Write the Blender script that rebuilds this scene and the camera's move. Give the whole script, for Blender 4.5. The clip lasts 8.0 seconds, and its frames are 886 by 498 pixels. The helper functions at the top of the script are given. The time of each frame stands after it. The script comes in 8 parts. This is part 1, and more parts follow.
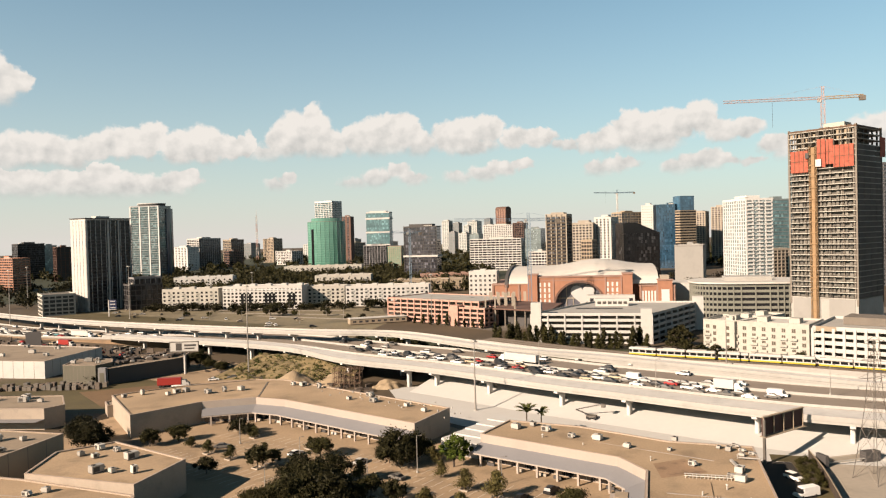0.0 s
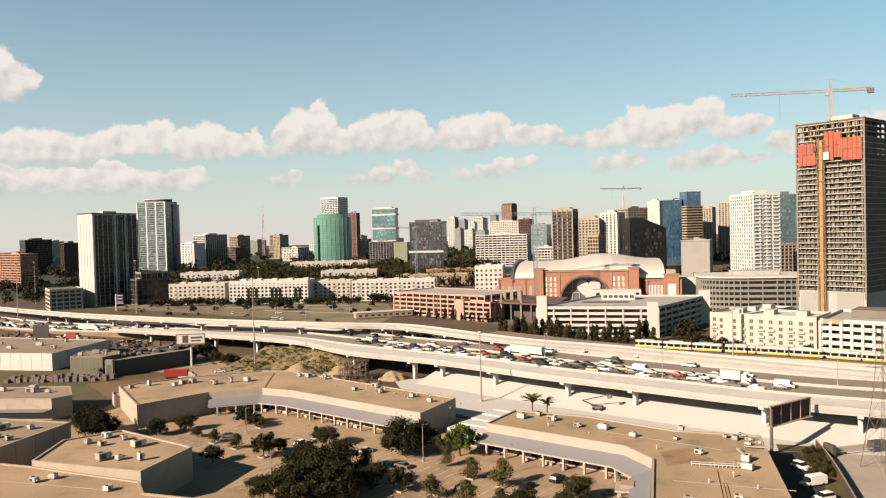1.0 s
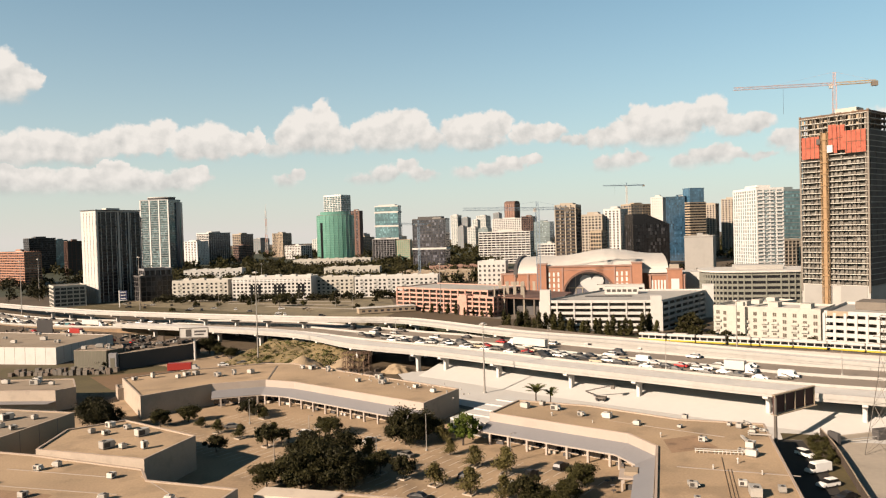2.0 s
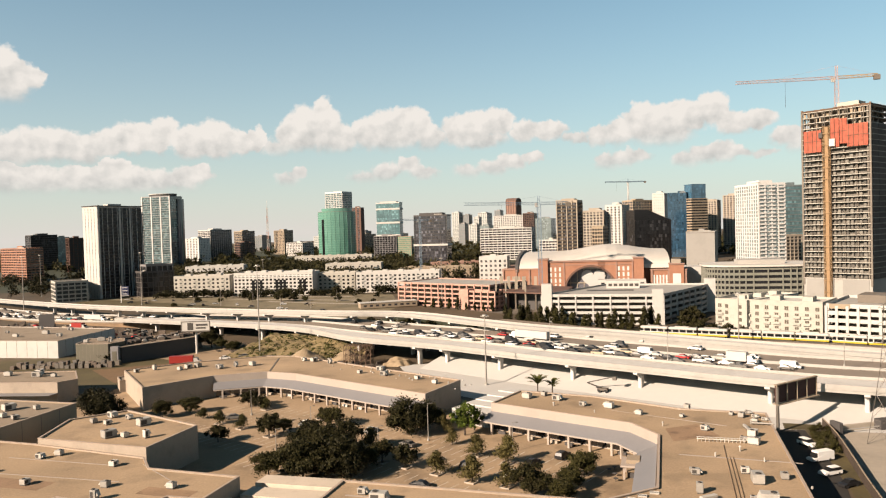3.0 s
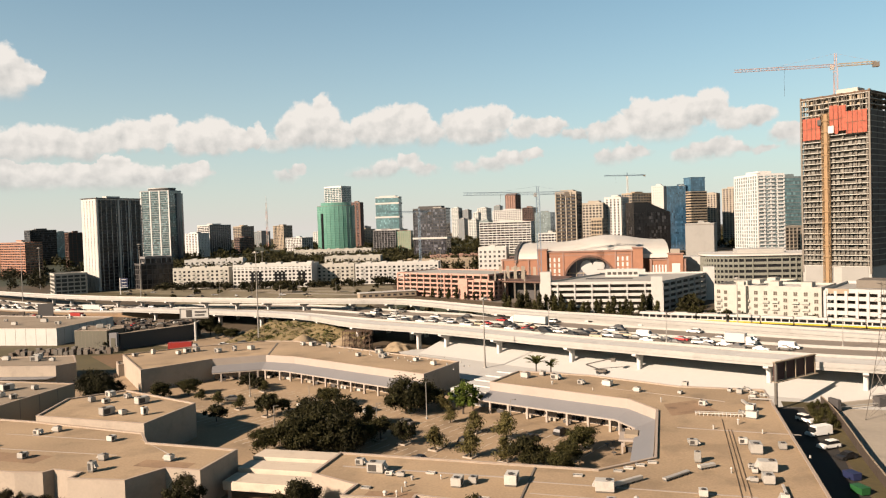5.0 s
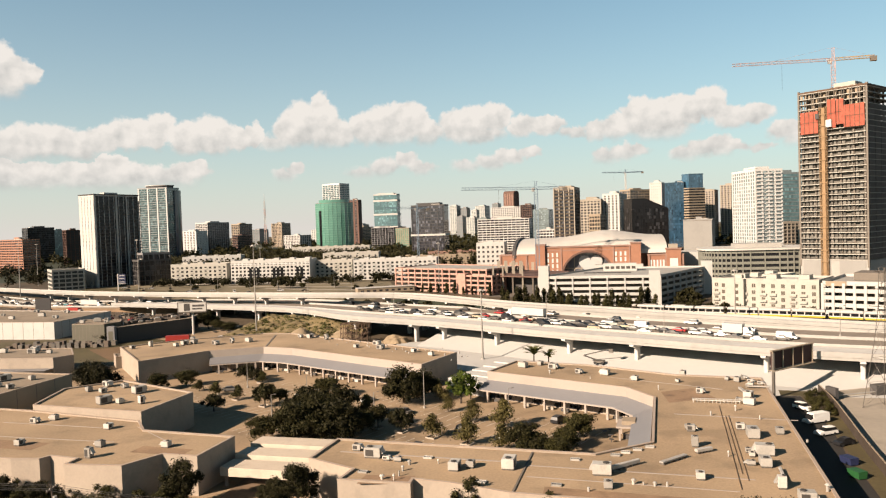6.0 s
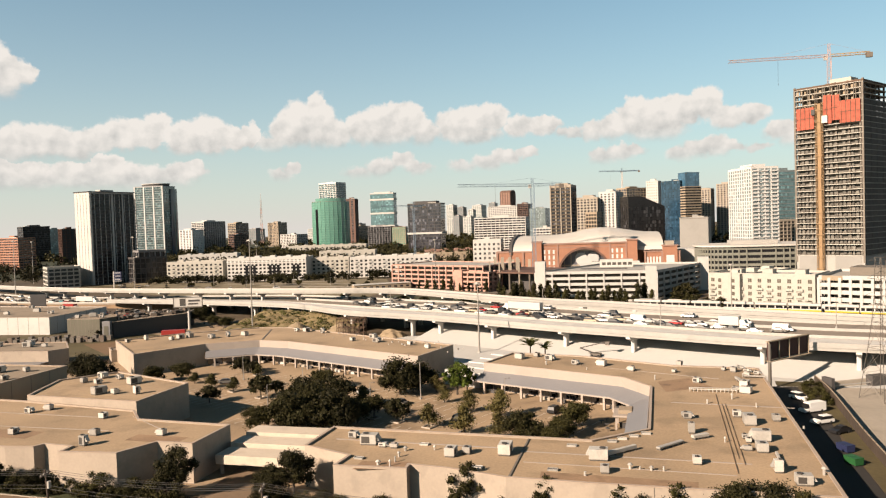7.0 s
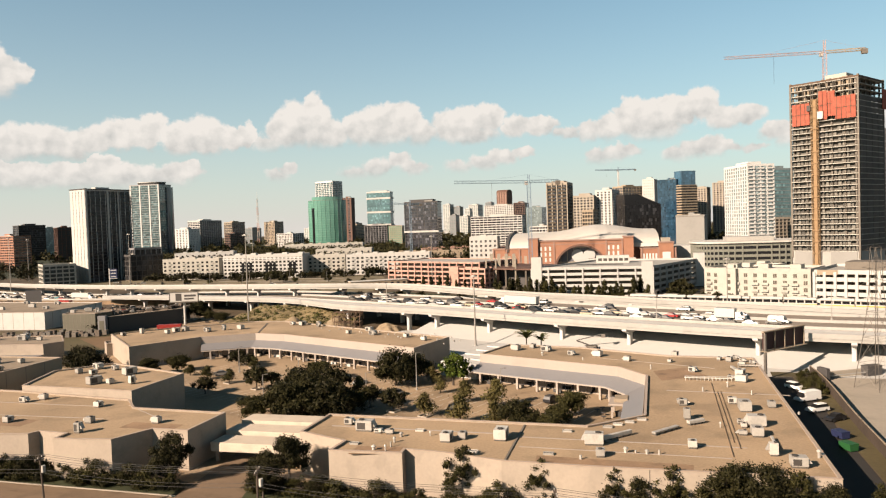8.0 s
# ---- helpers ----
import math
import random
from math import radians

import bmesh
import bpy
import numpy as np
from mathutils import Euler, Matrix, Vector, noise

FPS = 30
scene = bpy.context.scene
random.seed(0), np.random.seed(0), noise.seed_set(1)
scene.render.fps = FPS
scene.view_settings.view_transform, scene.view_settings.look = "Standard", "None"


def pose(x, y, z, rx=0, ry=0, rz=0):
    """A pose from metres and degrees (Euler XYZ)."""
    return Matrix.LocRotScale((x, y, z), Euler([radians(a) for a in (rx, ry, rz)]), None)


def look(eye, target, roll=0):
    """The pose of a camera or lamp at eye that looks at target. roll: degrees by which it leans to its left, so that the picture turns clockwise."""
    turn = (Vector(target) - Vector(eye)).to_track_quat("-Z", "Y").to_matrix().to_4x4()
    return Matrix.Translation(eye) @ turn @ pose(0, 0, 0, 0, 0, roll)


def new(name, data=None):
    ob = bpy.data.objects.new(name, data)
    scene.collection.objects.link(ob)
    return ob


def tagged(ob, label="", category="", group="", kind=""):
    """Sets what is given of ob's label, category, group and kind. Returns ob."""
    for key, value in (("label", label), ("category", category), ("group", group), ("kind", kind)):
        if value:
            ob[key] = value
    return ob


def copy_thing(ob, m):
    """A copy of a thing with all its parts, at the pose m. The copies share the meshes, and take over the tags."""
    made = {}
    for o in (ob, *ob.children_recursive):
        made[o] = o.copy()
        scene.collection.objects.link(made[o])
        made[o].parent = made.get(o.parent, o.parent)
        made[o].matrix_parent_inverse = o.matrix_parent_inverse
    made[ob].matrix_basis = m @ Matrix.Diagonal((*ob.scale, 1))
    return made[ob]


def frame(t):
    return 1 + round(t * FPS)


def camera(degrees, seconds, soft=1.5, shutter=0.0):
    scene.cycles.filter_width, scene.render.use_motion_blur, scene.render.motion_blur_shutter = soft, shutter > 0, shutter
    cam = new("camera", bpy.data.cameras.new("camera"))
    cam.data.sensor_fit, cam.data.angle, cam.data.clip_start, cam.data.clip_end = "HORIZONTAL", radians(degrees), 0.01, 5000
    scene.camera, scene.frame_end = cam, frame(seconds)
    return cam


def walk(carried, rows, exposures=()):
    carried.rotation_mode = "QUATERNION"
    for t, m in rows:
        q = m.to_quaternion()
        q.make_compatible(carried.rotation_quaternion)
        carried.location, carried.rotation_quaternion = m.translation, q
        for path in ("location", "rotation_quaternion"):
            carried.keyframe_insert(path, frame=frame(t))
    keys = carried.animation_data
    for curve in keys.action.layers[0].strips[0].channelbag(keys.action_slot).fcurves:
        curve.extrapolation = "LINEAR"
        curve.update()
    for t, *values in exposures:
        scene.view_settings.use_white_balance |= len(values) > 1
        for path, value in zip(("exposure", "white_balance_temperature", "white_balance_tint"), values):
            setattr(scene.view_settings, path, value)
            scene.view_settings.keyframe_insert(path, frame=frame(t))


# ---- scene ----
cam = camera(61.5, 8.0, soft=1.2)
PATH = [
    (0, (-0.01, -0.51, 60.197), (-0.016, 1.49, 60.158), -1.5),
    (0.5, (0.021, -0.477, 59.283), (0.006, 1.522, 59.241), -1.5),
    (1, (-0.045, -0.364, 58.086), (-0.067, 1.635, 58.04), -1.5),
    (1.5, (-0.039, -0.263, 56.735), (-0.066, 1.737, 56.688), -1.6),
    (3, (-0.2, -0.069, 53.56), (-0.234, 1.93, 53.505), -1.7),
    (3.5, (-0.1, -0.048, 52.444), (-0.135, 1.951, 52.388), -1.8),
    (4, (-0.041, -0.054, 51.252), (-0.077, 1.945, 51.195), -1.8),
    (4.5, (-0.02, 0.0, 50.083), (-0.055, 1.998, 50.023), -1.8),
    (6, (0.216, 0.094, 46.539), (0.187, 2.092, 46.471), -1.9),
    (6.5, (0.226, 0.336, 45.38), (0.2, 2.335, 45.312), -1.9),
    (7, (0.205, 0.364, 44.158), (0.185, 2.362, 44.09), -1.9),
    (7.5, (0.261, 0.366, 42.976), (0.244, 2.365, 42.907), -1.9),
    (8, (0.286, 0.335, 41.754), (0.275, 2.334, 41.686), -1.9),
]
walk(cam, [(t, look(e, a, r)) for t, e, a, r in PATH], [(0.0, 1.30, 7620, 19.5), (8.0, 1.30, 7620, 19.5)])

# ---- light ----
SUN = Vector((-0.72, -0.52, 0.46)).normalized()
sun_lamp = new("sun", bpy.data.lights.new("sun", "SUN"))
sun_lamp.data.energy = 5.0
sun_lamp.data.angle = radians(0.5)
sun_lamp.data.color = (1.0, 0.91, 0.79)
sun_lamp.matrix_world = look(SUN * 300, (0, 0, 0))

world = bpy.data.worlds.new("world")
scene.world = world
world.use_nodes = True


def build_sky():
    """Nishita sky with banks of cumulus low over the horizon."""
    nt = world.node_tree
    nt.nodes.clear()

    def node(kind, operation="", interpolation_type="", sky_type="", data_type="", use_clamp=False):
        n = nt.nodes.new(kind)
        if operation:
            n.operation = operation
        if interpolation_type:
            n.interpolation_type = interpolation_type
        if sky_type:
            n.sky_type = sky_type
        if data_type:
            n.data_type = data_type
        if use_clamp:
            n.use_clamp = True
        return n

    def m(op, a, b=None, c=None, clamp=False):
        n = node("ShaderNodeMath", operation=op, use_clamp=clamp)
        for i, v in enumerate((a, b, c)):
            if v is None:
                continue
            if isinstance(v, (int, float)):
                n.inputs[i].default_value = v
            else:
                nt.links.new(v, n.inputs[i])
        return n.outputs[0]

    def vec(op, a, b):
        n = node("ShaderNodeVectorMath", operation=op)
        for i, v in enumerate((a, b)):
            if isinstance(v, tuple):
                n.inputs[i].default_value = v
            elif v is not None:
                nt.links.new(v, n.inputs[i])
        return n

    coord = node("ShaderNodeTexCoord")
    sep = node("ShaderNodeSeparateXYZ")
    nt.links.new(coord.outputs["Generated"], sep.inputs[0])
    deg = 180 / math.pi
    az = m("MULTIPLY", m("ARCTAN2", sep.outputs[0], sep.outputs[1]), deg)
    el = m("MULTIPLY", m("ARCSINE", sep.outputs[2]), deg)
    comb = node("ShaderNodeCombineXYZ")
    nt.links.new(az, comb.inputs[0])
    nt.links.new(el, comb.inputs[1])
    here = comb.outputs[0]

    def fbm(scale, offset, detail=6.0, rough=0.55):
        v = vec("ADD", here, offset)
        n = node("ShaderNodeTexNoise")
        n.inputs["Scale"].default_value = scale
        n.inputs["Detail"].default_value = detail
        n.inputs["Roughness"].default_value = rough
        nt.links.new(v.outputs[0], n.inputs["Vector"])
        return n.outputs["Fac"]

    # clouds: base elevation, then puffs of (azimuth, elevation, radius across, radius up), in degrees
    clouds = [
        (4.7, [(-30.9, 6.0, 1.8, 1.3), (-29.1, 6.4, 2.1, 1.3), (-27.8, 6.4, 1.5, 1.2), (-26.5, 6.1, 1.8, 1.2), (-25.0, 6.6, 1.3, 1.1), (-23.3, 7.0,
               1.5, 1.2), (-22.0, 6.9, 1.3, 1.1), (-21.2, 7.6, 1.0, 1.0), (-19.2, 6.8, 1.5, 1.3), (-17.6, 6.9, 1.8, 1.5), (-16.0, 6.7, 1.3, 1.0),
               (-14.6, 7.0, 0.7, 0.9)]),
        (3.1, [(-31.2, 4.2, 2.1, 1.3), (-29.4, 4.0, 2.3, 1.2), (-27.6, 4.0, 2.3, 1.1), (-25.5, 4.0, 2.1, 1.1), (-23.6, 3.9, 2.1, 1.2), (-21.8, 4.1,
               1.8, 1.0), (-20.0, 4.2, 1.8, 0.9), (-18.7, 4.6, 0.9, 0.6), (-24.6, 4.8, 1.3, 0.8)]),
        (5.7, [(-13.3, 6.4, 1.4, 0.7), (-12.0, 7.3, 1.4, 1.5), (-11.0, 7.8, 1.5, 1.7), (-9.8, 8.9, 0.8, 1.2), (-9.4, 7.5, 1.5, 1.7), (-8.5, 6.9, 1.3,
               1.2)]),
        (5.9, [(-6.5, 7.2, 1.4, 1.3), (-5.2, 7.8, 1.4, 1.4), (-3.5, 8.1, 1.5, 1.3), (-2.7, 7.7, 1.2, 1.3), (-4.5, 6.9, 2.3, 1.2), (-1.7, 6.9, 1.4,
               1.0)]),
        (3.6, [(-6.9, 4.1, 1.3, 0.6), (-5.1, 4.5, 1.3, 0.8), (-3.5, 5.0, 1.1, 0.7), (-2.3, 4.4, 1.3, 0.6)]),
        (3.5, [(-12.5, 4.0, 0.9, 0.6), (-11.7, 4.5, 0.6, 0.5)]),
        (5.7, [(0.3, 7.4, 1.3, 1.2), (1.9, 7.7, 1.5, 1.2), (3.5, 8.0, 1.2, 1.1), (1.8, 6.7, 2.6, 0.8), (5.6, 7.1, 1.3, 0.9), (7.4, 7.2, 1.4, 0.8),
               (9.4, 6.6, 1.3, 0.4)]),
        (3.8, [(1.2, 4.3, 1.3, 0.5), (3.0, 4.6, 1.4, 0.7), (4.4, 4.9, 1.3, 0.7), (6.0, 5.2, 1.0, 0.5)]),
        (5.5, [(11.1, 6.5, 1.0, 0.9), (12.6, 6.7, 1.4, 1.1), (14.3, 7.7, 1.4, 1.2), (15.9, 7.6, 1.5, 1.2), (17.4, 7.5, 1.4, 1.2), (19.1, 8.1, 1.2,
               1.1), (19.7, 7.5, 0.8, 1.0), (20.5, 6.8, 1.4, 0.9), (15.4, 6.4, 2.8, 1.1), (22.0, 7.0, 1.4, 0.7)]),
        (4.0, [(11.7, 4.6, 1.0, 0.7), (13.0, 4.8, 1.3, 0.8), (14.0, 5.0, 1.0, 0.5)]),
        (3.9, [(17.3, 4.5, 1.2, 0.7), (18.5, 4.8, 1.4, 0.8), (19.7, 4.9, 1.4, 0.8), (20.8, 4.8, 0.8, 0.5), (22.4, 4.7, 1.2, 0.4)]),
        (4.5, [(24.1, 5.7, 1.4, 0.8), (25.2, 5.1, 1.5, 1.0)]),
        (9.1, [(-31.4, 11.4, 1.6, 1.4), (-30.4, 10.8, 1.4, 1.2), (-31.1, 9.9, 1.7, 1.2), (-29.4, 10.9, 0.8, 0.7)]),
        (4.0, [(-38.0, 5.5, 3.5, 1.8), (-44.0, 6.0, 4.0, 2.2), (31.0, 6.0, 3.0, 1.4), (38.0, 6.5, 4.0, 2.0), (47.0, 6.0, 4.0, 1.8)]),
    ]
    lump = m("SUBTRACT", fbm(0.75, (3.1, 1.7, 0.0), 4.0, 0.5), 0.5)
    fine = m("SUBTRACT", fbm(2.6, (9.0, 4.0, 0.0), 5.0, 0.55), 0.5)

    def billow(scale, across, up):
        """Noise that pushes the outlines about."""
        n = node("ShaderNodeTexNoise")
        for key, value in (("Scale", scale), ("Detail", 3.0), ("Roughness", 0.5)):
            n.inputs[key].default_value = value
        nt.links.new(here, n.inputs["Vector"])
        return vec("MULTIPLY", vec("SUBTRACT", n.outputs["Color"], (0.5, 0.5, 0.5)).outputs[0], (across, up, 0.0)).outputs[0]

    bent = here
    for push in (billow(0.8, 1.5, 1.0), billow(2.4, 0.5, 0.42)):
        add = vec("ADD", bent, None)
        nt.links.new(push, add.inputs[1])
        bent = add.outputs[0]
    total = height = weight = middle = None
    for base, puffs in clouds:
        best = None
        for a, e, ra, re in puffs:
            ra, re = ra * 1.12, re * 1.12
            d = node("ShaderNodeVectorMath", operation="MULTIPLY_ADD")
            nt.links.new(bent, d.inputs[0])
            d.inputs[1].default_value, d.inputs[2].default_value = (1 / ra, 1 / re, 0.0), (-a / ra, -e / re, 0.0)
            f = m("SUBTRACT", 1.0, vec("LENGTH", d.outputs[0], None).outputs["Value"])
            best = f if best is None else m("SMOOTH_MAX", best, f, 0.14)
            w = m("MULTIPLY", f, 1.0, clamp=True)
            weight = w if weight is None else m("ADD", weight, w)
            middle = m("MULTIPLY", w, e) if middle is None else m("MULTIPLY_ADD", w, e, middle)
        best = m("SMOOTH_MIN", best, m("MULTIPLY", m("SUBTRACT", el, base - 0.25), 0.7), 0.25)
        rise = m("MULTIPLY", m("SUBTRACT", el, base), 0.40)
        if total is None:
            total, height = best, rise
        else:
            bigger = m("GREATER_THAN", best, total)
            height = m("ADD", m("MULTIPLY", rise, bigger), m("MULTIPLY", height, m("SUBTRACT", 1.0, bigger)))
            total = m("MAXIMUM", total, best)
    solid = m("ADD", total, m("ADD", m("MULTIPLY", lump, 0.28), m("MULTIPLY", fine, 0.20)))
    ramp = node("ShaderNodeMapRange", interpolation_type="SMOOTHSTEP")
    ramp.inputs["From Min"].default_value = 0.0
    nt.links.new(m("SUBTRACT", 0.66, m("MULTIPLY", m("MULTIPLY", height, 1.4, clamp=True), 0.40)), ramp.inputs["From Max"])
    nt.links.new(solid, ramp.inputs["Value"])
    dense = m("MULTIPLY", ramp.outputs[0], m("MULTIPLY_ADD", height, 0.7, 0.72, clamp=True))
    # each puff is bright above and grey below; relief from the sun's side
    puff = m("DIVIDE", m("SUBTRACT", el, m("DIVIDE", middle, m("MAXIMUM", weight, 0.05))), 1.5)
    relief = m("SUBTRACT", lump, m("SUBTRACT", fbm(0.75, (3.5, 1.3, 0.0), 4.0, 0.5), 0.5))
    bright = m("ADD", m("ADD", m("ADD", 0.44, m("MULTIPLY", height, 0.38)), m("MULTIPLY", puff, 0.42)), m("ADD", m("MULTIPLY", relief, 1.7), m("MULTIPLY", fine, 0.12)), clamp=True)
    tone = node("ShaderNodeValToRGB")
    tone.color_ramp.elements[0].color = (0.246, 0.282, 0.297, 1)
    tone.color_ramp.elements[1].color = (0.393, 0.430, 0.440, 1)
    mid = tone.color_ramp.elements.new(0.5)
    mid.color = (0.322, 0.360, 0.373, 1)
    nt.links.new(bright, tone.inputs[0])

    sky = node("ShaderNodeTexSky", sky_type="NISHITA")
    sky.sun_disc = False
    sky.sun_elevation = math.asin(SUN.z)
    sky.sun_rotation = math.atan2(SUN.x, SUN.y)
    sky.altitude, sky.air_density, sky.dust_density, sky.ozone_density = 150, 1.0, 0.4, 2.2
    dim = vec("MULTIPLY", sky.outputs[0], (0.026, 0.067, 0.069))
    # pale summer haze that thickens towards the horizon
    haze = m("POWER", 2.718, m("MULTIPLY", m("ABSOLUTE", el), -0.085))
    # the blue deepens towards the zenith
    deep = node("ShaderNodeMapRange", interpolation_type="SMOOTHSTEP")
    for key, value in (("From Min", 15.0), ("From Max", 50.0), ("To Min", 1.0), ("To Max", 0.24)):
        deep.inputs[key].default_value = value
    nt.links.new(el, deep.inputs["Value"])
    dark = vec("SCALE", dim.outputs[0], None)
    nt.links.new(deep.outputs[0], dark.inputs["Scale"])
    veil = node("ShaderNodeMix", data_type="RGBA")
    nt.links.new(m("MULTIPLY", haze, 0.97), veil.inputs["Factor"])
    nt.links.new(dark.outputs[0], veil.inputs["A"])
    veil.inputs["B"].default_value = (0.335, 0.360, 0.368, 1)
    mix = node("ShaderNodeMix", data_type="RGBA")
    nt.links.new(dense, mix.inputs["Factor"])
    nt.links.new(veil.outputs["Result"], mix.inputs["A"])
    nt.links.new(tone.outputs[0], mix.inputs["B"])
    bg = node("ShaderNodeBackground")
    nt.links.new(mix.outputs["Result"], bg.inputs["Color"])
    bg.inputs["Strength"].default_value = 0.8
    out = node("ShaderNodeOutputWorld")
    nt.links.new(bg.outputs[0], out.inputs["Surface"])


build_sky()


# ---- materials ----
def mat(name, color, rough=0.8, metal=0.0, var=0.18, big=0.15, small=3.0, bump=0.15, rand=0.0, island=0.0, spec=0.4, stain=0.0, blinds=0.0):
    """A surface with variation at two scales, fine relief and, if asked, a tint of its own for each piece."""
    m = bpy.data.materials.new(name)
    m.use_nodes = True
    nt = m.node_tree
    b = nt.nodes["Principled BSDF"]
    b.inputs["Roughness"].default_value = rough
    b.inputs["Metallic"].default_value = metal
    b.inputs["Specular IOR Level"].default_value = spec
    geo = nt.nodes.new("ShaderNodeNewGeometry")

    def noise_at(scale, detail=4.0):
        n = nt.nodes.new("ShaderNodeTexNoise")
        n.inputs["Scale"].default_value = scale
        n.inputs["Detail"].default_value = detail
        nt.links.new(geo.outputs["Position"], n.inputs["Vector"])
        return n.outputs["Fac"]

    def calc(op, a, c):
        n = nt.nodes.new("ShaderNodeMath")
        n.operation = op
        for i, v in enumerate((a, c)):
            if isinstance(v, (int, float)):
                n.inputs[i].default_value = v
            else:
                nt.links.new(v, n.inputs[i])
        return n.outputs[0]

    fac = calc("ADD", calc("MULTIPLY", noise_at(big, 5.0), 0.6), calc("MULTIPLY", noise_at(small, 6.0), 0.4))
    gain = calc("ADD", calc("MULTIPLY", calc("SUBTRACT", fac, 0.5), var * 5.0), 1.0)
    if stain:
        n = nt.nodes.new("ShaderNodeMapRange")
        n.inputs["From Min"].default_value, n.inputs["From Max"].default_value = 0.54, 0.66
        n.inputs["To Min"].default_value, n.inputs["To Max"].default_value = 1.0, 1.0 - stain
        nt.links.new(noise_at(big * 2.3, 7.0), n.inputs["Value"])
        gain = calc("MULTIPLY", gain, n.outputs[0])
    if rand:
        info = nt.nodes.new("ShaderNodeObjectInfo")
        gain = calc("MULTIPLY", gain, calc("ADD", calc("MULTIPLY", info.outputs["Random"], 2 * rand), 1.0 - rand))
    if island:
        gain = calc("MULTIPLY", gain, calc("ADD", calc("MULTIPLY", geo.outputs["Random Per Island"], 2 * island), 1.0 - island))
    if blinds:
        # some panes have pale blinds drawn behind them
        gain = calc("MULTIPLY", gain, calc("ADD", calc("MULTIPLY", calc("GREATER_THAN", geo.outputs["Random Per Island"], 0.86), blinds), 1.0))
    rgb = nt.nodes.new("ShaderNodeVectorMath")
    rgb.operation = "SCALE"
    rgb.inputs[0].default_value = color
    nt.links.new(gain, rgb.inputs["Scale"])
    nt.links.new(rgb.outputs[0], b.inputs["Base Color"])
    if bump:
        bp = nt.nodes.new("ShaderNodeBump")
        bp.inputs["Strength"].default_value = bump
        bp.inputs["Distance"].default_value = 0.05
        nt.links.new(noise_at(small * 2.0, 6.0), bp.inputs["Height"])
        nt.links.new(bp.outputs[0], b.inputs["Normal"])
    return m


def leaf_mat(name, color):
    m = mat(name, color, rough=0.65, var=0.25, big=0.3, small=1.5, bump=0.0, rand=0.2, island=0.45, spec=0.1)
    return m


def glass_mat(name, color, rough=0.08, island=0.45, rand=0.0, blinds=1.2):
    return mat(name, color, rough=rough, metal=0.0, var=0.25, big=0.06, small=0.6, bump=0.0, spec=0.9, island=island, rand=rand, blinds=blinds)


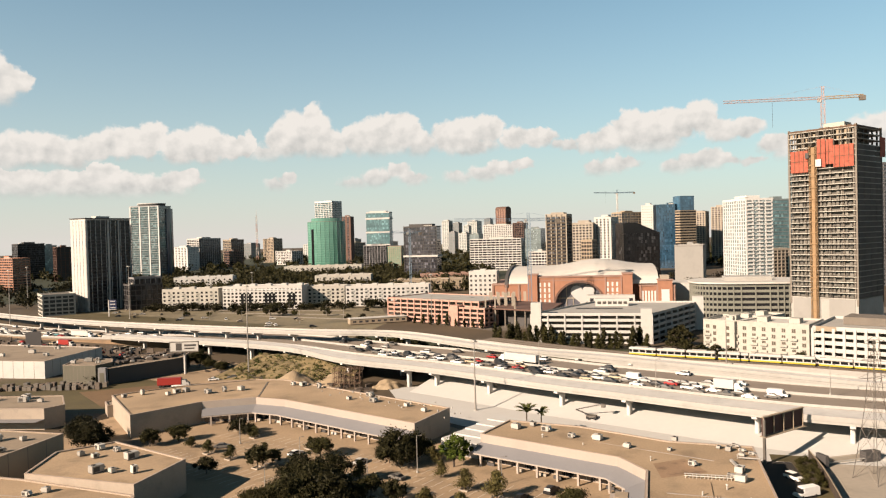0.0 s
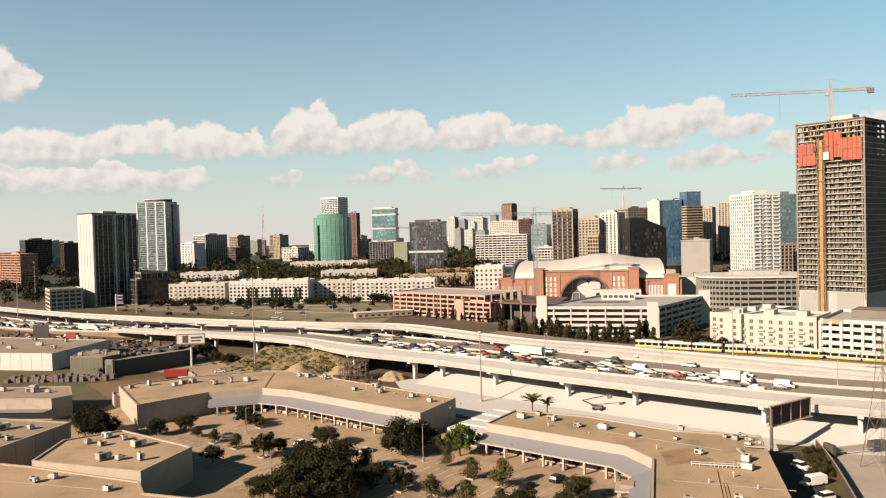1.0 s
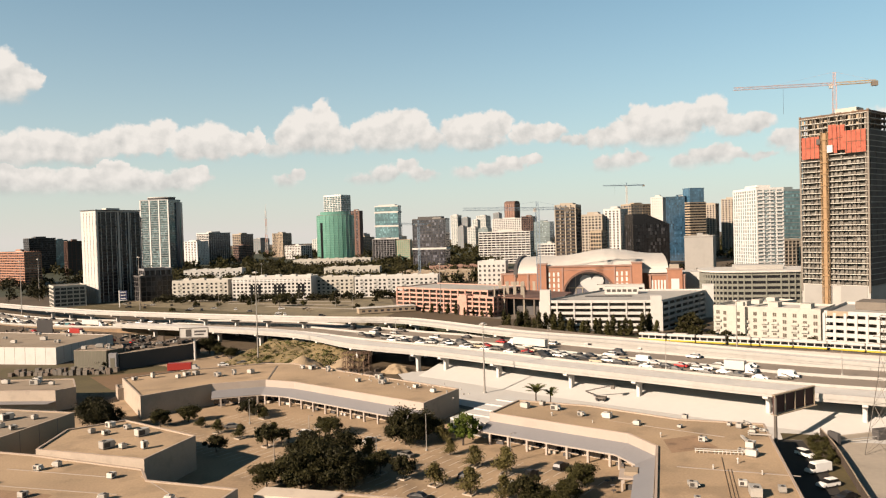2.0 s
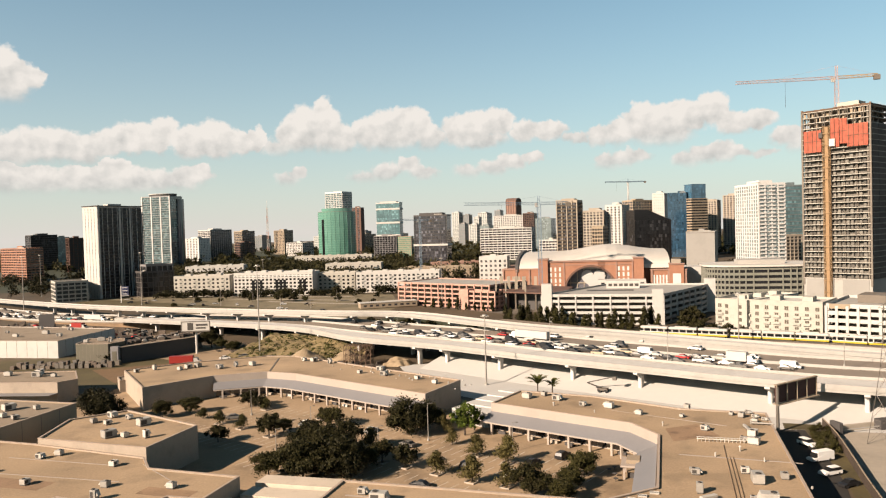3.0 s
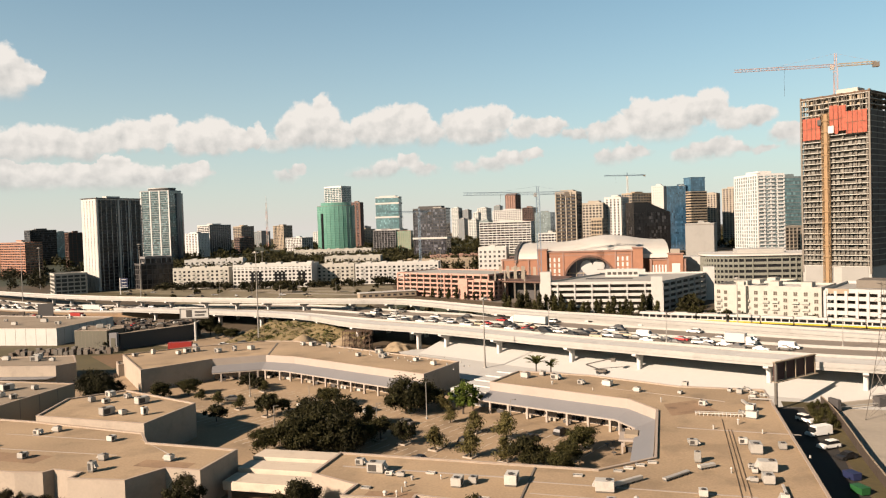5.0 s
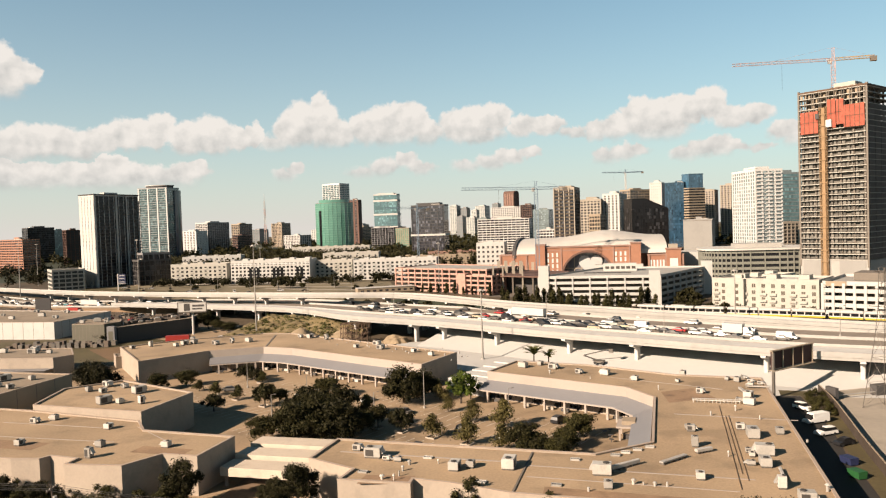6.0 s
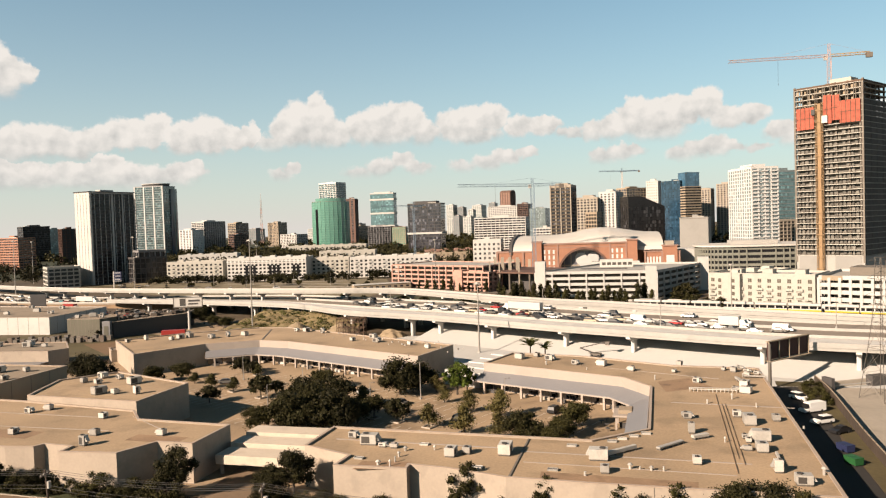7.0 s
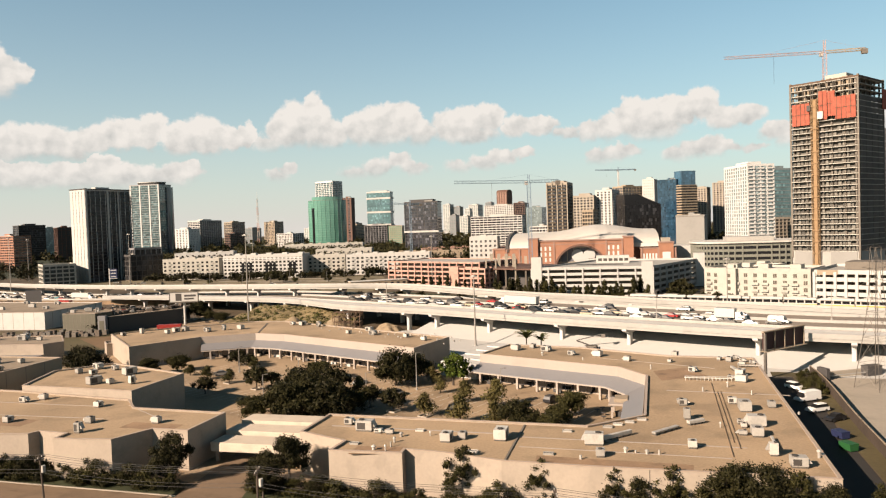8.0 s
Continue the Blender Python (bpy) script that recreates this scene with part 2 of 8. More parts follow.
M = {
    "ground": mat("ground_soil", (0.0608, 0.0421, 0.0234), var=0.35, big=0.02, small=0.4),
    "roof": mat("tan_gravel_roof", (0.250, 0.176, 0.108), rough=0.95, var=0.28, big=0.05, small=2.2, stain=0.24),
    "roof_pale": mat("pale_gravel_roof", (0.187, 0.145, 0.103), rough=0.95, var=0.16, big=0.06, small=1.2, stain=0.2),
    "wall": mat("cream_painted_concrete", (0.262, 0.214, 0.168), var=0.12, big=0.12, small=2.0, stain=0.12),
    "fascia": mat("cream_fascia", (0.265, 0.222, 0.188), var=0.08, big=0.1, small=2.0, stain=0.05),
    "canopy": mat("grey_metal_canopy", (0.146, 0.143, 0.146), rough=0.55, var=0.07, big=0.1, small=1.5),
    "coping": mat("metal_coping", (0.281, 0.215, 0.164), rough=0.5, var=0.1),
    "olive_wall": mat("olive_grey_cladding", (0.0798, 0.0722, 0.0514), var=0.12, big=0.1),
    "lot_far": mat("dry_field_turf", (0.128, 0.104, 0.062), rough=0.95, var=0.4, big=0.035, small=0.5, stain=0.3),
    "lot": mat("worn_lot_paving", (0.235, 0.165, 0.101), rough=0.95, var=0.26, big=0.05, small=1.4, stain=0.26),
    "paint": mat("lot_line_paint", (0.376, 0.336, 0.28), var=0.2, small=2.5),
    "asphalt": mat("dark_asphalt", (0.016, 0.0136, 0.0112), rough=0.9, var=0.2, big=0.05, small=1.0),
    "highway": mat("worn_highway_asphalt", (0.162, 0.132, 0.105), rough=0.9, var=0.14, big=0.03, small=0.8, stain=0.12),
    "concrete": mat("pale_concrete", (0.254, 0.242, 0.22), var=0.1, big=0.08, small=1.0, stain=0.08),
    "slope": mat("white_slope_concrete", (0.36, 0.35, 0.328), var=0.04, big=0.05, small=0.6),
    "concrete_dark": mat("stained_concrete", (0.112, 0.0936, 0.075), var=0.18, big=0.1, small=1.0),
    "grass": mat("dry_grass", (0.0608, 0.0468, 0.0187), var=0.4, big=0.06, small=1.2),
    "grass_green": mat("watered_grass", (0.026, 0.030, 0.0095), var=0.35, big=0.1, small=1.5),
    "dirt": mat("orange_dirt", (0.122, 0.073, 0.0362), var=0.3, big=0.08, small=0.8),
    "road": mat("tan_street_concrete", (0.14, 0.0936, 0.0585), var=0.16, big=0.1, small=1.0, stain=0.2),
    "white": mat("white_painted_metal", (0.365, 0.346, 0.318), rough=0.5, var=0.05),
    "unit": mat("galvanised_unit_casing", (0.315, 0.293, 0.26), rough=0.5, metal=0.1, var=0.2, rand=0.32, stain=0.15),
    "unit_dark": mat("unit_grille", (0.0384, 0.0333, 0.0288), rough=0.6, var=0.2),
    "steel": mat("weathered_steel", (0.112, 0.0984, 0.084), rough=0.55, metal=0.4, var=0.2),
    "pole": mat("galvanised_pole", (0.234, 0.215, 0.192), rough=0.5, metal=0.3, var=0.1),
    "wood": mat("utility_pole_wood", (0.0468, 0.0327, 0.0234), var=0.3),
    "rust": mat("rusty_scaffold", (0.0764, 0.0439, 0.0263), var=0.3),
    "bark": mat("tree_bark", (0.0468, 0.0351, 0.0258), var=0.3),
    "leaf": leaf_mat("oak_leaves", (0.0264, 0.024, 0.0072)),
    "leaf_dark": leaf_mat("dark_oak_leaves", (0.0172, 0.0156, 0.0052)),
    "leaf_bright": leaf_mat("bright_leaves", (0.0426, 0.0585, 0.0096)),
    "leaf_dry": leaf_mat("dry_leaves", (0.0585, 0.0482, 0.0165)),
    "brick": mat("red_brick", (0.24, 0.11, 0.0664), var=0.12, big=0.2, small=1.2),
    "brick_pale": mat("salmon_precast", (0.215, 0.126, 0.096), var=0.1, big=0.2, small=1.0),
    "brick_dark": mat("brown_brick", (0.0936, 0.0491, 0.0351), var=0.15, big=0.1),
    "stone": mat("cream_stone", (0.234, 0.199, 0.157), var=0.1, big=0.1),
    "stone_tan": mat("tan_stone", (0.224, 0.174, 0.122), var=0.1, big=0.1),
    "white_wall": mat("white_stucco", (0.344, 0.332, 0.308), var=0.08, big=0.1, stain=0.08),
    "grey_wall": mat("grey_cladding", (0.14, 0.135, 0.135), var=0.1, big=0.1),
    "dark_wall": mat("charcoal_cladding", (0.0468, 0.043, 0.0411), var=0.15, big=0.1),
    "vault": mat("white_roof_membrane", (0.384, 0.36, 0.324), rough=0.6, var=0.06, big=0.05, small=0.5, stain=0.08),
    "glass": glass_mat("dark_window_glass", (0.028, 0.028, 0.032), rand=0.3),
    "glass_blue": glass_mat("blue_curtain_glass", (0.0129, 0.0351, 0.0585), island=0.3, blinds=0.25),
    "glass_teal": glass_mat("teal_curtain_glass", (0.0655, 0.126, 0.135), rough=0.15, island=0.25, blinds=0.4),
    "glass_green": glass_mat("green_curtain_glass", (0.068, 0.18, 0.138), rough=0.12, island=0.2, blinds=0.4),
    "glass_pale": glass_mat("pale_curtain_glass", (0.136, 0.164, 0.164), rough=0.15, island=0.3, blinds=0.5),
    "glass_black": mat("black_curtain_glass", (0.0112, 0.0112, 0.012), rough=0.2, var=0.25, big=0.06, small=0.6, bump=0.0, spec=0.3, island=0.5, blinds=1.5),
    "glass_sky": glass_mat("bright_blue_curtain_glass", (0.0292, 0.0816, 0.129), island=0.25, blinds=0.2),
    "glass_sea": glass_mat("grey_teal_window_glass", (0.0496, 0.08, 0.0832), rough=0.1, blinds=0.6),
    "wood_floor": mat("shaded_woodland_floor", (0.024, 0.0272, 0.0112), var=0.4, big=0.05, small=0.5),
    "blue_bin": mat("dark_blue_skip_paint", (0.0117, 0.0175, 0.0526), rough=0.6, var=0.15),
    "pipe": mat("brown_roof_pipe", (0.168, 0.112, 0.068), var=0.25),
    "sand": mat("pale_sand_heap", (0.216, 0.16, 0.1), var=0.15, big=0.3, small=1.5),
    "glass_warm": glass_mat("warm_grey_window_glass", (0.104, 0.088, 0.072), rough=0.15),
    "palm": leaf_mat("palm_fronds", (0.048, 0.0496, 0.0144)),
    "net": mat("orange_safety_net", (0.272, 0.068, 0.0416), rough=0.9, var=0.3, big=0.35, small=1.2, stain=0.2),
    # red lightened to pink, with distance haze mixed into the paint colour
    "crane_red": mat("red_white_crane_paint", (0.352, 0.216, 0.176), rough=0.5, var=0.08),
    "crane_yellow": mat("yellow_crane_paint", (0.29, 0.159, 0.0374), rough=0.5, var=0.08),
    "crane_blue": mat("blue_grey_crane_paint", (0.103, 0.154, 0.197), rough=0.5, var=0.08),
    "sign_dark": mat("sign_back_panel", (0.044, 0.0176, 0.0144), rough=0.85, var=0.2),
    "tyre": mat("rubber_tyre", (0.016, 0.016, 0.016), rough=0.9, var=0.1),
    "yellow": mat("train_yellow_paint", (0.365, 0.271, 0.0234), rough=0.4, var=0.05),
    "ballast": mat("track_ballast", (0.129, 0.096, 0.0702), rough=0.95, var=0.25, small=3.0),
    "red": mat("red_paint", (0.21, 0.0187, 0.014), rough=0.4, var=0.08),
    "lamp_white": mat("head_lamp_plastic", (0.351, 0.342, 0.327), rough=0.25, var=0.05),
    "green_bin": mat("green_skip_paint", (0.00702, 0.0608, 0.0164), rough=0.6, var=0.15),
    "wire": mat("black_cable", (0.024, 0.0224, 0.0208), rough=0.6, var=0.1),
    "tan_net": mat("tan_hoist_mesh", (0.21, 0.131, 0.0673), rough=0.8, var=0.15, big=0.4, small=2.0),
    "deck": mat("worn_deck_concrete", (0.384, 0.368, 0.344), var=0.12, big=0.1, small=0.9, stain=0.1),
    "cream": mat("cream_render", (0.30, 0.282, 0.245), var=0.09, big=0.15, small=1.5, stain=0.1),
    "frame_grey": mat("raw_concrete_frame", (0.126, 0.108, 0.088), var=0.16, big=0.2, small=1.5, stain=0.15),
    "infill": mat("grey_infill_panel", (0.104, 0.0976, 0.084), var=0.2, big=0.3, small=1.5, island=0.6),
    "salmon": mat("pale_salmon_precast", (0.325, 0.186, 0.145), var=0.12, big=0.15, small=1.0, stain=0.15),
    "scrap": mat("yard_clutter", (0.0702, 0.0526, 0.0398), var=0.3, big=0.3, small=1.5, island=0.6),
    "olive_brown": mat("olive_brown_brick", (0.0656, 0.048, 0.032), var=0.15, big=0.15),
    "blank": mat("plain_grey_concrete_wall", (0.196, 0.188, 0.172), var=0.07, big=0.08, stain=0.06),
    "green_trim": mat("pale_green_mullion", (0.08, 0.192, 0.144), rough=0.4, var=0.08),
    "car_glass": mat("tinted_car_window", (0.0096, 0.0096, 0.0096), rough=0.3, var=0.1, spec=0.3, bump=0.0),
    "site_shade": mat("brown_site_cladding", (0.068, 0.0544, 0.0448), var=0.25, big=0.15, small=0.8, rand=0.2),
    "yard": mat("tan_yard_concrete", (0.24, 0.206, 0.164), rough=0.95, var=0.14, big=0.04, small=0.7, stain=0.15),
    "pale_grey": mat("pale_grey_spandrel", (0.2, 0.202, 0.2), var=0.08, big=0.1),
    "bright_white": mat("bright_white_cladding", (0.432, 0.422, 0.4), var=0.05, big=0.1),
    "oval_band": mat("grey_green_spandrel", (0.14, 0.14, 0.116), var=0.1, big=0.1),
    "gate": mat("cream_gate_render", (0.40, 0.335, 0.265), var=0.08, big=0.2, stain=0.1),
    "bank_soil": mat("tan_bank_soil", (0.16, 0.118, 0.058), var=0.4, big=0.12, small=1.2, stain=0.35),
    "roof_old": mat("reddish_weathered_roof", (0.195, 0.122, 0.072), rough=0.95, var=0.3, big=0.12, small=2.2, stain=0.3),
    "kerb": mat("kerb_concrete", (0.258, 0.22, 0.178), var=0.12),
}


# ---- building blocks ----
def part(name, bm, material, parent, label=""):
    """Links a bmesh as one mesh object under a thing or a part."""
    me = bpy.data.meshes.new(name)
    bm.to_mesh(me)
    bm.free()
    me.materials.append(M[material] if isinstance(material, str) else material)
    ob = new(name, me)
    ob.parent = parent
    if label:
        ob["label"] = label
    return ob


def again(ob, x=0.0, y=0.0, z=0.0, rz=0.0, parent=None):
    """One more object on the same mesh, beside its siblings."""
    o = new(ob.name.split(".")[0], ob.data)
    o.parent = parent or ob.parent
    o.location, o.rotation_euler = (x, y, z), (0, 0, rz)
    return o


def thing(name, label, category, at=(0, 0, 0), rz=0.0, group="", kind=""):
    ob = new(name)
    ob.empty_display_size = 0.5
    ob.location, ob.rotation_euler = at, (0, 0, radians(rz))
    return tagged(ob, label, category, group, kind)


def flat(name, bm, material, label, category, kind="", group=""):
    """A top-level thing of one mesh."""
    ob = part(name, bm, material, None)
    return tagged(ob, label, category, group, kind)


def box(bm, x0, x1, y0, y1, z0, z1, bevel=0.0):
    v = [bm.verts.new(p) for p in ((x0, y0, z0), (x1, y0, z0), (x1, y1, z0), (x0, y1, z0), (x0, y0, z1), (x1, y0, z1), (x1, y1, z1), (x0, y1, z1))]
    fs = [bm.faces.new([v[i] for i in q]) for q in ((3, 2, 1, 0), (4, 5, 6, 7), (0, 1, 5, 4), (1, 2, 6, 5), (2, 3, 7, 6), (3, 0, 4, 7))]
    if bevel:
        bmesh.ops.bevel(bm, geom=list({e for f in fs for e in f.edges}), offset=bevel, segments=1, affect="EDGES")
    return bm


def boxed(x0, x1, y0, y1, z0, z1, bevel=0.0):
    return box(bmesh.new(), x0, x1, y0, y1, z0, z1, bevel)


def area(pts):
    return 0.5 * sum(a[0] * b[1] - b[0] * a[1] for a, b in zip(pts, pts[1:] + pts[:1]))


def ccw(pts):
    return list(pts) if area(list(pts)) > 0 else list(pts)[::-1]


def prism(bm, pts, z0, z1, bottom=True):
    pts = ccw(pts)
    lo = [bm.verts.new((x, y, z0)) for x, y in pts]
    hi = [bm.verts.new((x, y, z1)) for x, y in pts]
    n = len(pts)
    for i in range(n):
        j = (i + 1) % n
        bm.faces.new((lo[i], lo[j], hi[j], hi[i]))
    bm.faces.new(hi)
    if bottom:
        bm.faces.new(lo[::-1])
    return bm


def inset(pts, d):
    """The polygon moved inwards by d, with mitred corners."""
    pts = ccw(pts)
    n, out = len(pts), []
    for i in range(n):
        p, a, b = Vector(pts[i]), Vector(pts[i - 1]), Vector(pts[(i + 1) % n])
        u, w = (p - a).normalized(), (b - p).normalized()
        nu, nw = Vector((-u.y, u.x)), Vector((-w.y, w.x))
        k = (nu + nw)
        k = k / max(0.35, k.length_squared / 2)
        out.append((p.x + k.x * d, p.y + k.y * d))
    return out


def ring(bm, pts, thick, z0, z1):
    """A wall that runs round a polygon, on its inner side."""
    a = ccw(pts)
    b = inset(a, thick)
    n = len(a)
    rows = [[bm.verts.new((p[0], p[1], z)) for p in q] for q, z in ((a, z0), (a, z1), (b, z1), (b, z0))]
    for i in range(n):
        j = (i + 1) % n
        for r in range(4):
            s = (r + 1) % 4
            bm.faces.new((rows[r][i], rows[r][j], rows[s][j], rows[s][i]))
    return bm


def tube(bm, a, b, r0, r1=None, sides=8):
    """A straight tapered rod from a to b."""
    a, b = Vector(a), Vector(b)
    r1 = r0 if r1 is None else r1
    q = (b - a).to_track_quat("Z", "Y")
    lo, hi = [], []
    for i in range(sides):
        t = 2 * math.pi * i / sides
        d = q @ Vector((math.cos(t), math.sin(t), 0))
        lo.append(bm.verts.new(a + d * r0))
        hi.append(bm.verts.new(b + d * r1))
    for i in range(sides):
        j = (i + 1) % sides
        bm.faces.new((lo[i], lo[j], hi[j], hi[i]))
    bm.faces.new(lo[::-1])
    bm.faces.new(hi)
    return bm


def smooth_path(pts, step=6.0):
    """Points spread evenly on a smooth line through pts, in three dimensions."""
    P = [Vector(p) for p in pts]
    P = [2 * P[0] - P[1]] + P + [2 * P[-1] - P[-2]]
    out = []
    for i in range(1, len(P) - 2):
        n = max(1, int((P[i + 1] - P[i]).length / step))
        for k in range(n):
            t = k / n
            a, b, c, d = P[i - 1:i + 3]
            out.append(0.5 * ((2 * b) + (c - a) * t + (2 * a - 5 * b + 4 * c - d) * t * t + (3 * b - a - 3 * c + d) * t ** 3))
    out.append(P[-2])
    return out


def side(path, i):
    """The level direction to the near side of a path that runs from the far left to the near right."""
    d = path[min(i + 1, len(path) - 1)] - path[max(i - 1, 0)]
    return Vector((d.y, -d.x, 0)).normalized()


def sweep(bm, path, profile, closed=True):
    """A strip with the cross-section profile, of (offset to the near side, height), along a path."""
    rows = []
    for i, p in enumerate(path):
        n = side(path, i)
        rows.append([bm.verts.new((p.x + n.x * o, p.y + n.y * o, p.z + h)) for o, h in profile])
    k = len(profile)
    for a, b in zip(rows, rows[1:]):
        for i in range(k if closed else k - 1):
            j = (i + 1) % k
            bm.faces.new((a[i], b[i], b[j], a[j]))
    if closed:
        bm.faces.new(rows[0])
        bm.faces.new(rows[-1][::-1])
    bmesh.ops.recalc_face_normals(bm, faces=bm.faces)
    return bm


def sheet(name, pts, z, material, label, category, thick=0.02):
    """A patch of ground cover that lies on the ground."""
    return flat(name, prism(bmesh.new(), pts, z - thick, z, bottom=False), material, label, category, kind="structure")


# ---- ground ----
bm = bmesh.new()
bmesh.ops.create_grid(bm, x_segments=24, y_segments=24, size=4600)
flat("ground", bm, "ground", "dry brown ground reaching to the horizon", "ground", kind="structure")
sheet("parking_lot", [(-128, 160), (-70, 126), (-20, 121), (54, 93), (76, 184), (12, 216), (0, 232), (-62, 284), (-122, 262)], 0.03, "lot",
      "worn tan courtyard parking lot paving", "parking lot")
sheet("pavement_alley", [(44, 84), (57.5, 84), (63.8, 106), (69.6, 126.6), (73.3, 140.7), (76.7, 149.6), (81, 165), (86.5, 188), (74, 190)], 0.05, "asphalt", "dark asphalt service alley behind the showroom", "alley")
sheet("grass_alley", [(57.7, 84), (63.5, 84), (72.7, 124), (78.8, 144.6), (88.9, 176.4), (93, 192), (84, 195), (82, 189), (86.7, 188), (81.2, 165), (76.9, 149.6), (69.8, 126.6), (64, 106)],
      0.06, "grass", "dry yellow-green verge along the alley fence", "grass")
sheet("pavement_yard", [(94, 205), (93, 192), (88.9, 176.4), (78.8, 144.6), (72.7, 124), (63.5, 84), (190, 40), (230, 130), (120, 196)], 0.045, "yard", "pale concrete yard beyond the alley fence", "yard")
sheet("pavement_underpass", [(-24, 292), (-14, 250), (20, 216), (78, 190), (118, 180), (112, 206), (30, 262), (-6, 296)], 0.05, "slope",
      "bright bare concrete ground beside the ramp columns", "pavement")
sheet("grass_field", [(-215, 325), (-135, 262), (-118, 262), (-64, 286), (-70, 300), (-110, 320), (-150, 340)], 0.04, "grass", "patchy dry grass field", "grass")
sheet("dirt_bank", [(-150, 300), (-128, 272), (-92, 290), (-100, 312), (-120, 312)], 0.06, "dirt", "bare orange dirt beside the truck yard", "dirt")
sheet("pavement_truck_yard", [(-140, 330), (-98, 300), (-60, 312), (-88, 352), (-118, 372)], 0.05, "lot", "tan service yard under the billboard", "yard")
sheet("parking_lot_far", [(-330, 655), (-300, 600), (-150, 480), (-60, 425), (-40, 520), (-60, 660), (-200, 680)], 0.04, "lot_far",
      "large open dry grass field beyond the flyover", "field")
sheet("grass_verge", [(-60, 420), (10, 380), (60, 345), (130, 300), (150, 318), (100, 370), (40, 398), (-35, 470)], 0.05, "grass_green",
      "grass verge between the railway and the garages", "grass")
sheet("grass_strip_far", [(-330, 660), (-320, 610), (-120, 500), (-110, 512), (-300, 640)], 0.07, "grass", "dry grass strip along the far lot", "grass")
sheet("pavement_arena", [(-60, 560), (30, 455), (110, 490), (240, 420), (330, 520), (200, 640), (0, 640)], 0.03, "concrete_dark",
      "paved plaza round the arena", "plaza")
sheet("pavement_left_yard", [(-420, 640), (-230, 350), (-180, 330), (-130, 330), (-110, 380), (-190, 450), (-300, 560)], 0.03, "ground",
      "dusty yard of sheds beside the highway", "yard")

# sheet coloured dark to carry the shade below the crowns
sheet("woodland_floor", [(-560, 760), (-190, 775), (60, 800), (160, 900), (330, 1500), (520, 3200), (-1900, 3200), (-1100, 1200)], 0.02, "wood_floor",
      "dark green ground with the trees' shade in its colour", "ground")

for k in range(3):
    y = 540 + k * 32
    x0, x1 = -150 - k * 40, -70 - k * 8
    sheet("lane", [(x0, y + 42), (x1, y), (x1 + 2, y + 4), (x0 + 2, y + 46)], 0.07, "kerb", "pale concrete lane across the far field", "lane")

# the street in front of the showrooms
ROAD_LEFT, ROAD_SLOPE = (-190.0, 158.5), -0.288


def street_y(x):
    return ROAD_LEFT[1] + ROAD_SLOPE * (x - ROAD_LEFT[0])


sheet("road", [(-190, street_y(-190)), (180, street_y(180)), (180, street_y(180) - 14), (-190, street_y(-190) - 14)], 0.05, "road",
      "tan concrete street before the showrooms", "street")
for a, b in ((-190, -44), (-33, 120)):
    bm = bmesh.new()
    prism(bm, [(a, street_y(a)), (b, street_y(b)), (b, street_y(b) + 0.25), (a, street_y(a) + 0.25)], 0, 0.2)
    flat("kerb", bm, "kerb", "pale concrete street kerb", "kerb", kind="structure")
    sheet("grass_street", [(a, street_y(a) + 0.25), (b, street_y(b) + 0.25), (b, street_y(b) + 5.5), (a, street_y(a) + 5.5)], 0.12, "grass_green",
          "green grass strip along the street", "grass")
sheet("driveway", [(-44, street_y(-44)), (-33, street_y(-33)), (-28, 140), (-39, 146)], 0.08, "road", "tan concrete driveway into the courtyard", "driveway")

# parking bays in the courtyard
bay = None
bays = thing("bay_marking", "faded white parking bay lines on the lot", "marking", kind="structure")


def within(x, y, pts):
    """Whether a point lies inside a polygon."""
    hit = False
    for (x0, y0), (x1, y1) in zip(pts, pts[1:] + pts[:1]):
        if (y0 > y) != (y1 > y) and x < x0 + (y - y0) * (x1 - x0) / (y1 - y0):
            hit = not hit
    return hit


COURT = [(-92, 216), (-80, 236), (-64, 240), (-14, 202), (-4, 190), (6, 189), (35.5, 167), (38.5, 161), (31, 134), (22.5, 128), (-24, 141), (-62, 184)]
for row in range(-6, 8):
    for k in range(-32, 14):
        x, y = 6 + k * 2.7 * 0.8 - row * 6.6 * 0.6 - 3.4, 186 - k * 2.7 * 0.6 - row * 6.6 * 0.8 - 4.4
        if not within(x, y, COURT) or (row % 4 == 3):
            continue
        if bay is None:
            bay = part("line", boxed(-0.075, 0.075, -2.4, 2.4, 0.032, 0.04), "paint", bays)
            bay.location, bay.rotation_euler = (x, y, 0), (0, 0, radians(-36.9))
        else:
            again(bay, x, y, 0, radians(-36.9))

# ---- highway ----
RAMP = smooth_path([(-205, 440, 3.6), (-192, 429, 4.2), (-132.7, 391, 5.5), (-77.5, 352, 6.5), (-44.8, 311.6, 7), (-6.9, 284, 7), (29.8, 250.6, 7), (54.4, 230.7, 7),
                    (78.9, 210.7, 7), (95.2, 199.7, 7), (113, 190, 7), (150, 170, 7), (200, 142, 7), (260, 110, 7)])
ramp = thing("highway_ramp", "pale concrete elevated highway ramp on round-edged columns", "overpass", kind="structure")
part("deck", sweep(bmesh.new(), RAMP, [(0, 1.1), (0, 1.4), (-13, 1.4), (-13, 1.1)]), "deck", ramp)
for o in (-0.15, -4.2, -8.3, -12.2):
    part("girder", sweep(bmesh.new(), RAMP, [(o, 0.05), (o, 1.1), (o - 0.5, 1.1), (o - 0.5, 0.05)]), "concrete", ramp)
part("parapet", sweep(bmesh.new(), RAMP, [(0.06, 0.9), (0.02, 2.25), (-0.22, 2.25), (-0.42, 1.4)]), "concrete", ramp)


